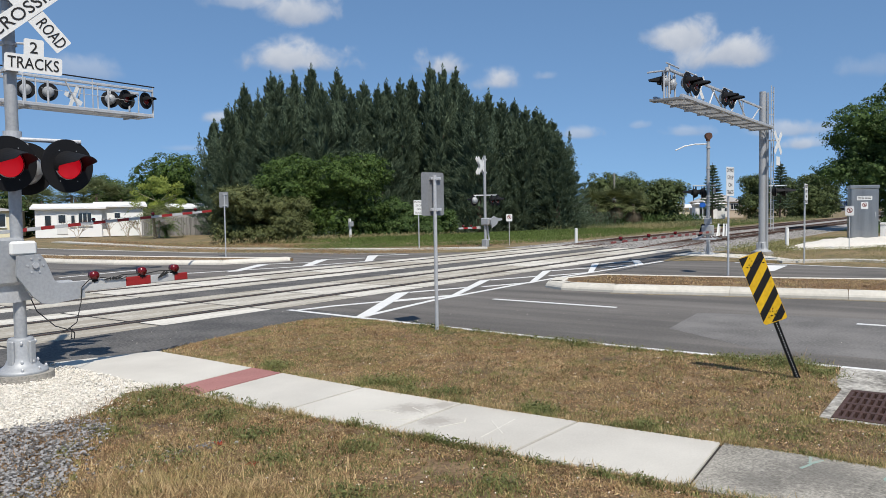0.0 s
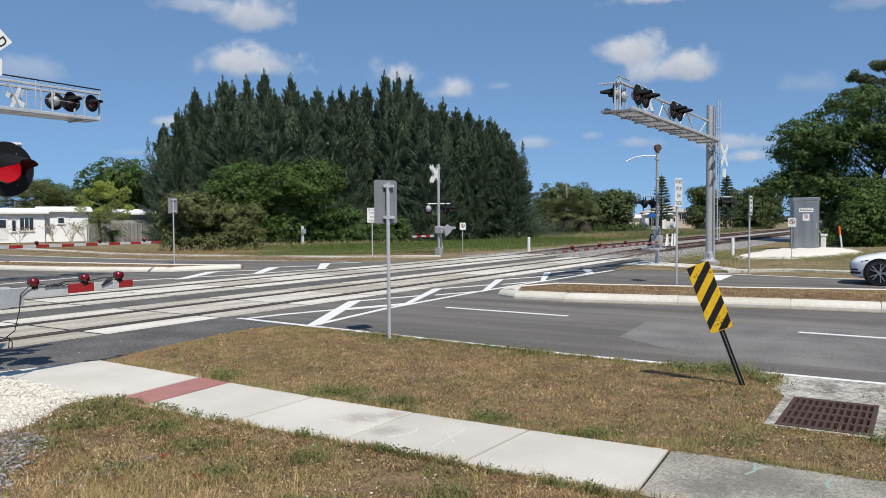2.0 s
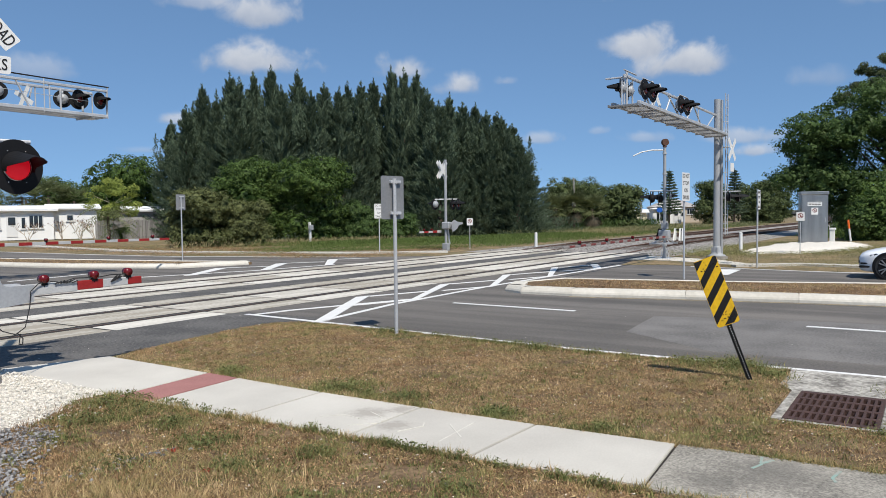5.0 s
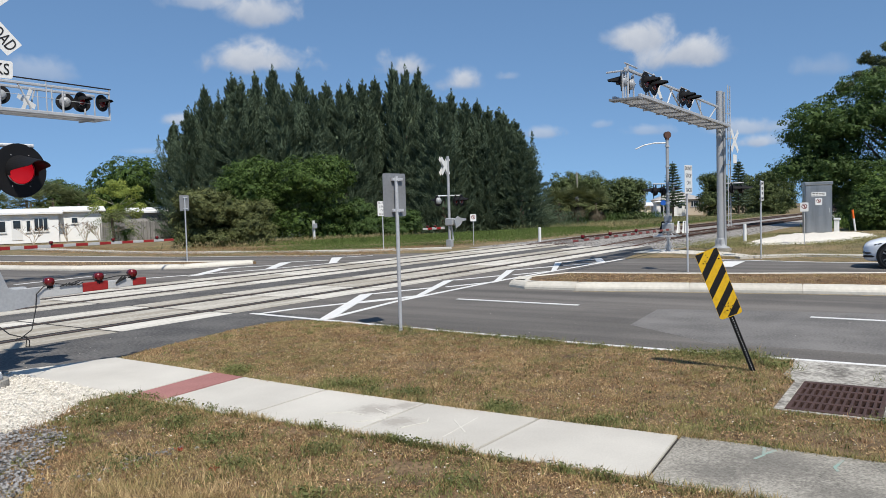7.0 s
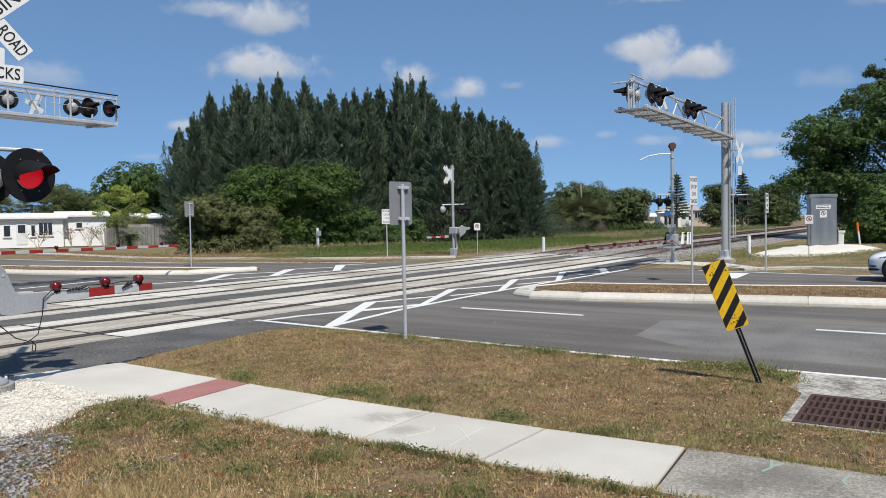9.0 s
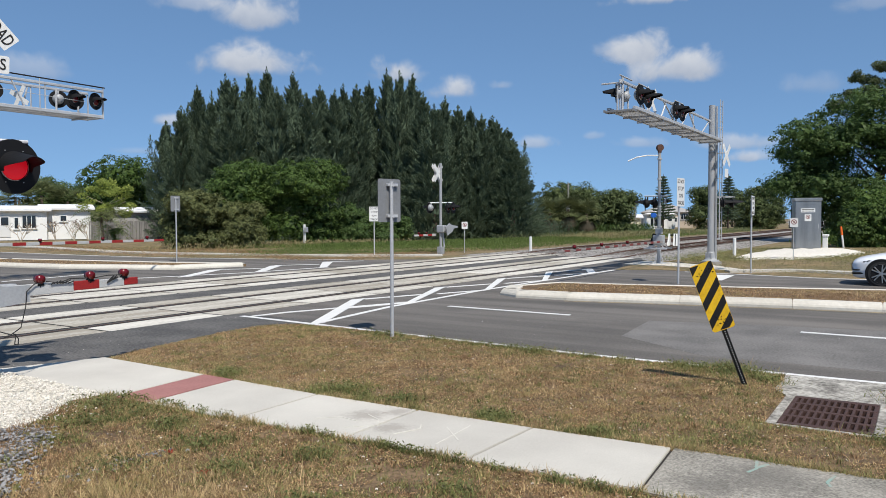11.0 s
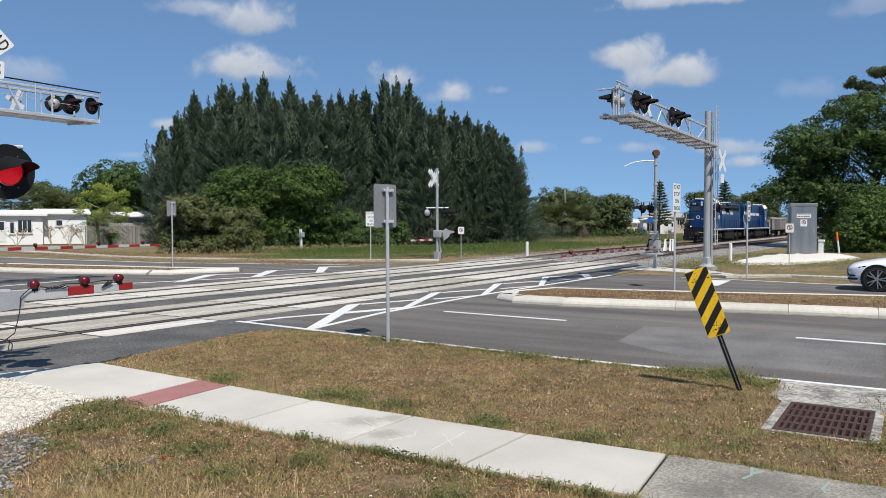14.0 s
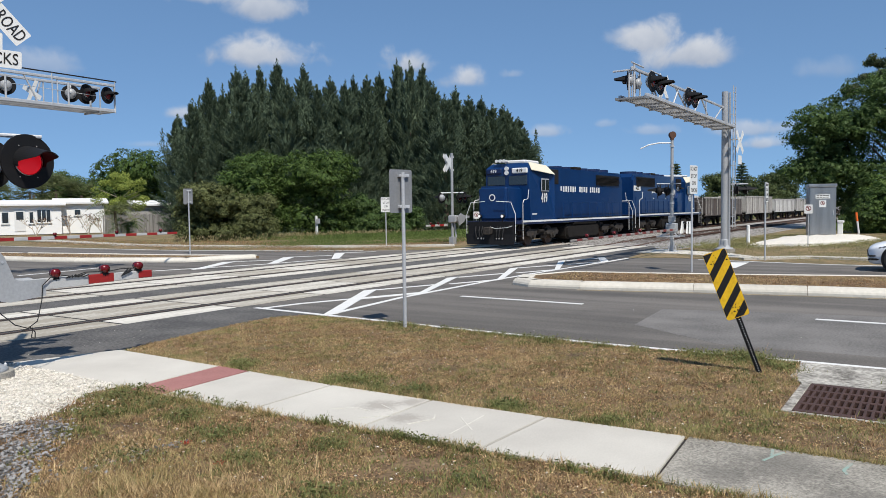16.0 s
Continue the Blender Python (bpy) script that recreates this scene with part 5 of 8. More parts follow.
# ------------------------------------------------------------ signs, posts, cabinet
def sign_thing(name, x, y, h, lw, lh, rz, label, lines=(), front=False, r=0.028, bottom=None, material="white", perf=False):
    """A post with one plate near its top; the plate's face looks along -y before it is turned by rz."""
    top = tagged(empty(name, pose(x, y, 0)), label, "sign")
    bm = bmesh.new()
    tube(bm, (0, 0, -0.2), (0, 0, h), r, n=12)
    part("post", bm, M["steel"], top)
    zc = (bottom + lh / 2) if bottom is not None else h - lh / 2 + 0.06
    m = Matrix.Rotation(radians(rz), 4, "Z") @ Matrix.Translation((0, -r - 0.02, zc))
    bm = bmesh.new()
    plate(bm, round_rect(lw, lh, 0.035), -0.003, 0.0)
    pl = put(part("sign_plate", bm, M["plate_back"] if not front else M["white"], top), m)
    bm = bmesh.new()
    plate(bm, round_rect(lw - 0.004, lh - 0.004, 0.033), -0.005, -0.0032)
    part("sign_face", bm, M[material], pl)
    k = len(lines)
    for i, t in enumerate(lines):
        letters(t, lh / k * 0.78, M["black"], pl, Matrix.Translation((0, -0.0065, lh / 2 - lh * (i + 0.5) / k)) @ UPRIGHT, bold=0.0, stretch=min(1.0, lw / (0.75 * len(t) * lh / k * 0.8)))
    for dz in (-lh * 0.36, lh * 0.36):
        bm = bmesh.new()
        box(bm, -lw * 0.3, lw * 0.15, 0.0, 0.05, dz - 0.022, dz + 0.022, 0.004)
        tube(bm, (0, 0.02, dz - 0.02), (0, 0.1, dz - 0.02), 0.012, n=6)
        put(part("bracket", bm, M["steel"], top), m)
    return top


def ban_mark(bm):
    """A thin ring with a slanting bar, upright, facing -y."""
    n = 24
    ring = [[bm.verts.new((r * math.cos(2 * math.pi * k / n), 0, r * math.sin(2 * math.pi * k / n))) for r in (0.085, 0.115)] for k in range(n)]
    for k in range(n):
        bm.faces.new((*ring[k], *ring[(k + 1) % n][::-1]))
    vs = box(bm, -0.09, 0.09, -0.0005, 0.0005, -0.014, 0.014)
    bmesh.ops.rotate(bm, cent=(0, 0, 0), matrix=Matrix.Rotation(radians(45), 3, "Y"), verts=vs)
    box(bm, -0.02, 0.03, -0.0004, 0.0004, -0.06, 0.05)


STOP = ("DO NOT", "STOP", "ON", "TRACKS")
sign_thing("road_sign", 9.39, 6.9, 2.40, 0.46, 0.66, 168, "back of a grey aluminium sign on a round steel post", bottom=1.78)
sign_thing("road_sign", 21.21, 5.75, 2.9, 0.48, 0.78, -9, "white do-not-stop-on-tracks sign on a steel post", STOP, True, bottom=2.15)
sign_thing("road_sign", 27.64, 5.03, 2.6, 0.48, 0.66, 0, "white do-not-stop sign on a round steel post", STOP, True, bottom=1.92)
sign_thing("road_sign", 21.65, 27.4, 2.78, 0.42, 0.68, 165, "back of a grey aluminium sign on a post", bottom=2.2)
sign_thing("road_sign", 31.5, 24.2, 2.45, 0.55, 0.76, -35, "white do-not-stop-on-tracks sign beyond the tracks", STOP, True, bottom=1.73)
for x, y, h in ((36.65, 21.8, 1.66), (36.98, 4.95, 1.80)):
    s = sign_thing("warning_sign", x, y, h, 0.34, 0.40, -50 if y > 10 else -75, "small white no-trespassing sign on a thin post", (), True, 0.02, bottom=h - 0.38)
    bm = bmesh.new()
    ban_mark(bm)
    pl = next(c for c in s.children if c.name.startswith("sign_plate"))
    put(part("round_mark", bm, M["red_dull"], pl), Matrix.Translation((0, -0.006, 0.03)))

# leaning striped object marker
marker = tagged(empty("object_marker", pose(8.645, 1.622, 0)), "leaning yellow and black striped marker on a dark post", "sign")
TILT = Matrix.Rotation(radians(-68), 4, "Z") @ Matrix.Rotation(radians(-20.5), 4, "Y") @ Matrix.Rotation(radians(3), 4, "X")
bm = bmesh.new()
for s in (-0.022, 0.022):
    box(bm, s - 0.004, s + 0.004, -0.02, 0.02, -0.2, 1.36)
box(bm, -0.022, 0.022, -0.024, -0.018, -0.2, 1.36)
put(part("post", bm, M["dull_black"], marker, "dark perforated steel post"), TILT)
bm = bmesh.new()
for k in range(48):
    tube(bm, (0, -0.0245, 0.02 + 0.027 * k), (0, -0.0255, 0.02 + 0.027 * k), 0.006, n=6)
put(part("post_holes", bm, M["steel"], marker), TILT)
bm = bmesh.new()
plate(bm, round_rect(0.244, 0.76, 0.03), -0.003, 0.0)
pl = put(part("sign_plate", bm, M["yellow"], marker), TILT @ Matrix.Translation((0, -0.03, 1.045)))
bm = bmesh.new()


def clip_poly(pts, axis, lim, keep):
    out = []
    for p, q in zip(pts, pts[1:] + pts[:1]):
        a, b = (p[axis] - lim) * keep, (q[axis] - lim) * keep
        if a <= 0:
            out.append(p)
        if a * b < 0:
            t = a / (a - b)
            out.append((p[0] + (q[0] - p[0]) * t, p[1] + (q[1] - p[1]) * t))
    return out


for k in range(-4, 6):
    z = -0.43 + 0.205 * k
    pts = [(-0.2, z - 0.2), (0.2, z + 0.2), (0.2, z + 0.3), (-0.2, z - 0.1)]
    for axis, lim, keep in ((0, 0.119, 1), (0, -0.119, -1), (1, 0.372, 1), (1, -0.372, -1)):
        pts = clip_poly(pts, axis, lim, keep) if pts else pts
    if len(pts) > 2:
        f = bm.faces.new([bm.verts.new((p[0], -0.0045, p[1])) for p in pts])
part("stripes", bm, M["black"], pl)
rng = random.Random(44)
bm = bmesh.new()
for k in range(26):
    x, z = (rng.uniform(-0.08, 0.1), 0.33 + rng.uniform(-0.08, 0.03)) if k < 12 else (rng.uniform(-0.06, 0.09), -0.27 + rng.uniform(-0.07, 0.05))
    a, n = rng.uniform(0, 6.28), rng.uniform(0.006, 0.02)
    w = rng.uniform(0.002, 0.006)
    c, d = math.cos(a), math.sin(a)
    bm.faces.new([bm.verts.new((x + p * c - q * d, -0.0052 - 0.00001 * k, z + p * d + q * c)) for p, q in ((-n, -w), (n * 0.3, -w * 1.6), (n, w * 0.3), (0, w * 1.5))])
tagged(part("scuffs", bm, M["dull_black"], pl, "black scrapes and scratches"), kind="stuff")

bm = bmesh.new()
tube(bm, (0, 0, -0.1), (0, 0, 0.82), 0.085, 0.08, 14)
ball(bm, (0, 0, 0.82), (0.08, 0.08, 0.03))
b1 = tagged(put(part("bollard", bm, M["white"]), pose(38.48, 18.6, 0)), "white round marker bollard beside the ballast", "bollard", "white bollards")
tagged(put(share("bollard", b1, Matrix.Identity(4)), pose(39.59, 7.98, 0)), "white round marker bollard beside the ballast", "bollard", "white bollards")
stake = tagged(empty("marker_stake", pose(53.5, 4.3, 0, -7, 0, 0)), "white stake with an orange top", "stake")
bm = bmesh.new()
tube(bm, (0, 0, -0.1), (0, 0, 0.75), 0.06, n=10)
part("stake_foot", bm, M["white"], stake)
bm = bmesh.new()
tube(bm, (0, 0, 0.75), (0, 0, 1.3), 0.065, n=10)
part("stake_top", bm, M["orange"], stake)
tel = tagged(empty("utility_pedestal", pose(39.3, 36.2, 0, 0, -2, 0)), "short leaning white post with a meter box", "post")
bm = bmesh.new()
box(bm, -0.07, 0.07, -0.07, 0.07, -0.1, 1.5, 0.01)
part("post", bm, M["white"], tel)
bm = bmesh.new()
box(bm, -0.16, 0.22, -0.16, -0.07, 0.95, 1.3, 0.02)
part("meter_box", bm, M["alu"], tel)

cab = tagged(empty("equipment_cabinet", pose(47.0, 5.65, 0.04, 0, 0, -75)), "tall grey metal equipment cabinet with warning signs", "cabinet")
bm = bmesh.new()
box(bm, -0.68, 0.68, -0.52, 0.55, 0.05, 2.72, 0.02)
part("body", bm, M["cabinet_grey"], cab)
bm = bmesh.new()
box(bm, -0.72, 0.72, -0.60, 0.63, 2.72, 2.90, 0.03)
part("roof", bm, M["cabinet_grey"], cab)
bm = bmesh.new()
box(bm, -0.63, 0.63, -0.58, -0.52, 0.12, 2.68, 0.01)
door = part("door", bm, M["cabinet_grey"], cab)
bm = bmesh.new()
box(bm, 0.5, 0.54, -0.62, -0.58, 1.2, 1.45, 0.008)
part("handle", bm, M["steel"], door)
bm = bmesh.new()
plate(bm, [(-0.36, 2.1), (0.36, 2.1), (0.36, 2.32), (-0.36, 2.32)], -0.585, -0.581)
sgn = part("notice", bm, M["white"], cab)
for z in (2.26, 2.17):
    for k in range(4):
        bm = bmesh.new()
        box(bm, -0.31 + 0.158 * k, -0.175 + 0.158 * k, -0.588, -0.585, z - 0.016, z + 0.016)
        part("notice_bar", bm, M["under"], sgn)
bm = bmesh.new()
plate(bm, [(-0.17, 1.62), (0.17, 1.62), (0.17, 2.0), (-0.17, 2.0)], -0.585, -0.581)
sgn = part("notice", bm, M["white"], cab)
bm = bmesh.new()
ban_mark(bm)
put(part("round_mark", bm, M["red_dull"], sgn), Matrix.Translation((0, -0.588, 1.85)))
bm = bmesh.new()
box(bm, -0.85, 0.85, -0.7, 0.7, -0.25, 0.05, 0.02)
part("plinth", bm, M["concrete_old"], cab)
ped = tagged(empty("utility_pedestal", pose(49.2, 4.9, 0)), "small pale utility pedestal with a sloped cap", "pedestal")
bm = bmesh.new()
box(bm, -0.13, 0.13, -0.13, 0.13, -0.1, 0.75, 0.02)
part("body", bm, M["white"], ped)
bm = bmesh.new()
box(bm, -0.17, 0.17, -0.2, 0.15, 0.75, 0.88, 0.03)
part("cap", bm, M["white"], ped)

# ------------------------------------------------------------ drain, rocks, patches
drain = tagged(empty("storm_drain", pose(7.715, 0.705, 0)), "rusty cast-iron drain grate in a pale concrete frame", "drain")
bm = bmesh.new()
for x0, x1, y0, y1 in ((-0.635, 0.64, 0.372, 0.462), (-0.635, 0.64, -0.455, -0.372), (-0.635, -0.592, -0.372, 0.372), (0.592, 0.64, -0.372, 0.372)):
    box(bm, x0, x1, y0, y1, -0.15, 0.024, 0.008)
part("frame", bm, M["apron"], drain, "worn concrete drain frame")
# shallow plate painted near black for the shade deep in the drain
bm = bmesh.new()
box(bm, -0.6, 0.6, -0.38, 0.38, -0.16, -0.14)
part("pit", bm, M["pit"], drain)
for k in range(13):
    bm = bmesh.new()
    y = -0.352 + 0.704 * k / 12
    w = 0.02 if k in (0, 12) else 0.0125
    box(bm, -0.585, 0.585, y - w, y + w, -0.07, 0.027, 0.004)
    part("grate_bar", bm, M["grate"], drain)
for k in range(5):
    bm = bmesh.new()
    x = -0.555 + 1.11 * k / 4
    w = 0.04 if k in (0, 4) else 0.028
    box(bm, x - w, x + w, -0.368, 0.368, -0.07, 0.030, 0.004)
    part("grate_bar", bm, M["grate"], drain)
slab("pavement_1", [(8.35, 1.17), (8.62, 1.33), (edge_x(1.3) + 0.0, 1.32), (edge_x(0) + 0.0, 0.12), (8.62, 0.2), (8.35, 0.25)], -0.1, 0.016, M["apron"], "pale cracked concrete apron behind the drain", "pavement")


def inside(px, py, poly):
    hit = np.zeros(len(px), bool)
    for (x0, y0), (x1, y1) in zip(poly, poly[1:] + poly[:1]):
        c = ((y0 > py) != (y1 > py)) & (px < (x1 - x0) * (py - y0) / (y1 - y0 + 1e-12) + x0)
        hit ^= c
    return hit


def scatter(rng, poly, n):
    a = np.array(poly)
    lo, hi = a.min(0), a.max(0)
    p = rng.uniform(lo, hi, (int(n), 2))
    return p[inside(p[:, 0], p[:, 1], poly)]


ICO = [(0, 0, 1), (0.89, 0, 0.45), (0.28, 0.85, 0.45), (-0.72, 0.53, 0.45), (-0.72, -0.53, 0.45), (0.28, -0.85, 0.45), (0.72, 0.53, -0.45), (-0.28, 0.85, -0.45), (-0.89, 0, -0.45), (-0.28, -0.85, -0.45), (0.72, -0.53, -0.45)]
ICO_F = [(0, 1, 2), (0, 2, 3), (0, 3, 4), (0, 4, 5), (0, 5, 1), (1, 6, 2), (2, 7, 3), (3, 8, 4), (4, 9, 5), (5, 10, 1)]


def tri_mesh(name, vs, fs, material):
    me = bpy.data.meshes.new(name)
    me.vertices.add(len(vs)), me.loops.add(3 * len(fs)), me.polygons.add(len(fs))
    me.vertices.foreach_set("co", np.asarray(vs, np.float32).ravel())
    me.loops.foreach_set("vertex_index", np.asarray(fs, np.int32).ravel())
    me.polygons.foreach_set("loop_start", np.arange(0, 3 * len(fs), 3, dtype=np.int32))
    me.update(calc_edges=True)
    me.materials.append(material)
    return new(name, me)


def stones(name, p, z, size, material, label, seed):
    """Loose angular stones at the places p (x, y), lying at the heights z."""
    rng = np.random.default_rng(seed)
    n, v, f = len(p), np.array(ICO), np.array(ICO_F)
    s = size * rng.uniform(0.5, 1.5, (n, 1, 1)) * rng.uniform(0.6, 1.2, (n, 1, 3)) * np.array([1, 1, 0.7])
    w = v[None] * (1 + rng.uniform(-0.28, 0.28, (n, len(v), 1))) * s
    a = rng.uniform(0, 6.28, n)
    c, d = np.cos(a)[:, None], np.sin(a)[:, None]
    x, y = w[..., 0] * c - w[..., 1] * d, w[..., 0] * d + w[..., 1] * c
    vs = np.stack([x + p[:, :1], y + p[:, 1:2], w[..., 2] + z[:, None]], -1).reshape(-1, 3)
    fs = (f[None] + (np.arange(n) * len(v))[:, None, None]).reshape(-1, 3)
    return tagged(tri_mesh(name, vs, fs, material), label, "stones", kind="stuff")


rs = np.random.default_rng(3)
WHITE_AREA = [(4.68, 7.2), (4.35, 7.22), (3.95, 6.9), (3.6, 6.62), (3.2, 6.72), (2.9, 6.85), (2.0, 7.3), (0.8, 8.2), (0.8, 10.45), (2.6, 10.1), (4.55, 9.45), (4.76, 9.3)]
slab("ground_3", WHITE_AREA, -0.1, 0.02, M["whiterock"], "white crushed rock round the signal mast", "gravel")
p = scatter(rs, WHITE_AREA, 46000)
p = p[np.hypot(p[:, 0] - 4.12, p[:, 1] - 8.85) > 0.36]
stones("white_stones", p, rs.uniform(0.015, 0.050, len(p)), 0.0108, M["whiterock"], "loose white crushed limestone", 4)
p = rs.normal((4.0, 6.85), (0.35, 0.22), (130, 2))
p = p[inside(p[:, 0], p[:, 1], VERGE_B)]
stones("white_stones", p, 0 * p[:, 0] + 0.02, 0.014, M["whiterock"], "stray white stones in the grass", 5)
GREY_AREA = [(3.62, 6.6), (3.55, 6.2), (3.15, 5.75), (2.85, 5.35), (2.5, 5.0), (2.0, 4.7), (1.2, 5.2), (1.0, 7.6), (2.0, 7.25), (2.9, 6.8), (3.2, 6.7)]
p = scatter(rs, GREY_AREA, 15000)
p = p + rs.normal(0, 0.07, p.shape)
stones("grey_stones", p, rs.uniform(0.018, 0.042, len(p)), 0.014, M["greyrock"], "loose grey crushed stone", 6)

PAD = [(36.4, 7.1), (38.5, 7.6), (44.4, 7.5), (49.5, 6.2), (49.8, 3.4), (45.3, 2.7), (41.5, 3.4), (38.9, 4.4), (37.4, 5.4)]
cx, cy = sum(q[0] for q in PAD) / 9, sum(q[1] for q in PAD) / 9
vs, fs = [(cx, cy, 0.17)], []
rings = ((0.5, 0.15), (0.8, 0.11), (1.0, -0.06))
for k, (s, z) in enumerate(rings):
    for i in range(36):
        a, b = PAD[(i // 4) % 9], PAD[(i // 4 + 1) % 9]
        t = (i % 4) / 4
        x, y = a[0] + (b[0] - a[0]) * t, a[1] + (b[1] - a[1]) * t
        j = 1 + 0.08 * math.sin(i * 2.7) + 0.06 * math.sin(i * 5.1)
        vs.append((cx + (x - cx) * s * j, cy + (y - cy) * s * j, z + 0.02 * math.sin(i * 3.3)))
for i in range(36):
    fs.append((0, 1 + i, 1 + (i + 1) % 36))
    for k in range(2):
        a, b = 1 + 36 * k + i, 1 + 36 * k + (i + 1) % 36
        fs.append((a, a + 36, b + 36, b))
tagged(mesh("rock_pad", vs, fs, M["whiterock"], smooth=True), "low mound of white crushed rock round the cabinet", "mound", kind="structure")
p = scatter(rs, PAD, 700)
r = np.hypot((p[:, 0] - cx) / 7, (p[:, 1] - cy) / 2.6)
stones("white_stones", p, np.clip(0.15 - 0.06 * r ** 2, 0.0, 0.15), 0.016, M["whiterock"], "white crushed rock on the mound", 7)
slab("ground_4", [(29.5, 10.15), (32.4, 10.1), (31.1, 8.4), (30.3, 6.9), (28.2, 5.3), (27.8, 6.0), (28.3, 6.9), (29.2, 8.5)], -0.1, 0.02, M["whiterock"], "patch of white crushed rock by the signals", "gravel")
slab("ground_5", [(26.2, 9.3), (29.3, 9.9), (29.1, 8.4), (28.2, 6.8), (27.7, 5.9), (26.7, 6.6), (26.9, 8.0)], -0.1, 0.01, M["verge"], "green grass strip beside the far lane", "verge")
p = np.stack([rs.uniform(34.6, 64, 9000), rs.uniform(9.8, 19.8, 9000)], 1)
gap = np.minimum(np.abs(p[:, 1] - NEAR_TRACK), np.abs(p[:, 1] - FAR_TRACK))
p = p[(gap > 1.25) | (rs.uniform(0, 1, len(p)) < 0.25)]
stones("ballast_stones", p, np.interp(p[:, 1], [9.8, 11.3, 19, 19.8], [-0.04, 0.05, 0.05, -0.02]) * np.clip((p[:, 0] - 34) / 6, 0, 1), 0.04, M["ballast"], "grey ballast stones along the tracks", 8)

# ------------------------------------------------------------ houses
def house(name, m, w, d, h, wall, roof, label, windows=(), door=None, hip=0.0, over=0.4):
    top = tagged(empty(name, m), label, "house")
    bm = bmesh.new()
    box(bm, -w, 0, 0, d, -0.2, h)
    part("wall", bm, M[wall], top)
    bm = bmesh.new()
    if hip:
        vs = [bm.verts.new(v) for v in ((-w - over, -over, h), (over, -over, h), (over, d + over, h), (-w - over, d + over, h), (-w + d * 0.5, d / 2, h + hip), (-d * 0.5, d / 2, h + hip))]
        for f in ((0, 1, 5, 4), (1, 2, 5), (2, 3, 4, 5), (3, 0, 4), (3, 2, 1, 0)):
            bm.faces.new([vs[i] for i in f])
    else:
        box(bm, -w - over, over, -over, d + over, h, h + 0.17, 0.02)
        vs = [bm.verts.new(v) for v in ((-w - over, -over, h + 0.17), (over, -over, h + 0.17), (over, d + over, h + 0.17), (-w - over, d + over, h + 0.17), (-w - over, d / 2, h + 0.62), (over, d / 2, h + 0.62))]
        for f in ((0, 1, 5, 4), (1, 2, 5), (2, 3, 4, 5), (3, 0, 4)):
            bm.faces.new([vs[i] for i in f])
    part("roof", bm, M[roof], top)
    for x, z, ww, hh in windows:
        bm = bmesh.new()
        box(bm, x - ww / 2 - 0.06, x + ww / 2 + 0.06, -0.05, 0.0, z - 0.06, z + hh + 0.06, 0.01)
        win = part("window", bm, M["white"], top)
        n = 3 if ww > 1 else 1
        for k in range(n):
            bm = bmesh.new()
            box(bm, x - ww / 2 + ww * k / n + 0.03, x - ww / 2 + ww * (k + 1) / n - 0.03, -0.058, -0.05, z, z + hh)
            part("pane", bm, M["glass"], win)
        bm = bmesh.new()
        box(bm, x - ww / 2 - 0.1, x + ww / 2 + 0.1, -0.12, 0, z - 0.12, z - 0.06)
        part("window_sill", bm, M["white"], win)
    if door is not None:
        bm = bmesh.new()
        box(bm, door - 0.46, door + 0.46, -0.05, 0.0, 0.1, 2.15, 0.01)
        dr = part("door", bm, M["white"], top)
        bm = bmesh.new()
        box(bm, door - 0.3, door + 0.3, -0.06, -0.05, 1.2, 1.95)
        part("pane", bm, M["glass"], dr)
    return top


house("house", pose(41.1, 70.65, 0.2, 0, 0, -30), 5.8, 8, 2.50, "stucco", "roofwhite", "low white stucco house with a shallow white roof", ((-1.5, 0.95, 1.15, 1.15), (-2.55, 0.9, 0.35, 1.0), (-4.7, 0.9, 0.55, 1.0)), -3.5)
house("house", pose(44.9, 69.6, 0.2, 0, 0, -30), 4.2, 7, 2.66, "stucco", "roofwhite", "white stucco house wing with a small slatted window", ((-2.4, 1.6, 0.55, 0.5),))
house("house", pose(35.0, 74.6, 0.3, 0, 0, -30), 9.0, 8, 2.3, "siding", "roofgrey", "cream clapboard house with white windows", ((-1.4, 0.85, 0.8, 1.15), (-4.2, 0.85, 0.8, 1.15)), -0.2, 0.7)

house("house", pose(51.5, 66.0, 0.3, 0, 0, -30), 5.5, 6, 2.3, "roofgrey", "roofwhite", "grey shed with a thin white roof edge", ())
fence = tagged(empty("fence", pose(43.4, 67.6, 0.0, 0, 0, -30)), "weathered grey board fence between the houses", "fence")
for k in range(40):
    bm = bmesh.new()
    box(bm, 0.16 * k, 0.16 * k + 0.14, -0.02, 0.02, -0.1, 1.75 + 0.06 * math.sin(k * 1.7), 0.006)
    part("board", bm, M["fence_grey"], fence)
house("house", pose(101, 45.5, 0.1, 0, 0, -55), 9, 7, 2.2, "stucco", "roofgrey", "pale bungalow far beyond the tracks with a grey roof", ((-1.6, 1, 1.4, 0.9), (-5, 1, 1.2, 0.9)), None, 1.0)
house("house", pose(158, 40.0, 0.0, 0, 0, -66), 9.4, 7, 3.1, "tan", "roofgrey", "tan house with a low grey hipped roof", ((-1.6, 1.6, 1.4, 1.1), (-5.2, 1.6, 1.4, 1.1)), -3.4, 1.6)
# its wide dark window stands in for the shade inside an open carport front
house("house", pose(138, 38.0, 0.2, 0, 0, -66), 5.0, 5, 2.4, "stucco", "roofwhite", "white outbuilding with a shallow white roof beyond the tracks", ((-3.2, 0.3, 2.2, 1.5),), -0.9, 0.7)
house("house", pose(119, 38.2, 0.0, 0, 0, -66), 1.7, 3, 1.9, "siding", "roofwhite", "small cream shed beyond the tracks", ())
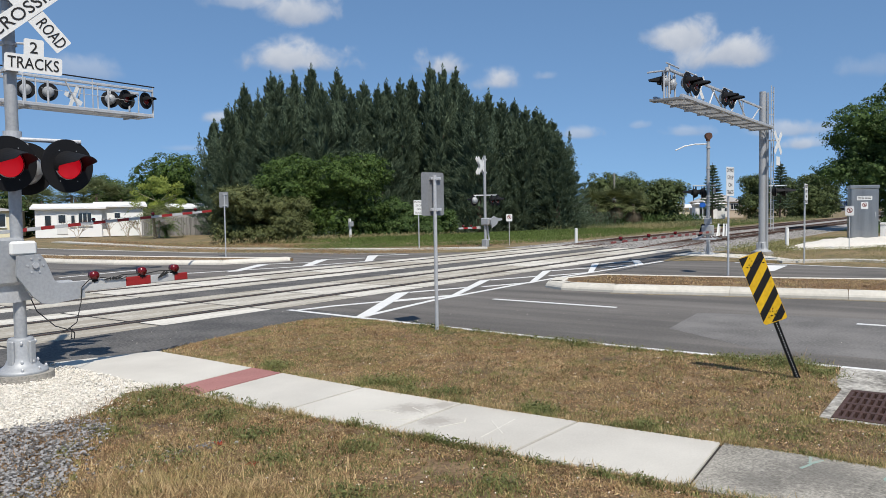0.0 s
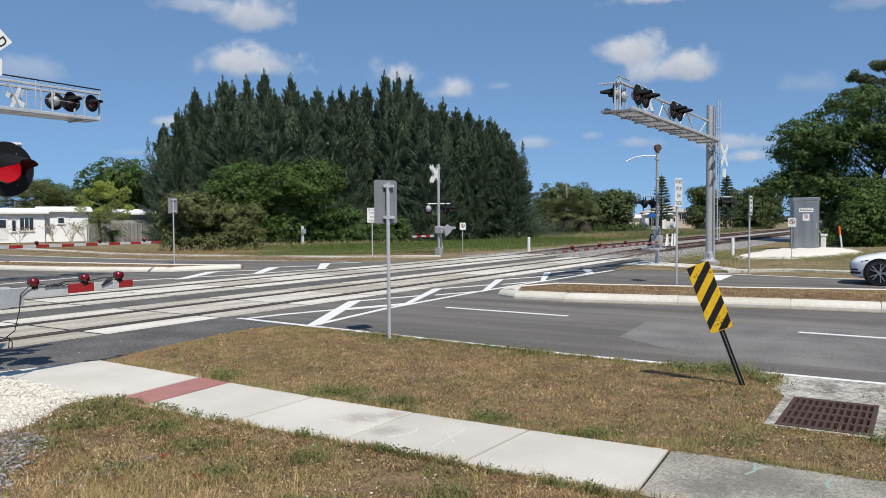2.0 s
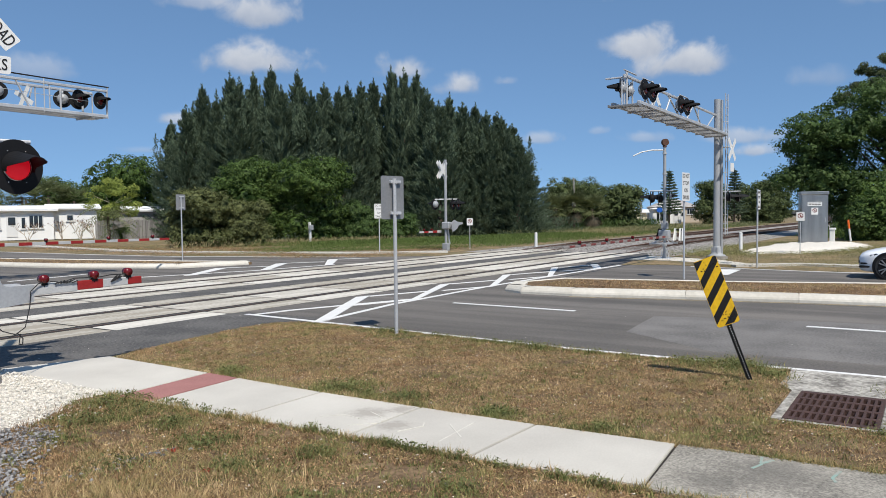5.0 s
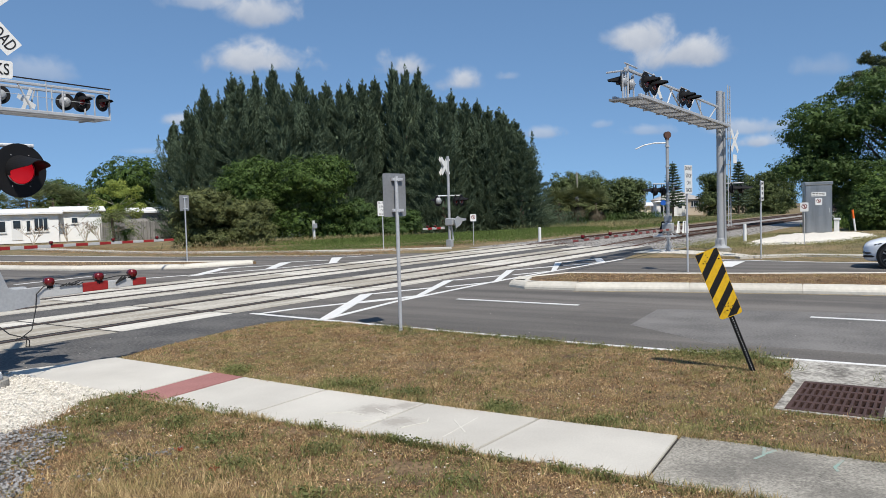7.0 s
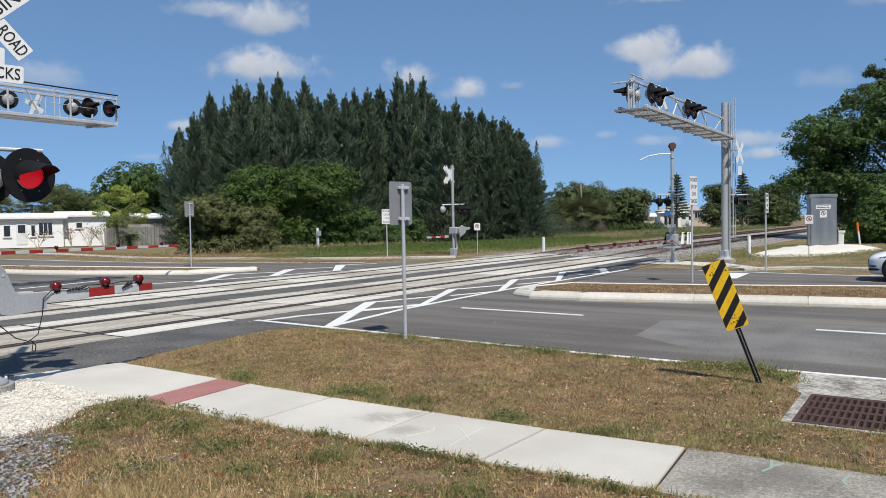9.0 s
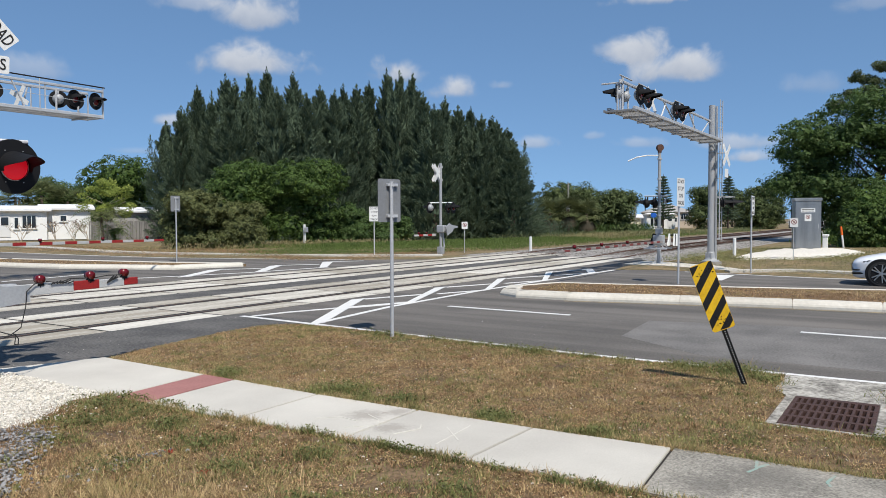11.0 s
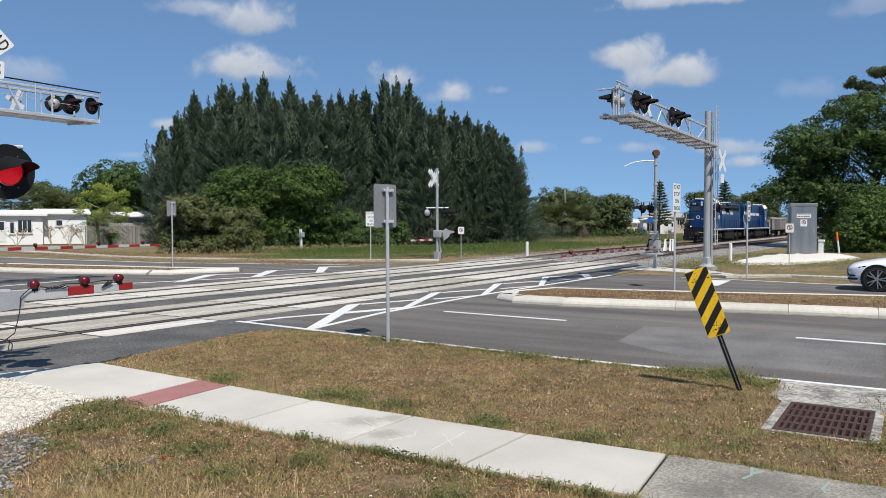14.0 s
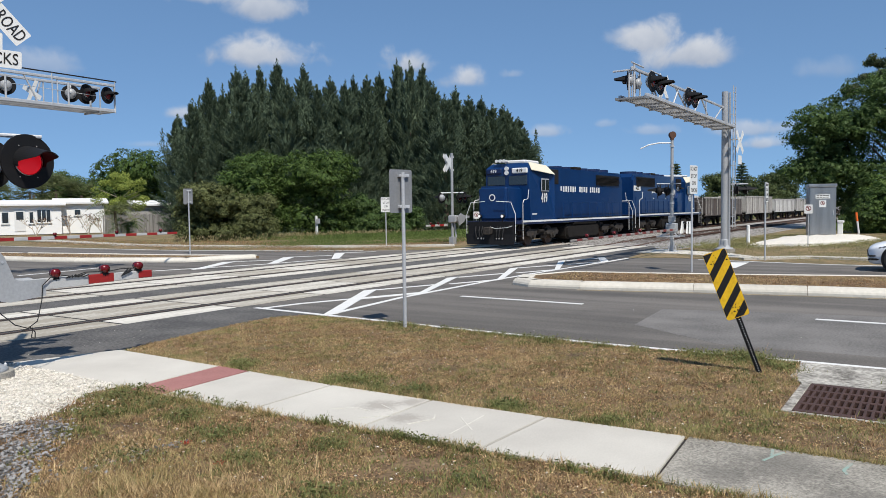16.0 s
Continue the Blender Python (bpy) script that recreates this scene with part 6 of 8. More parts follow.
house("house", pose(118, 39.9, 0.0, 0, 0, -66), 1.9, 3, 1.6, "stucco", "roofgrey", "small pale garden shed beyond the tracks", ())
blue = tagged(empty("road_sign", pose(104.0, 31.6, 0.0)), "blue rounded sign on a pole", "sign")
bm = bmesh.new()
tube(bm, (0, 0, -0.1), (0, 0, 2.2), 0.05)
part("post", bm, M["steel"], blue)
bm = bmesh.new()
plate(bm, round_rect(0.8, 0.66, 0.3), -0.08, -0.05)
put(part("sign_face", bm, M["signblue"], blue), pose(0, 0, 2.3, 0, 0, -60))
for x, y, h in ((84.5, 35.9, 6.1), (96, 31.6, 4.6), (26.5, 78, 7.5)):
    pl = tagged(empty("utility_pole", pose(x, y, 0)), "pale concrete utility pole with a small transformer", "pole")
    bm = bmesh.new()
    tube(bm, (0, 0, -0.3), (0, 0, h), 0.14, 0.10, 8)
    part("pole", bm, M["concrete_old"], pl)
    bm = bmesh.new()
    box(bm, -0.12, 0.12, -0.2, 0.2, h * 0.45, h * 0.45 + 0.5, 0.04)
    part("transformer", bm, M["alu"], pl)


# ------------------------------------------------------------ palms and layered pines
def palm(name, m, h, frond, n, seed, label, material="leaf", leaf=0.5):
    rng = np.random.default_rng(seed)
    top = tagged(empty(name, m), label, "palm")
    bm = bmesh.new()
    for k in range(6):
        tube(bm, (0.05 * math.sin(k), 0, h * k / 6 - 0.1), (0.05 * math.sin(k + 1), 0, h * (k + 1) / 6), 0.16 - 0.01 * k, 0.15 - 0.01 * k, 8)
    part("trunk", bm, M["bark"], top)
    C, U, V = [], [], []
    for i in range(n):
        a = rng.uniform(0, 6.28)
        lift = rng.uniform(-0.3, 1.2)
        d = np.array([math.cos(a), math.sin(a), 0])
        side = np.array([-math.sin(a), math.cos(a), 0])
        for s in np.linspace(0.08, 1, 16):
            q = np.array([0, 0, h]) + d * frond * s * math.cos(lift * 0.7) + np.array([0, 0, frond * (s * lift * 0.8 - 0.75 * s * s)])
            t = d + np.array([0, 0, lift * 0.8 - 1.5 * s])
            for w in (-1, 1):
                L = leaf * (1 - 0.5 * s)
                v = unit(side * w * 0.9 + t * 0.35 + np.array([0, 0, -0.25]) + rng.normal(size=3) * 0.1)
                C.append(q + v * L / 2), U.append(v * L / 2), V.append(unit(t) * 0.042)
    ob = leaves_mesh("fronds", np.array(C), np.array(U), np.array(V), M[material], top)
    return top


palm("palm_tree", pose(39.3, 59.3, 0.0), 2.1, 3.0, 26, 40, "small bushy palm in front of the fence", "leaf_grey", 0.75)
palm("palm_tree", pose(41.6, 61.0, 0.0), 0.9, 2.0, 22, 39, "small bushy palm in front of the fence", "leaf_bright", 0.6)
# a light, open lime-green tree with bare limbs showing
rng = np.random.default_rng(21)
lime = tagged(empty("tree", pose(40.8, 60.85, -0.05)), "thin open lime-green tree with pale limbs", "tree")
trunk_mesh("trunk", 3.6, 0.07, lime, 16, 21, 0.45, 0.25, M["tan"])
spots = []
for k in range(36):
    a, q, zz = rng.uniform(0, 6.28), rng.uniform(0.3, 2.6), rng.uniform(2.3, 5.4)
    q *= 1 - 0.45 * abs(zz - 3.6) / 1.8
    spots.append(((math.cos(a) * q, math.sin(a) * q, zz), (0.5, 0.5, 0.28)))
leaves_mesh("crown", *leaf_cloud(rng, spots, 6500, 0.09, 0.5), M["leaf_lime"], lime)
def fan_palm(name, m, h, frond, n, seed, label, material, skirt=4):
    """A palm with round fan leaves on stalks above a shaggy skirt of dead ones."""
    rng = np.random.default_rng(seed)
    top = tagged(empty(name, m), label, "palm")
    bm = bmesh.new()
    tube(bm, (0, 0, -0.2), (0.06, 0, h * 0.5), 0.17, 0.15, 8)
    tube(bm, (0.06, 0, h * 0.5), (0, 0, h), 0.15, 0.14, 8)
    part("trunk", bm, M["bark"], top)
    for dead in (False, True):
        C, U, V = [], [], []
        for i in range(n if not dead else n // skirt):
            a = rng.uniform(0, 6.28)
            lift = rng.uniform(-0.35, 1.3) if not dead else rng.uniform(-1.45, -0.9)
            d = np.array([math.cos(a) * math.cos(lift), math.sin(a) * math.cos(lift), math.sin(lift)])
            side = np.array([-math.sin(a), math.cos(a), 0])
            up = np.cross(d, side)
            hub = np.array([0, 0, h]) + d * frond * rng.uniform(0.35, 0.55)
            r = frond * rng.uniform(0.40, 0.55) * (0.8 if dead else 1)
            for k in range(15):
                b = radians(-105 + 210 * k / 14) * (0.5 if dead else 1)
                w = unit(d * math.cos(b) + side * math.sin(b) + up * rng.uniform(-0.12, 0.12) + np.array([0, 0, -0.25]))
                C.append(hub + w * r * 0.5), U.append(w * r * 0.5), V.append(unit(np.cross(w, up)) * 0.045)
        leaves_mesh("dead_fronds" if dead else "fronds", np.array(C), np.array(U), np.array(V), M["dead_frond" if dead else material], top)
    return top


def layered_pine(m, h, seed):
    rng = np.random.default_rng(seed)
    top = tagged(empty("layered_pine", m), "tall pine with flat tiers of dark branches", "tree")
    bm = bmesh.new()
    tube(bm, (0, 0, -0.2), (0, 0, h), 0.2, 0.03, 8)
    part("trunk", bm, M["bark"], top)
    C, U, V = [], [], []
    for k in range(16):
        z = h * (0.18 + 0.8 * k / 16)
        r = 0.2 * h * (1 - (k / 16) ** 1.3) + 0.2
        for b in range(17):
            a = rng.uniform(0, 6.28)
            d = np.array([math.cos(a), math.sin(a), 0.12])
            for s in np.linspace(0.15, 1, 10):
                C.append(np.array([0, 0, z]) + d * r * s + rng.normal(size=3) * 0.06)
                U.append(unit(d + rng.normal(size=3) * 0.3) * 0.32), V.append(unit(rng.normal(size=3)) * 0.12)
    leaves_mesh("crown", np.array(C), np.array(U), np.array(V), M["pine"], top)


for k, (x, y, h) in enumerate(((43.6, 80, 3.9), (46.0, 80, 4.5), (48.3, 79, 3.9), (37.5, 84, 4.0), (41, 82, 3.7), (44.8, 83, 4.4))):
    fan_palm("palm_tree", pose(x, y, 0), h, 2.6, 44, 41 + k, "fan palm with drooping green leaves behind the houses", "leaf_grey")
for k, (x, y, h) in enumerate(((80.0, 36.2, 2.5), (81.0, 34.4, 2.9), (82.0, 32.6, 2.4))):
    fan_palm("palm_tree", pose(x, y, 0), h, 2.4, 70, 51 + k, "squat fan palm with a grey skirt of dead leaves", "leaf_grey", 1)
layered_pine(pose(132.5, 38.6, 0), 9.6, 61)
layered_pine(pose(135.5, 28.4, 0), 9.4, 62)
# scrub beside the track and brush on the far verge
rs = np.random.default_rng(12)


def scrub(name, pts, h, n, size, material, label):
    """Low ragged growth: blades and leaves heaped along places pts."""
    k = rs.integers(0, len(pts), n)
    base = np.array(pts)[k] + rs.normal(size=(n, 2)) * 0.9
    z = h * rs.uniform(0, 1, n) ** 1.6
    c = np.stack([base[:, 0], base[:, 1], z], 1)
    u = unit(rs.normal(size=(n, 3)) * (0.5 if h > 0.1 else 1.6) + np.array([0, 0, 1.0])) * size
    v = unit(np.cross(u, rs.normal(size=(n, 3)))) * size * 0.22
    return tagged(leaves_mesh(name, c, u, v, material), label, "scrub", kind="stuff")


line = lambda a, b, n: [(a[0] + (b[0] - a[0]) * i / (n - 1), a[1] + (b[1] - a[1]) * i / (n - 1)) for i in range(n)]
scrub("tall_grass", line((40, 22.5), (110, 23.5), 60) + line((44, 26), (100, 28), 60) + line((46, 30), (75, 27), 30), 0.20, 26000, 0.075, M["lush"], "tall green grass beyond the tracks")
scrub("tall_grass", line((70, 24), (125, 22.5), 50) + line((60, 31), (80, 31), 20) + line((76, 29), (100, 27), 30), 0.5, 12000, 0.11, M["leaf_grey"], "dull green scrub along the railway")
scrub("verge_weeds", [(rs.uniform(28, 52), rs.uniform(-3, 8.5)) for k in range(70)] + [(rs.uniform(26, 34), rs.uniform(24, 46)) for k in range(40)], 0.05, 16000, 0.03, M["green"], "patches of short green grass")
scrub("verge_grass", line((34, 9.0), (44, 8.7), 40) + line((33, 8.2), (36.3, 7.4), 20) + line((36, 4.2), (44, 2.6), 30) + line((44, 8.3), (50, 7.3), 20), 0.07, 9000, 0.04, M["green"], "ragged green grass round the white rock")
scrub("dry_brush", line((66, 26.2), (95, 27), 60) + line((64, 24.2), (110, 24), 60) + line((64, 28), (100, 30), 60), 0.4, 10000, 0.10, M["straw"], "dry yellow stalks in the tall grass")
scrub("dry_brush", line((31, 40), (44, 34), 40) + line((36, 38), (47, 33.5), 30), 0.4, 3000, 0.10, M["straw"], "dry brown brush below the bushes")
scrub("tall_grass", line((36, 37), (64, 25.5), 60) + line((38, 34.5), (62, 24.5), 60) + line((42, 34), (66, 28.5), 50), 0.24, 30000, 0.075, M["lush"], "fresh green grass below the trees")
scrub("tall_grass", line((38, 33.5), (52, 29), 40) + line((44, 30), (60, 27), 40), 0.20, 20000, 0.07, M["lush"], "green grass on the far verge")
scrub("verge_grass", line((31, 32), (46, 23.6), 50) + line((34, 33), (48, 24.5), 50) + line((29, 30), (38, 23.2), 40), 0.09, 22000, 0.045, M["lush"], "short green grass behind the far kerb")
scrub("undergrowth", line((44, 47), (70, 33), 60) + line((46, 50), (72, 31), 60), 1.6, 22000, 0.13, M["pine"], "dark undergrowth below the pines")
scrub("undergrowth", line((57, 3.5), (62, 1.0), 20) + line((60, 5.5), (75, 6.0), 30) + line((90, 7.5), (120, 9), 50), 0.6, 10000, 0.15, M["leaf_bright"], "leafy undergrowth below the trees")
scrub("undergrowth", line((80, 40), (92, 29), 50), 1.2, 8000, 0.2, M["leaf_dark"], "dark undergrowth by the far trees")
scrub("verge_grass", line((26, 24), (31, 33), 40) + line((26, 30), (28, 50), 40) + line((30, 30), (34, 44), 40) + line((27, 23), (40, 24), 40) + line((28, 34), (33, 60), 60), 0.035, 26000, 0.035, M["tawny"], "short dry grass on the far verge")
scrub("verge_grass", line((28, 4), (52, 2), 60) + line((30, 6), (46, 8.5), 60) + line((27, 3), (50, -4), 60), 0.03, 16000, 0.03, M["straw"], "short dry grass round the signals")
for k, (x, y, sz) in enumerate(((37.6, 68.9, 1.0), (40.6, 68.4, 1.15), (41.8, 67.4, 1.25), (42.9, 66.9, 1.0))):
    tw = tagged(empty("bare_shrub", pose(x, y, 0.0)), "leafless branching shrub against the white wall", "shrub")
    rng = random.Random(70 + k)
    bm = bmesh.new()
    tips = []
    for i in range(4):
        a = rng.uniform(-1, 1)
        p0 = Vector((a * 0.45 * sz, rng.uniform(-0.2, 0.2), 0.55 * sz))
        tube(bm, (0, 0, -0.1), p0, 0.032, 0.025, 6)
        for j in range(3):
            p1 = p0 + Vector((rng.uniform(-0.5, 0.5) + a * 0.3, rng.uniform(-0.3, 0.3), rng.uniform(0.35, 0.7))) * sz
            tube(bm, p0, p1, 0.025, 0.018, 6)
            for m in range(2):
                p2 = p1 + Vector((rng.uniform(-0.3, 0.3), rng.uniform(-0.2, 0.2), rng.uniform(0.15, 0.4))) * sz
                tube(bm, p1, p2, 0.018, 0.012, 5)
                tips.append(p2)
    part("stem", bm, M["tan"], tw)
    r2 = np.random.default_rng(70 + k)
    c = np.repeat(np.array([tuple(q) for q in tips]), 5, 0) + r2.normal(size=(len(tips) * 5, 3)) * 0.06
    u = unit(r2.normal(size=c.shape)) * 0.06
    tagged(leaves_mesh("leaf_tips", c, u, unit(np.cross(u, r2.normal(size=c.shape))) * 0.03, M["leaf_red"], tw), kind="stuff")
# pale footpaths across the far lawns
for k, line_pts in enumerate((((31.2, 59.9), (29.2, 48.9), (27.6, 40.4), (27.7, 35.5), (30.2, 25.3), (33.2, 21.1)), ((27.8, 5.9), (29.3, 3.9), (29.0, 2.1), (28.6, -6)))):
    slab("pavement_%d" % (k + 2), strip(list(line_pts), 1.15 if k == 0 else 0.7), -0.1, 0.012, M["concrete"], "narrow pale concrete footpath across dry grass", "pavement")

# ------------------------------------------------------------ parked car in the far lane
car = tagged(empty("car", pose(24.1, 1.68, 0, 0, 0, -90)), "pale silver sedan waiting at the stop line", "car")
# local x runs from the nose to the tail, y across


# stations along the body: x, half-width, sill height, shoulder height, height on the centre line
BODY = [(0.0, 0.50, 0.30, 0.52, 0.60), (0.05, 0.66, 0.23, 0.58, 0.67), (0.16, 0.77, 0.20, 0.64, 0.735), (0.36, 0.84, 0.19, 0.69, 0.79), (0.72, 0.885, 0.19, 0.745, 0.86),
        (1.1, 0.90, 0.19, 0.785, 0.915), (1.5, 0.90, 0.18, 0.82, 0.95), (2.2, 0.905, 0.18, 0.86, 0.95), (3.0, 0.905, 0.18, 0.89, 0.95), (3.7, 0.90, 0.19, 0.92, 0.98),
        (4.3, 0.87, 0.21, 0.93, 1.0), (4.65, 0.80, 0.26, 0.90, 0.97), (4.8, 0.68, 0.34, 0.80, 0.86)]
bm = bmesh.new()
rings = []
for x, w, z0, zs, zt in BODY:
    half = [(0.0, z0), (w * 0.86, z0), (w * 0.97, z0 + 0.06), (w, z0 + 0.22), (w * 0.985, zs - 0.14), (w, zs - 0.05), (w * 0.965, zs), (w * 0.86, zs + (zt - zs) * 0.45), (w * 0.5, zs + (zt - zs) * 0.88), (0.0, zt)]
    rings.append([bm.verts.new((x, y, z)) for y, z in half] + [bm.verts.new((x, -y, z)) for y, z in half[-2:0:-1]])
for a, b in zip(rings, rings[1:]):
    for k in range(len(a)):
        m = (k + 1) % len(a)
        bm.faces.new((a[k], a[m], b[m], b[k]))
bm.faces.new(rings[0]), bm.faces.new(rings[-1][::-1])
bmesh.ops.recalc_face_normals(bm, faces=bm.faces[:])
part("body", bm, M["carpaint"], car, "", True)
bm = bmesh.new()
plate(bm, [(1.40, 0.88), (2.15, 1.34), (3.0, 1.44), (3.7, 1.36), (4.3, 0.95)], -0.68, 0.68)
part("cabin", bm, M["glass"], car, "dark tinted cabin glass")
bm = bmesh.new()
plate(bm, [(2.1, 1.36), (2.2, 1.41), (3.0, 1.46), (3.7, 1.39), (3.6, 1.35)], -0.62, 0.62)
part("roof", bm, M["carpaint"], car)
for s in (-1, 1):
    bm = bmesh.new()
    ball(bm, (0.33, 0.735 * s, 0.625), (0.23, 0.09, 0.06), 16, 10, Matrix.Rotation(radians(-14), 4, "Y") @ Matrix.Rotation(radians(20 * s), 4, "Z"))
    part("headlight", bm, M["glass"], car, "dark clear headlight", True)
    bm = bmesh.new()
    box(bm, 0.02, 0.34, min(0.60 * s, 0.80 * s), max(0.60 * s, 0.80 * s), 0.30, 0.36, 0.02)
    box(bm, 0.04, 0.34, min(0.58 * s, 0.79 * s), max(0.58 * s, 0.79 * s), 0.40, 0.44, 0.015)
    part("lower_grille", bm, M["dull_black"], car)
    bm = bmesh.new()
    box(bm, 0.44, 0.60, min(0.80 * s, 0.872 * s), max(0.80 * s, 0.872 * s), 0.52, 0.57, 0.02)
    part("side_marker", bm, M["dull_black"], car)
    for x in (0.72, 3.72):
        # the body is not cut out: a black drum paints the shaded wheel well
        bm = bmesh.new()
        tube(bm, (x, 0.5 * s, 0.345), (x, 0.906 * s, 0.345), 0.385, n=32)
        part("wheel_arch", bm, M["dull_black"], car)
bm = bmesh.new()
box(bm, -0.02, 0.08, -0.40, 0.40, 0.38, 0.60, 0.03)
part("grille", bm, M["dull_black"], car)
for x in (0.72, 3.72):
    for s in (-1, 1):
        w = empty("wheel", pose(x, 0.81 * s, 0.335))
        w.parent = car
        bm = bmesh.new()
        tube(bm, (0, -0.11, 0), (0, 0.11, 0), 0.335, n=32)
        bmesh.ops.bevel(bm, geom=[e for e in bm.edges if abs(e.verts[0].co.y - e.verts[1].co.y) < 1e-4], offset=0.02, segments=2, affect="EDGES")
        part("tyre", bm, M["rubber"], w)
        bm = bmesh.new()
        for k in range(5):
            for d in (-0.09, 0.09):
                a = 2 * math.pi * k / 5 + d
                b = 2 * math.pi * k / 5 + d * 2.2
                tube(bm, (0.05 * math.cos(a), 0.115 * s, 0.05 * math.sin(a)), (0.245 * math.cos(b), 0.112 * s, 0.245 * math.sin(b)), 0.017, n=6)
        bmesh.ops.create_cone(bm, cap_ends=False, segments=28, radius1=0.258, radius2=0.25, depth=0.02, matrix=Matrix.Translation((0, 0.112 * s, 0)) @ Matrix.Rotation(radians(90), 4, "X"))
        tube(bm, (0, 0.10 * s, 0), (0, 0.125 * s, 0), 0.05, n=12)
        part("rim", bm, M["bright"], w, "bright five-spoke alloy rim")
        bm = bmesh.new()
        tube(bm, (0, 0.109 * s, 0), (0, 0.1115 * s, 0), 0.25, n=24)
        part("brake_disc", bm, M["dull_black"], w)

# ------------------------------------------------------------ grass
def field(p, seed):
    """A smooth wavy value over places p, between about 0 and 1."""
    r = np.random.default_rng(seed)
    v = 0
    for f in (0.5, 0.9, 1.7, 3.1, 5.5):
        a, b = r.uniform(0, 6.28, 2)
        d = np.array([math.cos(a), math.sin(a)])
        e = np.array([-d[1], d[0]])
        v = v + np.sin(p @ d * f * 2 + b) * np.cos(p @ e * f * 2.3 + a) / f ** 0.4
    return 0.5 + v / 6


def blades(name, p, h, lean, width, material, label, seed):
    rng = np.random.default_rng(seed)
    n = len(p)
    hh = h * rng.uniform(0.4, 1.3, n) * np.clip(-0.1 + 2.2 * field(p * 7.5, seed), 0.3, 1.9)
    a = rng.uniform(0, 6.28, n)
    l = radians(90) * (1 - (1 - lean * 0.55) * rng.uniform(0.1, 1.0, n)) * rng.uniform(0.35, 1, n)
    tip = np.stack([p[:, 0] + np.cos(a) * hh * np.sin(l), p[:, 1] + np.sin(a) * hh * np.sin(l), 0.014 + hh * np.cos(l)], 1)
    b = rng.uniform(0, 6.28, n)
    s = np.stack([np.cos(b), np.sin(b), 0 * b], 1) * (width * rng.uniform(0.6, 1.3, n))[:, None]
    base = np.stack([p[:, 0], p[:, 1], 0 * a + 0.010], 1)
    vs = np.stack([base - s, base + s, tip], 1).reshape(-1, 3)
    return tagged(tri_mesh(name, vs, np.arange(3 * n).reshape(-1, 3), material), label, "grass", kind="stuff")


rg = np.random.default_rng(77)
A = [(6.0, 9.0), (6.56, 9.2), (7.22, 9.32), (8.5, 9.52), (9.2, 9.58), (9.65, 9.25), (9.76, 8.2), (9.44, 3.9), (9.42, 1.34), (8.7, 1.27), (8.3, 1.18), (7.08, 1.175), (7.08, 0.25), (8.33, 0.25), (8.5, 0.18), (9.4, 0.08), (9.4, -3.0), (6.0, -3.0), (5.90, 1.6), (5.855, 2.8), (5.84, 4.0), (5.84, 5.25), (5.915, 7.1)]
B = [(4.67, 7.1), (4.65, 6.45), (4.70, 5.23), (4.75, 4.0), (4.78, 2.87), (4.85, 1.57), (4.84, -1.0), (1.0, -1.0), (0.8, 5.6), (2.4, 5.2), (3.1, 6.0), (3.6, 6.6), (4.3, 7.0)]
pa, pb = scatter(rg, A, 480000), scatter(rg, B, 340000)
pa = pa[rg.uniform(0, 1, len(pa)) < np.clip(0.1 + 1.4 * field(pa * 1.8, 1), 0.2, 1)]
pb = pb[rg.uniform(0, 1, len(pb)) < np.clip(-0.1 + 1.6 * field(pb * 2.2, 2), 0.12, 1)]
gap = lambda q, seed, least=0.4: np.clip((field(q * 6.5, seed) - 0.33) * 6, least, 1)  # thin spots the size of a hand
pa = pa[rg.uniform(0, 1, len(pa)) < gap(pa, 31, 0.75)]
pb = pb[rg.uniform(0, 1, len(pb)) < gap(pb, 32, 0.28)]
edge = np.minimum(np.abs(pa[:, 0] - 5.88), np.minimum(np.abs(pa[:, 0] - 9.5), 0.7 + 0 * pa[:, 0]))
ga = rg.uniform(0, 1, len(pa)) < np.clip(0.12 + 0.62 * np.exp(-edge / 0.32) + 0.55 * (field(pa * 1.6, 5) - 0.5) + sum(0.4 * np.exp(-((pa[:, 0] - x) ** 2 + (pa[:, 1] - y) ** 2) / r ** 2) for x, y, r in ((6.4, 1.4, 0.6), (6.8, 0.8, 0.5), (9.0, 1.7, 0.5), (8.2, 1.5, 0.3), (6.2, 2.4, 0.4), (9.2, 4.6, 0.4), (9.4, 6.8, 0.4))), 0.05, 0.9)
gb = rg.uniform(0, 1, len(pb)) < np.clip(0.32 + 1.6 * (field(pb * 1.5, 6) - 0.5) + 0.6 * np.exp(-np.hypot(pb[:, 0] - 4.4, pb[:, 1] - 6.3) / 0.7), 0.06, 0.9)
dry_at, green_at = np.concatenate([pa[~ga], pb[~gb]]), np.concatenate([pa[ga], pb[gb]])
tone = rg.uniform(0, 1, len(dry_at)) < np.clip(0.45 + 1.3 * (field(dry_at * 2.1, 7) - 0.5), 0.12, 0.88)
blades("dry_grass", dry_at[~tone], 0.022, 1.0, 0.0052, M["dry"], "short dry tan grass", 80)
blades("brown_grass", dry_at[tone], 0.022, 1.0, 0.0052, M["tawny"], "short dead reddish-brown grass", 84)
# thinner grass on the rest of the lawn
C = [(-6.0, -6.0), (4.80, -6.0), (4.82, -1.0), (1.0, -1.0), (0.8, 5.6), (0.6, 8.2), (-6.0, 9.0)]
pc = np.concatenate([scatter(rg, C, 90000), scatter(rg, [(6.05, -8.0), (9.35, -8.0), (9.35, -3.0), (6.0, -3.0)], 26000)])
tone = field(pc * 1.7, 41) + rg.uniform(-0.25, 0.25, len(pc))
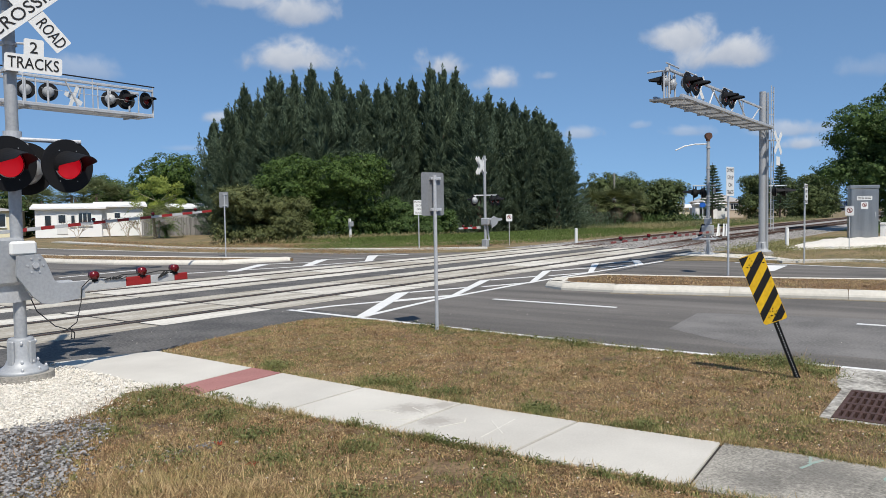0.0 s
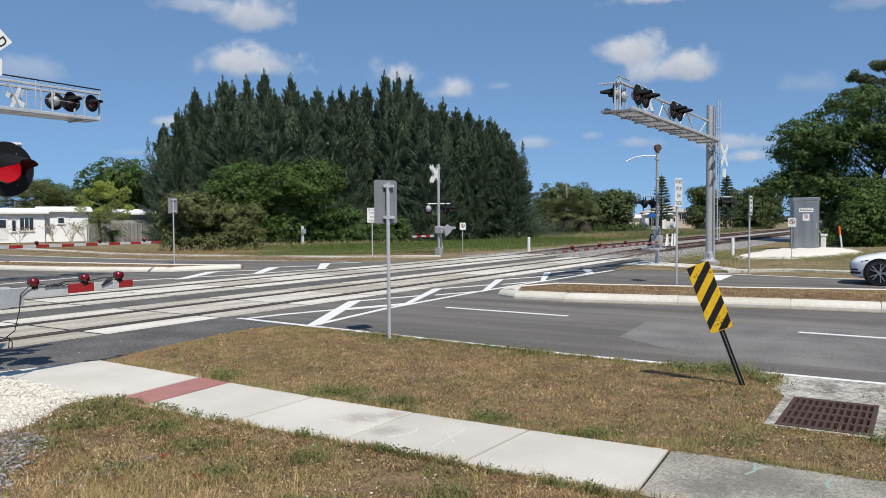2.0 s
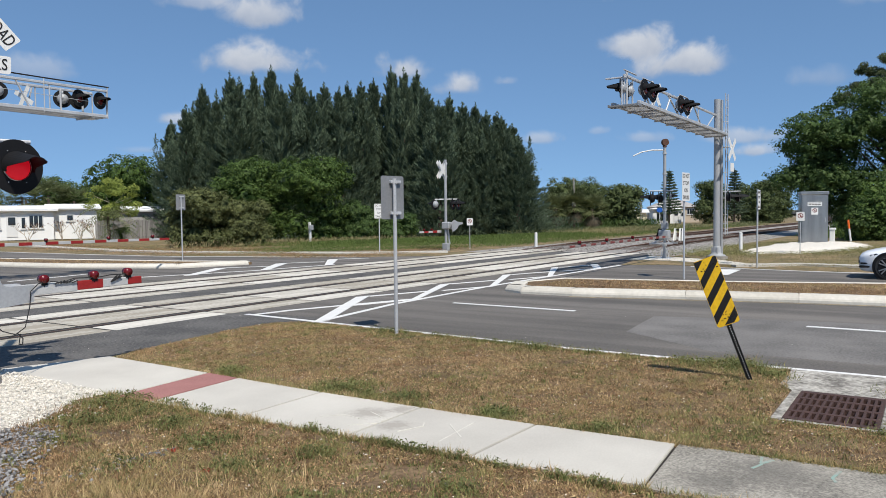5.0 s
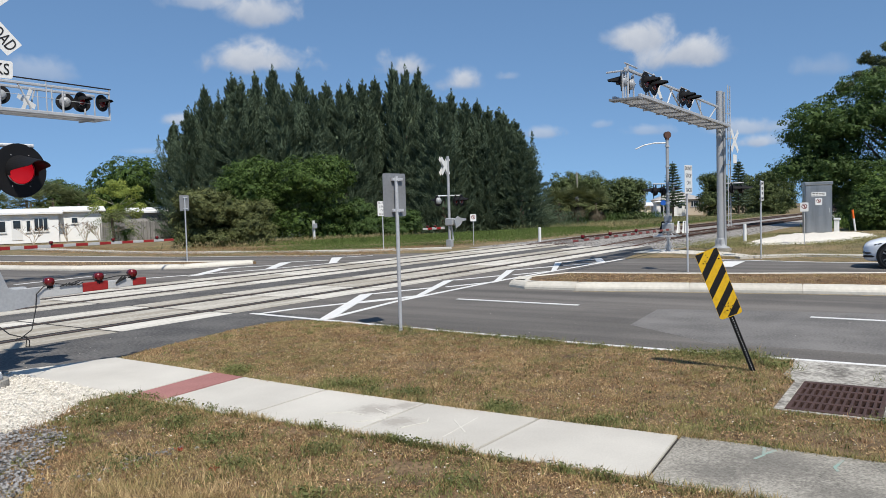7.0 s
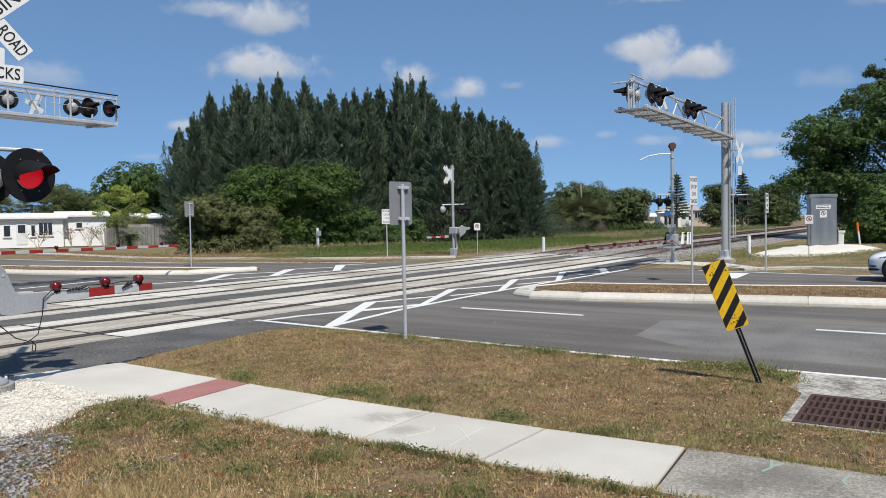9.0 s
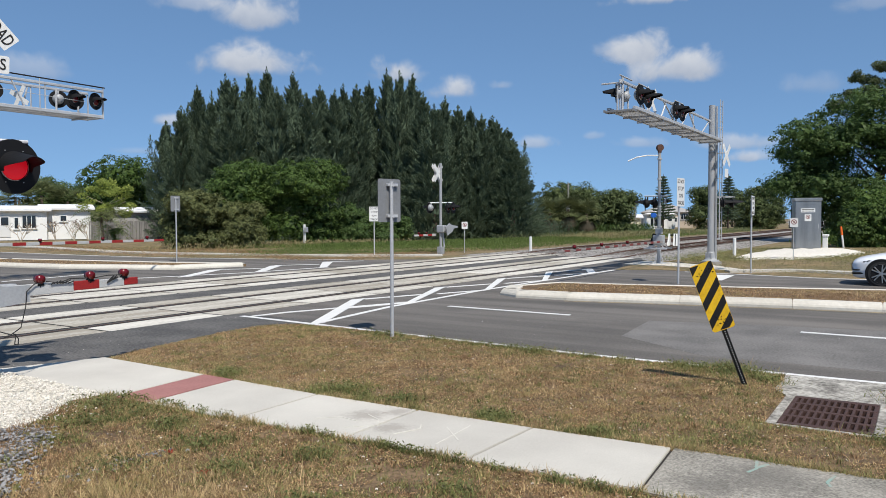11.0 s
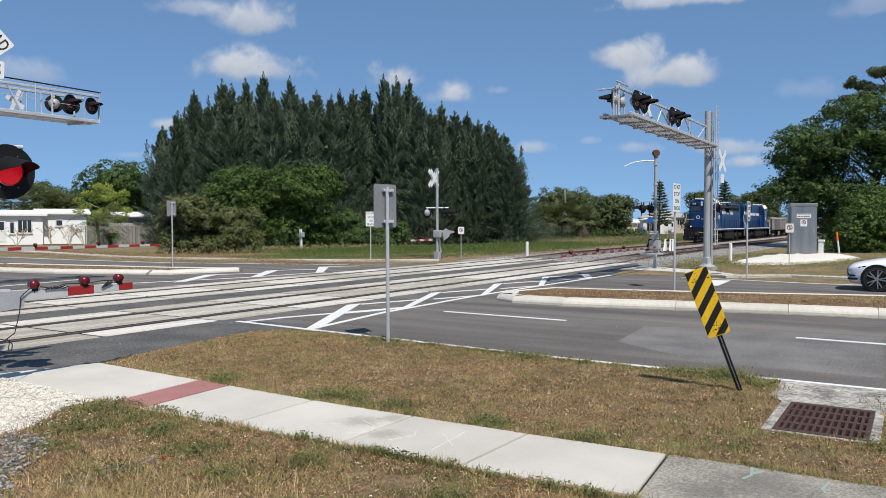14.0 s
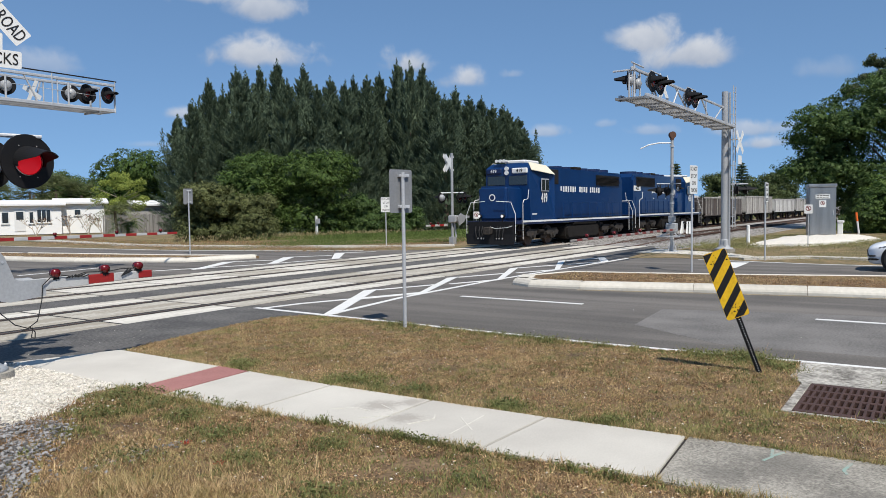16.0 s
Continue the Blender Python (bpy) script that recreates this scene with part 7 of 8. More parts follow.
for k, (kind_of, label) in enumerate((("tawny", "short dead reddish-brown grass"), ("dry", "short dry tan grass"), ("green", "short green grass among the dry"))):
    blades("lawn_grass", pc[np.digitize(tone, [0.45, 0.68]) == k], 0.034, 1.0, 0.008, M[kind_of], label, 101 + k)
# tufts that hang over the edges of the pavement
u = rg.uniform(-3.0, 9.0, 26000)
q = np.concatenate([np.stack([np.interp(u, [-3, 1.57, 2.87, 4.0, 5.24, 6.45, 7.0], [4.81, 4.85, 4.785, 4.755, 4.705, 4.655, 4.66]) + rg.normal(-0.01, 0.022, len(u)) + 0.03 * (field(np.stack([u, u], 1) * 2.2, 14) - 0.5), np.minimum(u, 7.1)], 1)[u < 7.1], np.stack([np.interp(u, [-3, 1.64, 2.82, 4.0, 5.24, 6.53, 7.06, 9.0], [6.0, 5.905, 5.85, 5.835, 5.835, 5.885, 5.91, 5.975]) + rg.normal(0.01, 0.022, len(u)), u], 1)])
q = q[field(q * 1.7, 15) + rg.uniform(-0.3, 0.3, len(q)) > 0.42]
blades("edge_grass", q[::2], 0.055, 0.8, 0.0036, M["dry"], "dry grass along the edge of the pavement", 91)
blades("edge_grass", q[1::4], 0.048, 0.8, 0.0036, M["green"], "green grass along the edge of the pavement", 92)
blades("green_grass", green_at, 0.031, 0.9, 0.0044, M["green"], "short green grass among the dry", 81)
q = np.concatenate([scatter(rg, [(5.0, 9.6), (9.0, 9.8), (9.9, 10.9), (3.0, 11.1)], 30), scatter(rg, [(9.9, 8.0), (14.0, 8.0), (14.0, 1.0), (9.7, 1.0)], 22), rg.normal((9.5, 6.9), (0.12, 0.12), (25, 2))])
stones("loose_pebbles", q, 0 * q[:, 0] + 0.004, 0.0065, M["whiterock"], "stray pale pebbles on the asphalt", 10)
q = np.concatenate([rg.normal((x, y), (r, r), (n, 2)) for x, y, r, n in ((2.9, 4.7, 0.25, 2200), (3.2, 4.2, 0.25, 1800), (2.6, 4.2, 0.3, 2400), (3.4, 5.2, 0.15, 700), (3.0, 3.7, 0.25, 1600), (3.6, 3.6, 0.2, 900))])
blades("long_grass", q, 0.075, 0.85, 0.0028, M["dry"], "longer fine straw-coloured grass", 98)
q = rg.normal((3.35, 5.05), (0.28, 0.12), (120, 2))
stones("grey_stones", q, 0 * q[:, 0] + 0.02, 0.014, M["greyrock"], "stray grey stones in thin grass", 11)
# dead weeds on the bare edge between the rocks and the grass
q = np.concatenate([rg.normal((x, y), (r, r), (n, 2)) for x, y, r, n in ((4.1, 6.75, 0.2, 700), (3.6, 6.5, 0.16, 700), (3.3, 6.2, 0.2, 700), (3.0, 5.75, 0.22, 600), (2.7, 6.4, 0.25, 350), (2.4, 5.6, 0.3, 500), (3.2, 5.4, 0.2, 500))])
blades("dead_weeds", q, 0.06, 0.9, 0.0035, M["tawny"], "dead brown weeds among the stones", 88)
q = scatter(rg, GREY_AREA, 1500)
blades("dry_grass", q[field(q * 2.0, 9) > 0.5], 0.05, 0.9, 0.0035, M["dry"], "thin dry grass growing between grey stones", 89)
# flat thatch of dead stems between the blades
q = np.concatenate([scatter(rg, A, 130000), scatter(rg, B, 100000)])
q = q[(field(q * 3.1, 8) > 0.42)]
t = rg.uniform(0, 6.28, len(q))
c = np.stack([q[:, 0], q[:, 1], rg.uniform(0.017, 0.03, len(q))], 1)
u = np.stack([np.cos(t), np.sin(t), rg.normal(size=len(q)) * 0.25], 1) * rg.uniform(0.005, 0.016, len(q))[:, None]
v = np.stack([-np.sin(t), np.cos(t), rg.normal(size=len(q)) * 0.5], 1) * 0.0042
for k, tone_of in enumerate(("dry", "tawny", "tawny")):
    tagged(leaves_mesh("thatch", c[k::3], u[k::3], v[k::3], M[tone_of]), "flat tangle of dead straw-coloured stems", "grass", kind="stuff")
# tussocks: small denser tufts that break up the mown grass
at = np.concatenate([scatter(rg, A, 1500), scatter(rg, B, 1900)])
for k, (tone_of, label) in enumerate((("dry", "small tufts of dry straw-coloured grass"), ("tawny", "small tufts of dead brown grass"), ("green", "small tufts of green grass"))):
    pick = at[np.digitize(field(at * 1.9, 21) + rg.uniform(-0.2, 0.2, len(at)), [0.42, 0.62]) == k]
    q = np.repeat(pick, 34, 0) + rg.normal(size=(34 * len(pick), 2)) * np.repeat(rg.uniform(0.012, 0.04, len(pick)), 34)[:, None]
    blades("tussocks", q[(q[:, 0] < 4.78) | (q[:, 0] > 5.9)], 0.038, 0.8, 0.0038, M[tone_of], label, 95 + k)
# clumps of weeds along the pavement edges, by the marker and round the rocks
far_edge = lambda y: np.interp(y, [-3, 1.64, 2.82, 4.0, 5.24, 6.53, 7.06, 9.0], [6.0, 5.91, 5.86, 5.845, 5.845, 5.895, 5.92, 5.985])
tuft, leafs = [], []
for x, y, r, n in ((6.11, 6.89, 0.12, 1100), (6.12, 5.18, 0.15, 1500), (6.02, 4.35, 0.13, 1000), (5.97, 4.75, 0.06, 350), (9.36, 1.95, 0.22, 1800), (9.2, 2.4, 0.2, 700), (6.02, 3.3, 0.13, 900), (6.0, 2.3, 0.08, 500), (9.0, 1.45, 0.12, 600), (7.0, 0.2, 0.15, 600), (4.45, 6.75, 0.2, 1300), (3.95, 6.35, 0.18, 800), (4.05, 4.9, 0.16, 800), (3.3, 5.0, 0.16, 500), (4.3, 5.6, 0.14, 600), (3.75, 4.2, 0.15, 600), (4.3, 3.9, 0.12, 500), (3.5, 3.3, 0.14, 500), (4.4, 6.2, 0.16, 700), (4.2, 2.6, 0.12, 350), (8.8, 0.0, 0.18, 700), (9.35, 7.1, 0.12, 500), (9.3, 4.4, 0.14, 500)):
    tuft.append(rg.normal((x, y), (r, r), (n, 2)))
    leafs.append(rg.normal((x, y), (r * 0.7, r * 0.7), (n // 3, 2)))
for s in range(90):
    y = rg.uniform(1.0, 7.0)
    side = s % 2 == 0
    tuft.append(rg.normal((far_edge(y) + 0.03, y) if side else (4.73, y), (0.02, 0.07), (70, 2)))
    if s % 4 == 1:
        leafs.append(rg.normal((far_edge(y) + 0.03, y) if side else (4.745, y), (0.02, 0.05), (30, 2)))
for s in range(70):
    y = rg.uniform(1.5, 8.0)
    tuft.append(rg.normal((edge_x(y) - 0.14, y), (0.05, 0.08), (60, 2)))
    if s % 3 == 0:
        leafs.append(rg.normal((edge_x(y) - 0.12, y), (0.04, 0.07), (30, 2)))
tuft, leafs = np.concatenate(tuft), np.concatenate(leafs)
off_walk = lambda q: q[(q[:, 0] < 4.80) | (q[:, 0] > far_edge(q[:, 1]) - 0.015)]
tuft, leafs = off_walk(tuft), off_walk(leafs)
blades("weeds", tuft, 0.06, 0.9, 0.004, M["green"], "low green weeds in clumps", 82)
blades("weed_stalks", tuft[::6], 0.07, 0.6, 0.003, M["tawny"], "dry stalks among the weeds", 83)
c = np.stack([leafs[:, 0], leafs[:, 1], rg.uniform(0.02, 0.085, len(leafs))], 1)
nrm = unit(rg.normal(size=c.shape) * 0.6 + np.array([0, 0, 1.0]))
u = unit(np.cross(nrm, rg.normal(size=c.shape)))
tagged(leaves_mesh("weed_leaves", c, u * 0.014, np.cross(nrm, u) * 0.009, M["weed"]), "small green leaves of creeping weeds", "weed", kind="stuff")
# dry mown grass on the raised medians
MED_1 = [(16.5, 8.1), (16.3, 6.8), (16.8, 4.4), (17.15, 2.3), (17.4, 0.6), (17.5, -5), (20.7, -5), (20.4, 0.7), (19.5, 4.0), (19.0, 6.6), (18.7, 8.1)]
MED_2 = [(20.3, 23.2), (18.8, 23.9), (17.1, 27.8), (16.5, 31), (16.1, 40), (16.0, 50), (17.4, 50), (17.7, 45), (18.2, 35), (19.6, 26)]
for k, (poly, n) in enumerate(((MED_1, 46000), (MED_2, 26000))):
    q = scatter(rg, poly, n)
    dead = field(q * 1.3, 12) + rg.uniform(-0.25, 0.25, len(q)) > 0.5
    for tuft_at, tone_of in ((q[dead], "tawny"), (q[~dead], "dry")):
        b = blades("dry_grass", tuft_at, 0.028, 1.0, 0.008, M[tone_of], "dry mown grass on the raised median", 85 + k)
        b.location.z = 0.10
p = np.concatenate([scatter(rg, A, 900), scatter(rg, B, 900)])
stones("pebbles", p, 0 * p[:, 0] + 0.02, 0.008, M["whiterock"], "scattered pale pebbles and scraps in the grass", 9)
for x, y in ((3.56, 4.3), (3.75, 4.9)):
    q = rg.normal((x, y), (0.015, 0.015), (40, 2))
    c = np.stack([q[:, 0], q[:, 1], rg.uniform(0.025, 0.045, 40)], 1)
    u = unit(rg.normal(size=(40, 3))) * 0.008
    v = unit(np.cross(u, rg.normal(size=(40, 3)))) * 0.007
    tagged(leaves_mesh("fallen_flower", c, u, v, M["blossom"]), "small crumpled orange-red blossom in the grass", "flower")

# ------------------------------------------------------------ clouds
cm = bpy.data.materials.new("cloud")
cm.use_nodes = True
n, l = cm.node_tree.nodes, cm.node_tree.links
n.remove(n["Principled BSDF"])
tc, gr, no = n.new("ShaderNodeTexCoord"), n.new("ShaderNodeVectorMath"), n.new("ShaderNodeTexNoise")
# outline: an oval with a flatter base, broken up by billows of one size in all clouds
sep, low = n.new("ShaderNodeSeparateXYZ"), n.new("ShaderNodeMath")
l.new(tc.outputs["Object"], sep.inputs[0])
low.operation, low.inputs[1].default_value, low.inputs[2].default_value = "MULTIPLY_ADD", 1.9, 0.0
neg = n.new("ShaderNodeMath")
neg.operation, neg.inputs[1].default_value = "MINIMUM", 0.0
l.new(sep.outputs["Y"], neg.inputs[0]), l.new(neg.outputs[0], low.inputs[0])
pos = n.new("ShaderNodeMath")
pos.operation, pos.inputs[1].default_value = "MAXIMUM", 0.0
l.new(sep.outputs["Y"], pos.inputs[0])
tall_y, oval = n.new("ShaderNodeMath"), n.new("ShaderNodeCombineXYZ")
tall_y.operation = "ADD"
l.new(low.outputs[0], tall_y.inputs[0]), l.new(pos.outputs[0], tall_y.inputs[1])
l.new(sep.outputs["X"], oval.inputs[0]), l.new(tall_y.outputs[0], oval.inputs[1])
gr.operation = "LENGTH"
l.new(oval.outputs[0], gr.inputs[0])
geo = n.new("ShaderNodeNewGeometry")
l.new(geo.outputs["Position"], no.inputs["Vector"])
no.inputs["Scale"].default_value, no.inputs["Detail"].default_value, no.inputs["Roughness"].default_value, no.inputs["Distortion"].default_value = 0.0105, 7, 0.52, 0.35
a1 = n.new("ShaderNodeMath")
a1.operation, a1.inputs[1].default_value = "MULTIPLY_ADD", -0.55
l.new(gr.outputs["Value"], a1.inputs[0]), l.new(no.outputs["Fac"], a1.inputs[2])
mr = n.new("ShaderNodeMapRange")
mr.interpolation_type = "SMOOTHSTEP"
mr.inputs[1].default_value, mr.inputs[2].default_value = -0.06, 0.38
l.new(n.new("ShaderNodeObjectInfo").outputs["Alpha"], mr.inputs[4])
l.new(a1.outputs[0], mr.inputs[0])
em, tr, mx = n.new("ShaderNodeEmission"), n.new("ShaderNodeBsdfTransparent"), n.new("ShaderNodeMixShader")
# sunlit tops and shaded bases are painted into the glow, by height and noise
body = n.new("ShaderNodeMapRange")
body.inputs[1].default_value, body.inputs[2].default_value = -0.35, 0.55
n3, lit_height = n.new("ShaderNodeTexNoise"), n.new("ShaderNodeMath")
n3.inputs["Scale"].default_value, n3.inputs["Detail"].default_value = 0.016, 4
l.new(geo.outputs["Position"], n3.inputs["Vector"])
lit_height.operation, lit_height.inputs[1].default_value = "MULTIPLY_ADD", 0.8
bias = n.new("ShaderNodeMath")
bias.operation, bias.inputs[1].default_value = "SUBTRACT", 0.5
l.new(n3.outputs["Fac"], bias.inputs[0]), l.new(bias.outputs[0], lit_height.inputs[0]), l.new(sep.outputs["Y"], lit_height.inputs[2])
l.new(lit_height.outputs[0], body.inputs[0])
tone = n.new("ShaderNodeMix")
tone.data_type = "RGBA"
tone.inputs[6].default_value, tone.inputs[7].default_value = (0.56, 0.63, 0.76, 1), (0.86, 0.90, 0.97, 1)
l.new(body.outputs[0], tone.inputs[0]), l.new(tone.outputs[2], em.inputs[0])
em.inputs[1].default_value = 0.76
l.new(mr.outputs[0], mx.inputs[0]), l.new(tr.outputs[0], mx.inputs[1]), l.new(em.outputs[0], mx.inputs[2])
l.new(mx.outputs[0], n["Material Output"].inputs[0])


def cloud(yaw, up, w, h, dense=0.88):
    """A far soft cloud, given by its bearing, its height above the horizon and its half-sizes, all in degrees; dense: how much of the sky it hides."""
    d, a, b = 2600.0, radians(yaw), radians(up)
    c = Vector((math.cos(a) * math.cos(b), math.sin(a) * math.cos(b), math.sin(b))) * d
    bm = bmesh.new()
    bmesh.ops.create_grid(bm, x_segments=1, y_segments=1, size=1.6)
    ob = part("cloud", bm, cm)
    ob.matrix_basis = Matrix.Translation(c) @ (-c).to_track_quat("Z", "Y").to_matrix().to_4x4()
    ob.scale = (d * math.tan(radians(w * 1.12)), d * math.tan(radians(h * 1.12)), 1)
    ob.color = (1, 1, 1, dense)
    ob.visible_shadow = False
    tagged(ob, "soft white fair-weather cloud", "cloud", "clouds", "structure")


for c in (
    (46.3, 14.5, 3.3, 1.6),
    (50.6, 14.9, 2.6, 0.9, 0.5),
    (46.4, 11.15, 4.5, 1.5, 0.95),
    (35.4, 10.75, 2.2, 1.3),
    (31.6, 9.5, 1.9, 1.2, 0.85),
    (27.96, 9.84, 0.9, 0.5, 0.35),
    (18.2, 11.8, 2.4, 1.8, 0.96),
    (15.6, 10.5, 4.0, 1.6, 0.96),
    (20.4, 12.0, 1.0, 0.8, 0.3),
    (17.89, 5.45, 1.9, 0.6, 0.4),
    (11.36, 5.24, 2.9, 0.9, 0.6),
    (10.61, 4.20, 1.9, 0.6, 0.75),
    (13.69, 15.5, 6.5, 0.9),
    (6.77, 8.90, 1.9, 1.0, 0.25),
    (60.92, 9.88, 3.0, 1.1, 0.4),
    (54.13, 4.82, 1.7, 0.45, 0.3),
    (25.57, 5.6, 1.9, 0.7, 0.55),
    (21.31, 6.07, 0.8, 0.4, 0.3),
    (3.02, 13.75, 2.1, 1.1, 0.3),
    (51.88, 6.97, 1.1, 0.7, 0.75),
):
    cloud(*c)

# ------------------------------------------------------------ train
def wheel_truck(parent, x, wheels=2):
    """A four-wheeled locomotive truck: side frames, springs, axle boxes and flanged wheels."""
    tr = put(empty("truck"), pose(x, 0, 0))
    tr.parent = parent
    for s in (-1, 1):
        bm = bmesh.new()
        plate(bm, [(-1.75, 0.62), (-1.55, 0.78), (-0.5, 0.78), (-0.35, 0.62), (0.35, 0.62), (0.5, 0.78), (1.55, 0.78), (1.75, 0.62), (1.7, 0.48), (1.45, 0.46), (1.3, 0.34), (0.9, 0.34), (0.75, 0.5), (-0.75, 0.5), (-0.9, 0.34), (-1.3, 0.34), (-1.45, 0.46), (-1.7, 0.48)], 0.98 * s, 1.10 * s)
        part("side_frame", bm, M["grime"], tr)
        for ax in (-1.1, 1.1):
            bm = bmesh.new()
            tube(bm, (ax, 0.70 * s, 0.46), (ax, 0.82 * s, 0.46), 0.46, n=28)
            tube(bm, (ax, 0.66 * s, 0.46), (ax, 0.70 * s, 0.46), 0.49, n=28)
            part("wheel", bm, M["rail"], tr)
            bm = bmesh.new()
            tube(bm, (ax, 1.08 * s, 0.46), (ax, 1.18 * s, 0.46), 0.13, n=14)
            box(bm, ax - 0.17, ax + 0.17, 1.02 * s - 0.05, 1.02 * s + 0.05, 0.28, 0.62, 0.02)
            part("axle_box", bm, M["grime"], tr)
        for sx in (-0.25, 0.0, 0.25):
            bm = bmesh.new()
            for k in range(5):
                tube(bm, (sx, 1.08 * s, 0.32 + 0.06 * k), (sx, 1.08 * s, 0.355 + 0.06 * k), 0.085, n=12)
            part("spring", bm, M["under"], tr)
        bm = bmesh.new()
        tube(bm, (-0.7, 1.15 * s, 0.66), (-0.15, 1.15 * s, 0.66), 0.09, n=10)
        part("brake_cylinder", bm, M["under"], tr)
    return tr


def locomotive(number, lead=True):
    """A four-axle road diesel, front at x = 0, rail head at z = 0, 15.5 m long."""
    top = tagged(empty("locomotive"), "dark blue diesel locomotive with white handrails and numbers", "locomotive", "locomotives of the train")
    W = 1.30
    bm = bmesh.new()
    box(bm, 0.10, 15.4, -W, W, 1.02, 1.20, 0.01)
    part("frame", bm, M["darkblue"], top)
    for s in (-1, 1):
        bm = bmesh.new()
        box(bm, 0.75, 14.8, W * s - 0.012, W * s + 0.012, 1.12, 1.205)
        part("sill_stripe", bm, M["white"], top, "white stripe along the walkway")
    # plough, steps, buffer beam
    for x0, d in ((0.0, 1), (15.5, -1)):
        bm = bmesh.new()
        plate(bm, [(-1.22, 0.12), (1.22, 0.12), (1.30, 0.62), (-1.30, 0.62)], -0.06, 0.0)
        put(part("plough", bm, M["dull_black"], top), Matrix.Translation((x0 - 0.03 * d, 0, 0)) @ Matrix.Rotation(radians(-90 * d), 4, "Z") @ Matrix.Rotation(radians(-6), 4, "X"))
        bm = bmesh.new()
        box(bm, min(x0, x0 + 0.14 * d), max(x0, x0 + 0.14 * d), -1.2, 1.2, 0.60, 1.18, 0.02)
        part("buffer_beam", bm, M["dull_black"], top)
        bm = bmesh.new()
        box(bm, min(x0 - 0.32 * d, x0), max(x0 - 0.32 * d, x0), -0.13, 0.13, 0.62, 0.92, 0.03)
        box(bm, min(x0 - 0.42 * d, x0 - 0.2 * d), max(x0 - 0.42 * d, x0 - 0.2 * d), -0.2, 0.16, 0.60, 0.94, 0.04)
        part("coupler", bm, M["grime"], top)
        for y in (-0.75, -0.55, -0.4, 0.4, 0.55, 0.75):
            bm = bmesh.new()
            pipe(bm, [(x0 - 0.03 * d, y, 0.95), (x0 - 0.14 * d, y * 0.97, 0.72), (x0 - 0.12 * d, y * 0.9, 0.50), (x0 - 0.05 * d, y * 0.85, 0.42)], 0.025, 6)
            hose = part("air_hose", bm, M["rubber"], top)
            bm = bmesh.new()
            tube(bm, (x0 - 0.06 * d, y * 0.86, 0.44), (x0 - 0.03 * d, y * 0.84, 0.38), 0.035, n=8)
            part("hose_coupling", bm, M["steel"], hose)
        bm = bmesh.new()
        pipe(bm, [(x0 - 0.05 * d, -1.15, 0.98), (x0 - 0.12 * d, -0.9, 0.9), (x0 - 0.12 * d, -0.3, 0.86), (x0 - 0.2 * d, -0.1, 0.95)], 0.010, 6)
        part("uncoupling_lever", bm, M["white"], top, "thin white uncoupling lever")
        for s in (-1, 1):
            bm = bmesh.new()
            for k in range(4):
                z = 0.22 + 0.27 * k
                box(bm, x0 + 0.15 * d - 0.13, x0 + 0.15 * d + 0.43 * 1, 1.28 * s - 0.16, 1.28 * s + 0.02, z, z + 0.035) if d > 0 else box(bm, x0 - 0.58, x0 - 0.02, 1.28 * s - 0.16, 1.28 * s + 0.02, z, z + 0.035)
            part("steps", bm, M["dull_black"], top)
            bm = bmesh.new()
            a, b = x0 + 0.03 * d, x0 + 0.72 * d
            pipe(bm, [(a, 1.28 * s, 0.35), (a, 1.28 * s, 1.5), (a, 1.05 * s, 2.05), (a, 0.3 * s, 2.10)], 0.015, 6)
            pipe(bm, [(b, 1.30 * s, 0.35), (b, 1.30 * s, 2.0), (b + 0.1 * d, 1.30 * s, 2.15), (b + 0.5 * d, 1.30 * s, 2.2), (b + 0.6 * d, 1.30 * s, 2.62)], 0.017, 6)
            part("handrail", bm, M["white"], top, "white painted grab rail")
    # short nose
    bm = bmesh.new()
    box(bm, 0.20, 2.0, -0.76, 0.76, 1.2, 2.80)
    bmesh.ops.bevel(bm, geom=[e for e in bm.edges if min(v.co.x for v in e.verts) < 0.3 or min(v.co.z for v in e.verts) > 2.7], offset=0.12, segments=3, affect="EDGES")
    nose = part("nose", bm, M["blue"], top)
    bm = bmesh.new()
    bmesh.ops.create_cone(bm, cap_ends=True, segments=24, radius1=0.16, radius2=0.16, depth=0.01, matrix=Matrix.Translation((0.192, 0, 2.27)) @ Matrix.Rotation(radians(90), 4, "Y"))
    emb = part("emblem", bm, M["white"], nose, "round white emblem")
    bm = bmesh.new()
    bmesh.ops.create_cone(bm, cap_ends=True, segments=24, radius1=0.11, radius2=0.11, depth=0.01, matrix=Matrix.Translation((0.187, 0, 2.27)) @ Matrix.Rotation(radians(90), 4, "Y"))
    part("emblem_field", bm, M["darkblue"], emb)
    for s in (-1, 1):
        bm = bmesh.new()
        tube(bm, (0.0, 0.60 * s, 1.42), (0.12, 0.60 * s, 1.42), 0.065, n=14)
        lamp = part("ditch_light", bm, M["lamp_lit"], top, "lit round ditch light")
        bm = bmesh.new()
        tube(bm, (0.06, 0.60 * s, 1.18), (0.06, 0.60 * s, 1.36), 0.025, n=6)
        tube(bm, (0.02, 0.60 * s, 1.42), (0.16, 0.60 * s, 1.42), 0.09, n=14)
        part("lamp_housing", bm, M["dull_black"], lamp)
    # cab
    bm = bmesh.new()
    C = 1.22
    plate(bm, [(1.69, 1.2), (4.29, 1.2), (4.29, 3.46), (3.94, 3.80), (1.94, 3.90), (1.62, 3.66)], -C, C)
    for v in bm.verts:
        if v.co.z > 3.5:
            v.co.y *= 0.78 if v.co.z > 3.72 else 0.93
    cabp = part("cab", bm, M["blue"], top)
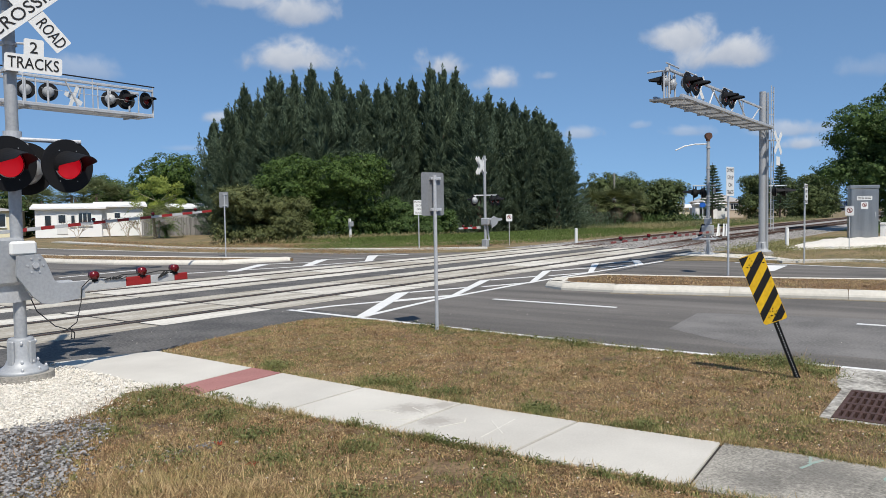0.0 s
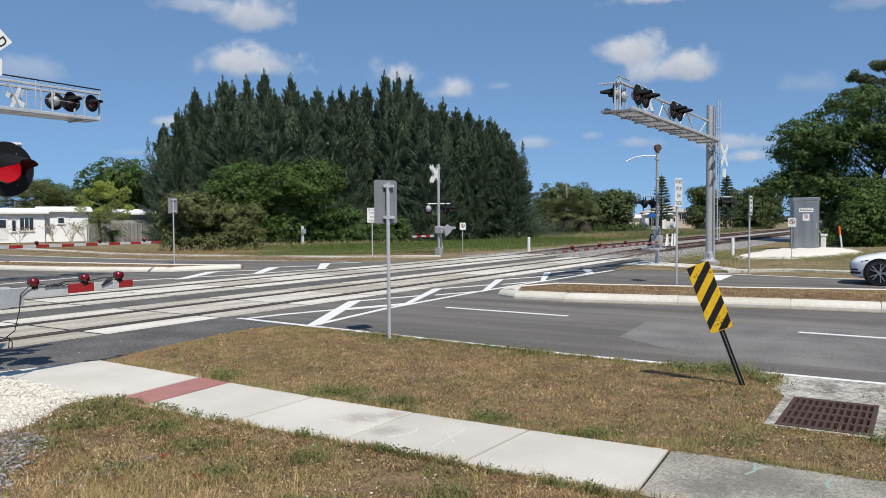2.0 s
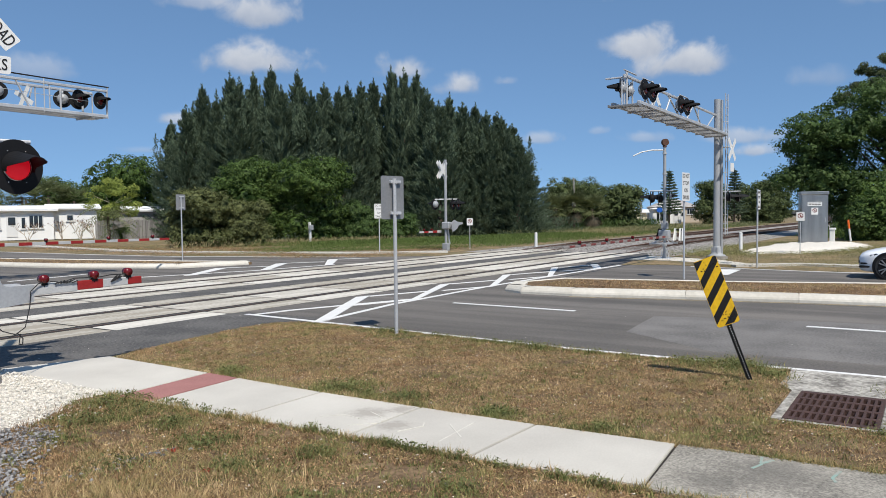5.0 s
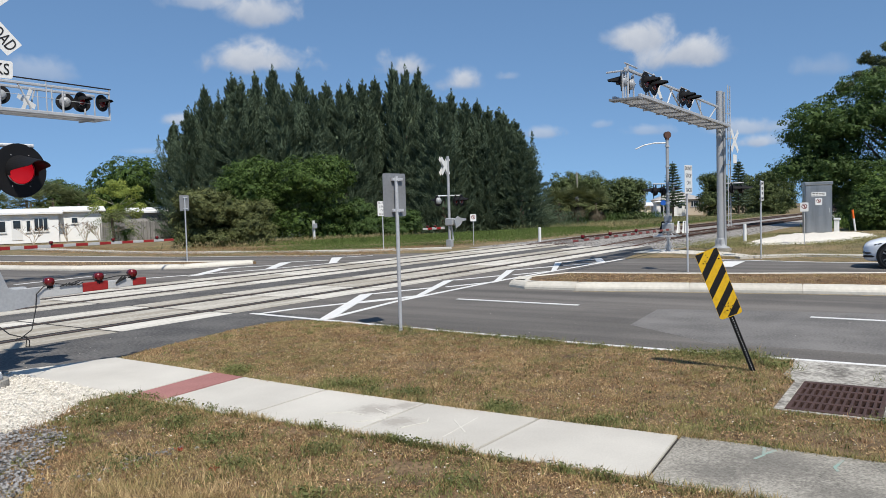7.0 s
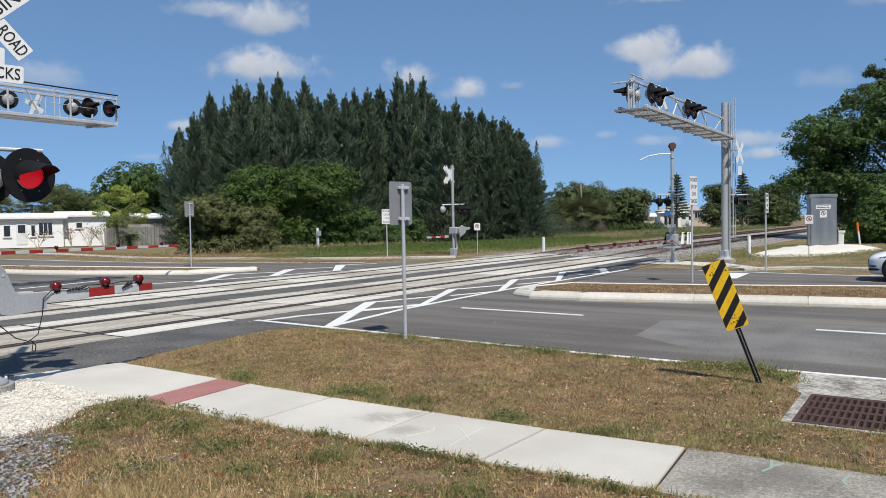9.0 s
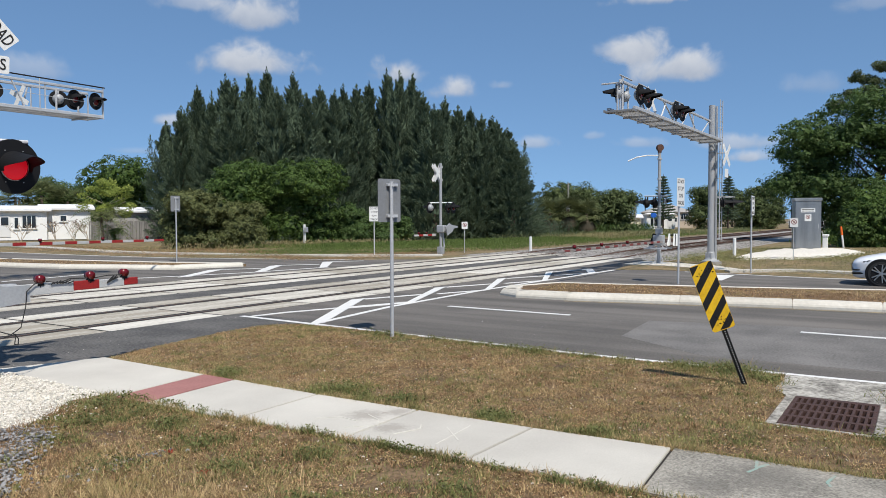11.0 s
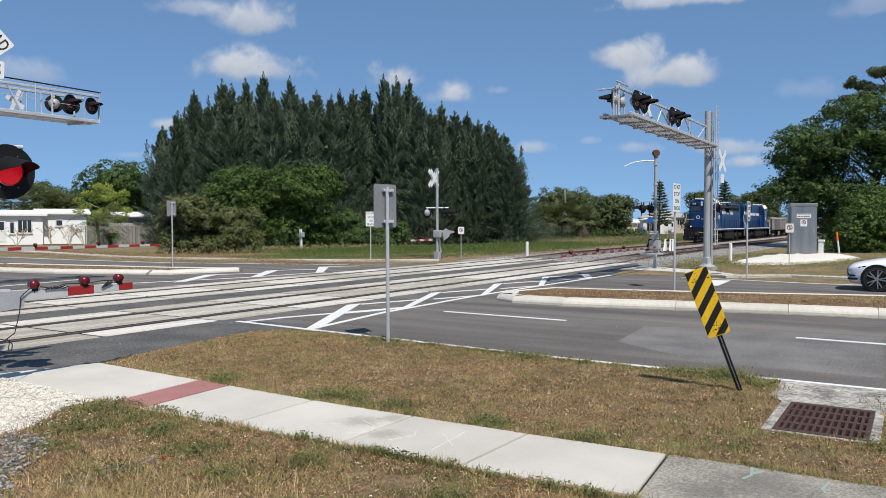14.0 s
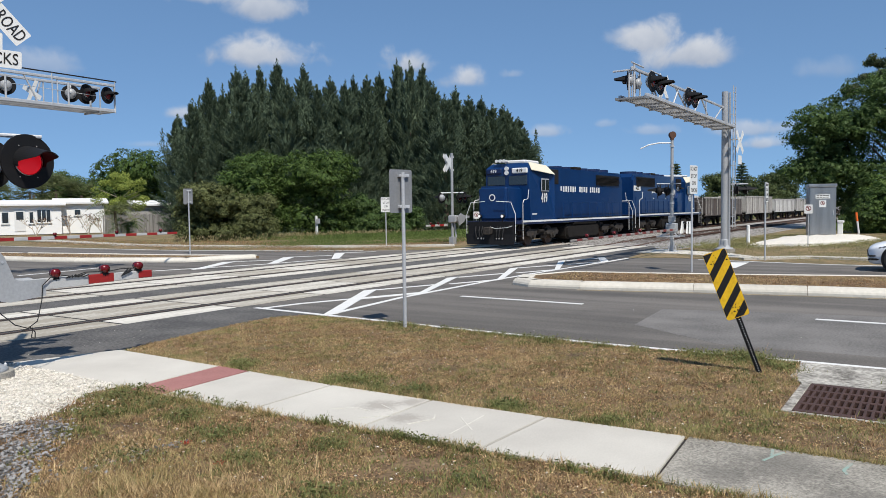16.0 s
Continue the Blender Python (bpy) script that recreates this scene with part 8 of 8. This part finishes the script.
    for s in (-1, 1):
        bm = bmesh.new()
        vs = [bm.verts.new(v) for v in ((1.79, C * s * 0.985, 3.56), (4.24, C * s * 1.03, 3.40), (3.94, C * s * 0.78, 3.82), (1.97, C * s * 0.78, 3.92))]
        bm.faces.new(vs)
        r = bmesh.ops.extrude_face_region(bm, geom=bm.faces[:])
        for v in r["geom"]:
            if isinstance(v, bmesh.types.BMVert):
                v.co.z += 0.03
        bmesh.ops.recalc_face_normals(bm, faces=bm.faces[:])
        part("roof_panel", bm, M["cream"], cabp, "cream painted cab roof edge")
        for x0, x1 in ((2.86, 3.18), (3.27, 3.59)):
            bm = bmesh.new()
            box(bm, x0 - 0.05, x1 + 0.05, C * s - 0.018, C * s + 0.018, 2.56, 3.18, 0.01)
            fr = part("window", bm, M["alu"], cabp)
            bm = bmesh.new()
            box(bm, x0, x1, (C + 0.02) * s - 0.012, (C + 0.02) * s + 0.008, 2.62, 3.12)
            part("pane", bm, M["glass"], fr)
        bm = bmesh.new()
        box(bm, 1.61, 1.71, 0.10 * s if s > 0 else 1.06 * s, 1.06 * s if s > 0 else 0.10 * s, 2.86, 3.30, 0.02)
        part("windscreen", bm, M["glass"], cabp, "dark cab windscreen")
        bm = bmesh.new()
        box(bm, 1.57, 1.67, min(0.28 * s, 1.10 * s), max(0.28 * s, 1.10 * s), 3.40, 3.66, 0.04)
        nb = part("number_board", bm, M["white"] if s < 0 else M["darkblue"], cabp)
        letters(number, 0.22, M["black"] if s < 0 else M["white"], nb, Matrix.Translation((1.562, 0.69 * s, 3.53)) @ Matrix.Rotation(radians(-90), 4, "Z") @ UPRIGHT, "number", 0.02)
        letters(number, 0.62, M["white"], cabp, Matrix.Translation((3.12, C * s + 0.006 * s, 2.24)) @ Matrix.Rotation(radians(0 if s < 0 else 180), 4, "Z") @ UPRIGHT, "number", 0.03, 0.72)
        bm = bmesh.new()
        box(bm, 1.85, 2.3, C * s - 0.006, C * s + 0.006, 1.46, 1.52)
        part("stencil_bar", bm, M["white"], cabp)
    for z in (3.44, 3.64):
        bm = bmesh.new()
        tube(bm, (1.55, 0, z), (1.65, 0, z), 0.10, n=16)
        part("headlight", bm, M["white"], cabp, "round twin headlight")
    bm = bmesh.new()
    box(bm, 2.0, 3.55, -0.75, 0.35, 3.88, 4.06, 0.05)
    part("cab_cooler", bm, M["white"], top, "white cooling unit on the cab roof")
    bm = bmesh.new()
    for y in (0.15, 0.35, 0.55):
        tube(bm, (1.6, y, 4.02), (2.2, y, 4.0), 0.08, 0.03, 10)
    part("horn", bm, M["white"], top)
    # long hood
    bm = bmesh.new()
    plate(bm, [(4.2, 1.2), (14.75, 1.2), (14.75, 3.56), (14.5, 3.80), (4.2, 3.80)], -0.88, 0.88)
    bmesh.ops.bevel(bm, geom=[e for e in bm.edges if min(v.co.z for v in e.verts) > 3.3 and abs(e.verts[0].co.y - e.verts[1].co.y) < 0.1], offset=0.12, segments=2, affect="EDGES")
    hood = part("long_hood", bm, M["blue"], top)
    for s in (-1, 1):
        bm = bmesh.new()
        box(bm, 4.3, 5.5, 0.88 * s - 0.02, 0.88 * s + 0.06, 2.95, 3.70, 0.03)
        part("intake_panel", bm, M["under"], hood)
        bm = bmesh.new()
        plate(bm, [(4.28, 1.2), (5.8, 1.2), (5.8, 2.3), (5.55, 2.62), (4.28, 2.70)], 0.86 * s, 1.08 * s)
        part("equipment_box", bm, M["blue"], hood)
        bm = bmesh.new()
        box(bm, 10.5, 14.2, 0.88 * s - 0.01, 0.88 * s + 0.045, 3.00, 3.60, 0.02)
        rad = part("radiator_grille", bm, M["dull_black"], hood, "dark radiator grille")
        for k in range(8):
            bm = bmesh.new()
            box(bm, 10.55, 14.15, 0.93 * s - 0.01, 0.93 * s + 0.012, 3.02 + 0.07 * k, 3.045 + 0.07 * k)
            part("slat", bm, M["under"], rad)
        for k in range(9):
            bm = bmesh.new()
            box(bm, 5.8 + 0.95 * k, 6.7 + 0.95 * k, 0.88 * s - 0.006, 0.88 * s + 0.018, 1.25, 2.3, 0.01)
            part("hood_door", bm, M["blue"], hood)
        # the owner's name as plain white bars
        for k in range(18):
            if k in (7, 12):
                continue
            bm = bmesh.new()
            x = 5.75 + 0.30 * k
            box(bm, x, x + 0.15 + 0.03 * (k % 3), 0.88 * s - 0.004, 0.88 * s + 0.024, 2.60 - 0.02 * (k % 2), 2.88)
            part("name_bar", bm, M["white"], hood)
        for x in (8.0, 10.6):
            bm = bmesh.new()
            box(bm, x, x + 0.2, 0.88 * s - 0.004, 0.88 * s + 0.024, 2.2, 2.27)
            part("stencil_bar", bm, M["white"], hood)
        bm = bmesh.new()
        box(bm, 4.9, 14.7, 0.88 * s, (W - 0.02) * s, 1.2, 1.235) if s > 0 else box(bm, 4.9, 14.7, -(W - 0.02), -0.88, 1.2, 1.235)
        part("walkway", bm, M["dull_black"], top)
        for k in range(9):
            bm = bmesh.new()
            tube(bm, (5.2 + 1.14 * k, (W - 0.03) * s, 1.2), (5.2 + 1.14 * k, (W - 0.03) * s, 2.05), 0.018, n=6)
            part("stanchion", bm, M["blue"], top)
        bm = bmesh.new()
        tube(bm, (5.2, (W - 0.03) * s, 2.05), (14.4, (W - 0.03) * s, 2.05), 0.018, n=6)
        part("side_rail", bm, M["blue"], top)
    for x, r, h in ((6.9, 0.42, 0.16), (8.0, 0.42, 0.16), (10.2, 0.5, 0.16), (11.9, 0.55, 0.18), (13.2, 0.55, 0.18)):
        bm = bmesh.new()
        tube(bm, (x, 0, 3.78), (x, 0, 3.80 + h), r, r * 0.96, 22)
        part("roof_fan", bm, M["darkblue"], hood)
    bm = bmesh.new()
    box(bm, 8.7, 9.6, -0.4, 0.4, 3.78, 4.0, 0.04)
    part("exhaust_stack", bm, M["under"], hood)
    bm = bmesh.new()
    box(bm, 14.72, 14.80, -0.6, -0.1, 3.25, 3.52, 0.02)
    nb = part("number_board", bm, M["white"], hood)
    letters(number, 0.24, M["black"], nb, Matrix.Translation((14.805, -0.35, 3.38)) @ Matrix.Rotation(radians(90), 4, "Z") @ UPRIGHT, "number", 0.02)
    for s in () if lead else (-1, 1):
        bm = bmesh.new()
        box(bm, 13.4, 14.68, 0.88 * s - 0.01, 0.88 * s + 0.03, 2.68, 3.02, 0.02)
        nb = part("number_board", bm, M["white"], hood)
        letters(number, 0.36, M["black"], nb, Matrix.Translation((14.04, 0.915 * s, 2.86)) @ Matrix.Rotation(radians(0 if s < 0 else 180), 4, "Z") @ UPRIGHT, "number", 0.02)
    # below the frame
    bm = bmesh.new()
    plate(bm, [(5.7, 0.34), (5.95, 0.16), (9.8, 0.16), (10.1, 0.34), (10.1, 0.8), (9.9, 0.92), (5.9, 0.92), (5.7, 0.8)], -1.24, 1.24)
    bmesh.ops.bevel(bm, geom=[e for e in bm.edges if abs(e.verts[0].co.y - e.verts[1].co.y) < 0.1], offset=0.1, segments=2, affect="EDGES")
    part("fuel_tank", bm, M["under"], top, "grimy black fuel tank")
    for s in (-1, 1):
        bm = bmesh.new()
        tube(bm, (6.5, 1.15 * s, 1.0), (9.6, 1.15 * s, 1.0), 0.13, n=12)
        part("air_tank", bm, M["under"], top)
    wheel_truck(top, 3.25)
    wheel_truck(top, 12.6)
    return top


def gondola(material, seed, length=14.8, h=2.35):
    rng = random.Random(seed)
    top = tagged(empty("gondola_car"), "ribbed open gondola wagon in " + ("rusty brown" if material == "gond_brown" else "dusty pale grey"), "wagon", "gondola wagons")
    bm = bmesh.new()
    box(bm, 0.5, length - 0.5, -1.28, 1.28, 0.95, 1.05)
    for s in (-1, 1):
        box(bm, 0.5, length - 0.5, 1.28 * s - 0.03, 1.28 * s + 0.03, 0.85, h)
    box(bm, 0.5, 0.56, -1.28, 1.28, 0.95, h)
    box(bm, length - 0.56, length - 0.5, -1.28, 1.28, 0.95, h)
    body = part("body", bm, M[material], top)
    for s in (-1, 1):
        bm = bmesh.new()
        box(bm, 0.45, length - 0.45, 1.28 * s - 0.06, 1.28 * s + 0.09, h - 0.08, h + 0.05, 0.02)
        part("top_rail", bm, M["gond_pale"], body)
        k, x = 0, 0.6
        while x < length - 0.5:
            bm = bmesh.new()
            box(bm, x, x + 0.12, 1.31 * s - 0.02, 1.31 * s + 0.09, 0.9, h - 0.06, 0.015)
            part("rib", bm, M["gond_pale" if material == "gond_brown" and k % 4 != 3 or k % 3 else "gond_brown"], body)
            k += 1
            x += 0.92
        bm = bmesh.new()
        box(bm, 0.3, length - 0.3, 1.2 * s - 0.05, 1.2 * s + 0.12, 0.80, 0.95)
        part("side_sill", bm, M["under"], body)
    bm = bmesh.new()
    box(bm, 0.1, length - 0.1, -0.2, 0.2, 0.6, 0.95)
    box(bm, -0.3, 0.2, -0.13, 0.13, 0.6, 0.9)
    box(bm, length - 0.2, length + 0.3, -0.13, 0.13, 0.6, 0.9)
    part("centre_sill", bm, M["under"], top)
    bm = bmesh.new()
    for x in (0.35, length - 0.35):
        for y in (-1.1, -0.75):
            tube(bm, (x, y, 0.7), (x, y, h), 0.02, n=6)
        for k in range(5):
            tube(bm, (x, -1.1, 0.8 + 0.32 * k), (x, -0.75, 0.8 + 0.32 * k), 0.015, n=6)
    part("ladder", bm, M["gond_pale"], top)
    bm = bmesh.new()
    n = 14
    vs = [[bm.verts.new((0.6 + (length - 1.2) * i / n, -1.2 + 2.4 * j / 4, h - 0.45 + 0.25 * math.sin(i * 1.3 + j) + (0.2 if j in (1, 2, 3) else 0) + rng.uniform(-0.05, 0.05))) for j in range(5)] for i in range(n + 1)]
    for i in range(n):
        for j in range(4):
            bm.faces.new((vs[i][j], vs[i + 1][j], vs[i + 1][j + 1], vs[i][j + 1]))
    part("load", bm, M["ballast"], top, "load of crushed stone")
    for x in (2.1, length - 2.1):
        tr = put(empty("truck"), pose(x, 0, 0))
        tr.parent = top
        for s in (-1, 1):
            bm = bmesh.new()
            plate(bm, [(-1.15, 0.52), (-0.4, 0.75), (0.4, 0.75), (1.15, 0.52), (1.1, 0.36), (0.75, 0.36), (0.3, 0.26), (-0.3, 0.26), (-0.75, 0.36), (-1.1, 0.36)], 0.95 * s, 1.05 * s)
            part("side_frame", bm, M["under"], tr)
            for ax in (-0.82, 0.82):
                bm = bmesh.new()
                tube(bm, (ax, 0.70 * s, 0.40), (ax, 0.82 * s, 0.40), 0.40, n=24)
                tube(bm, (ax, 0.66 * s, 0.40), (ax, 0.70 * s, 0.40), 0.43, n=24)
                part("wheel", bm, M["rail"], tr)
    return top


M["gond_brown"] = mat("gond_brown", (0.115, 0.095, 0.085), (0.05, 0.04, 0.035), 0.8, 1.2, 0.2, 20)
M["gond_pale"] = mat("gond_pale", (0.52, 0.50, 0.46), (0.20, 0.18, 0.16), 0.8, 2.0, 0.2, 14, stretch=(1, 1, 0.15), contrast=0.12)
M["gond_white"] = mat("gond_white", (0.66, 0.65, 0.62), (0.38, 0.36, 0.33), 0.8, 2.0, 0.2, 14, stretch=(1, 1, 0.15), contrast=0.12)
train = [(locomotive("419"), 0.0, False), (locomotive("435", False), 31.5, True)]
x = 32.2
for i in range(7):
    g = gondola(("gond_brown", "gond_pale", "gond_white", "gond_pale", "gond_brown", "gond_white", "gond_pale")[i], 90 + i, 14.4, (2.35, 2.55, 2.3, 2.45, 2.35, 2.5, 2.4)[i])
    train.append((g, x, False))
    x += 15.3


def motions():
    walk(moving_arm, [(0, pose(0, 0, 1.1, 0, -4.4, 0)), (0.2, pose(0, 0, 1.1, 0, -4.0, 0)), (0.6, pose(0, 0, 1.1, 0, -2.45, 0)), (1.0, pose(0, 0, 1.1, 0, -1.35, 0)), (1.45, pose(0, 0, 1.1, 0, 0.1, 0)), (1.7, pose(0, 0, 1.1, 0, 0, 0)), (4, pose(0, 0, 1.1)), (8, pose(0, 0, 1.1)), (16, pose(0, 0, 1.1))])
    for ob, offset, turned in train:
        rows = []
        for k in range(33):
            t = k / 2
            nose = 30.3 + 20.5 * (16 - t) + offset
            mid = nose + (-7.7 if turned else 7.7)
            y = FAR_TRACK + bend(mid)
            a = heading(mid)
            c, s = math.cos(radians(a)), math.sin(radians(a))
            d = -7.7 if turned else 7.7
            rows.append((t, pose(mid - c * d, y - s * d, 0.01 + 0.14 * max(0.0, min(1.0, (mid - 35) / 8)), 0, 0, a + (180 if turned else 0))))
        walk(ob, rows)


motions()
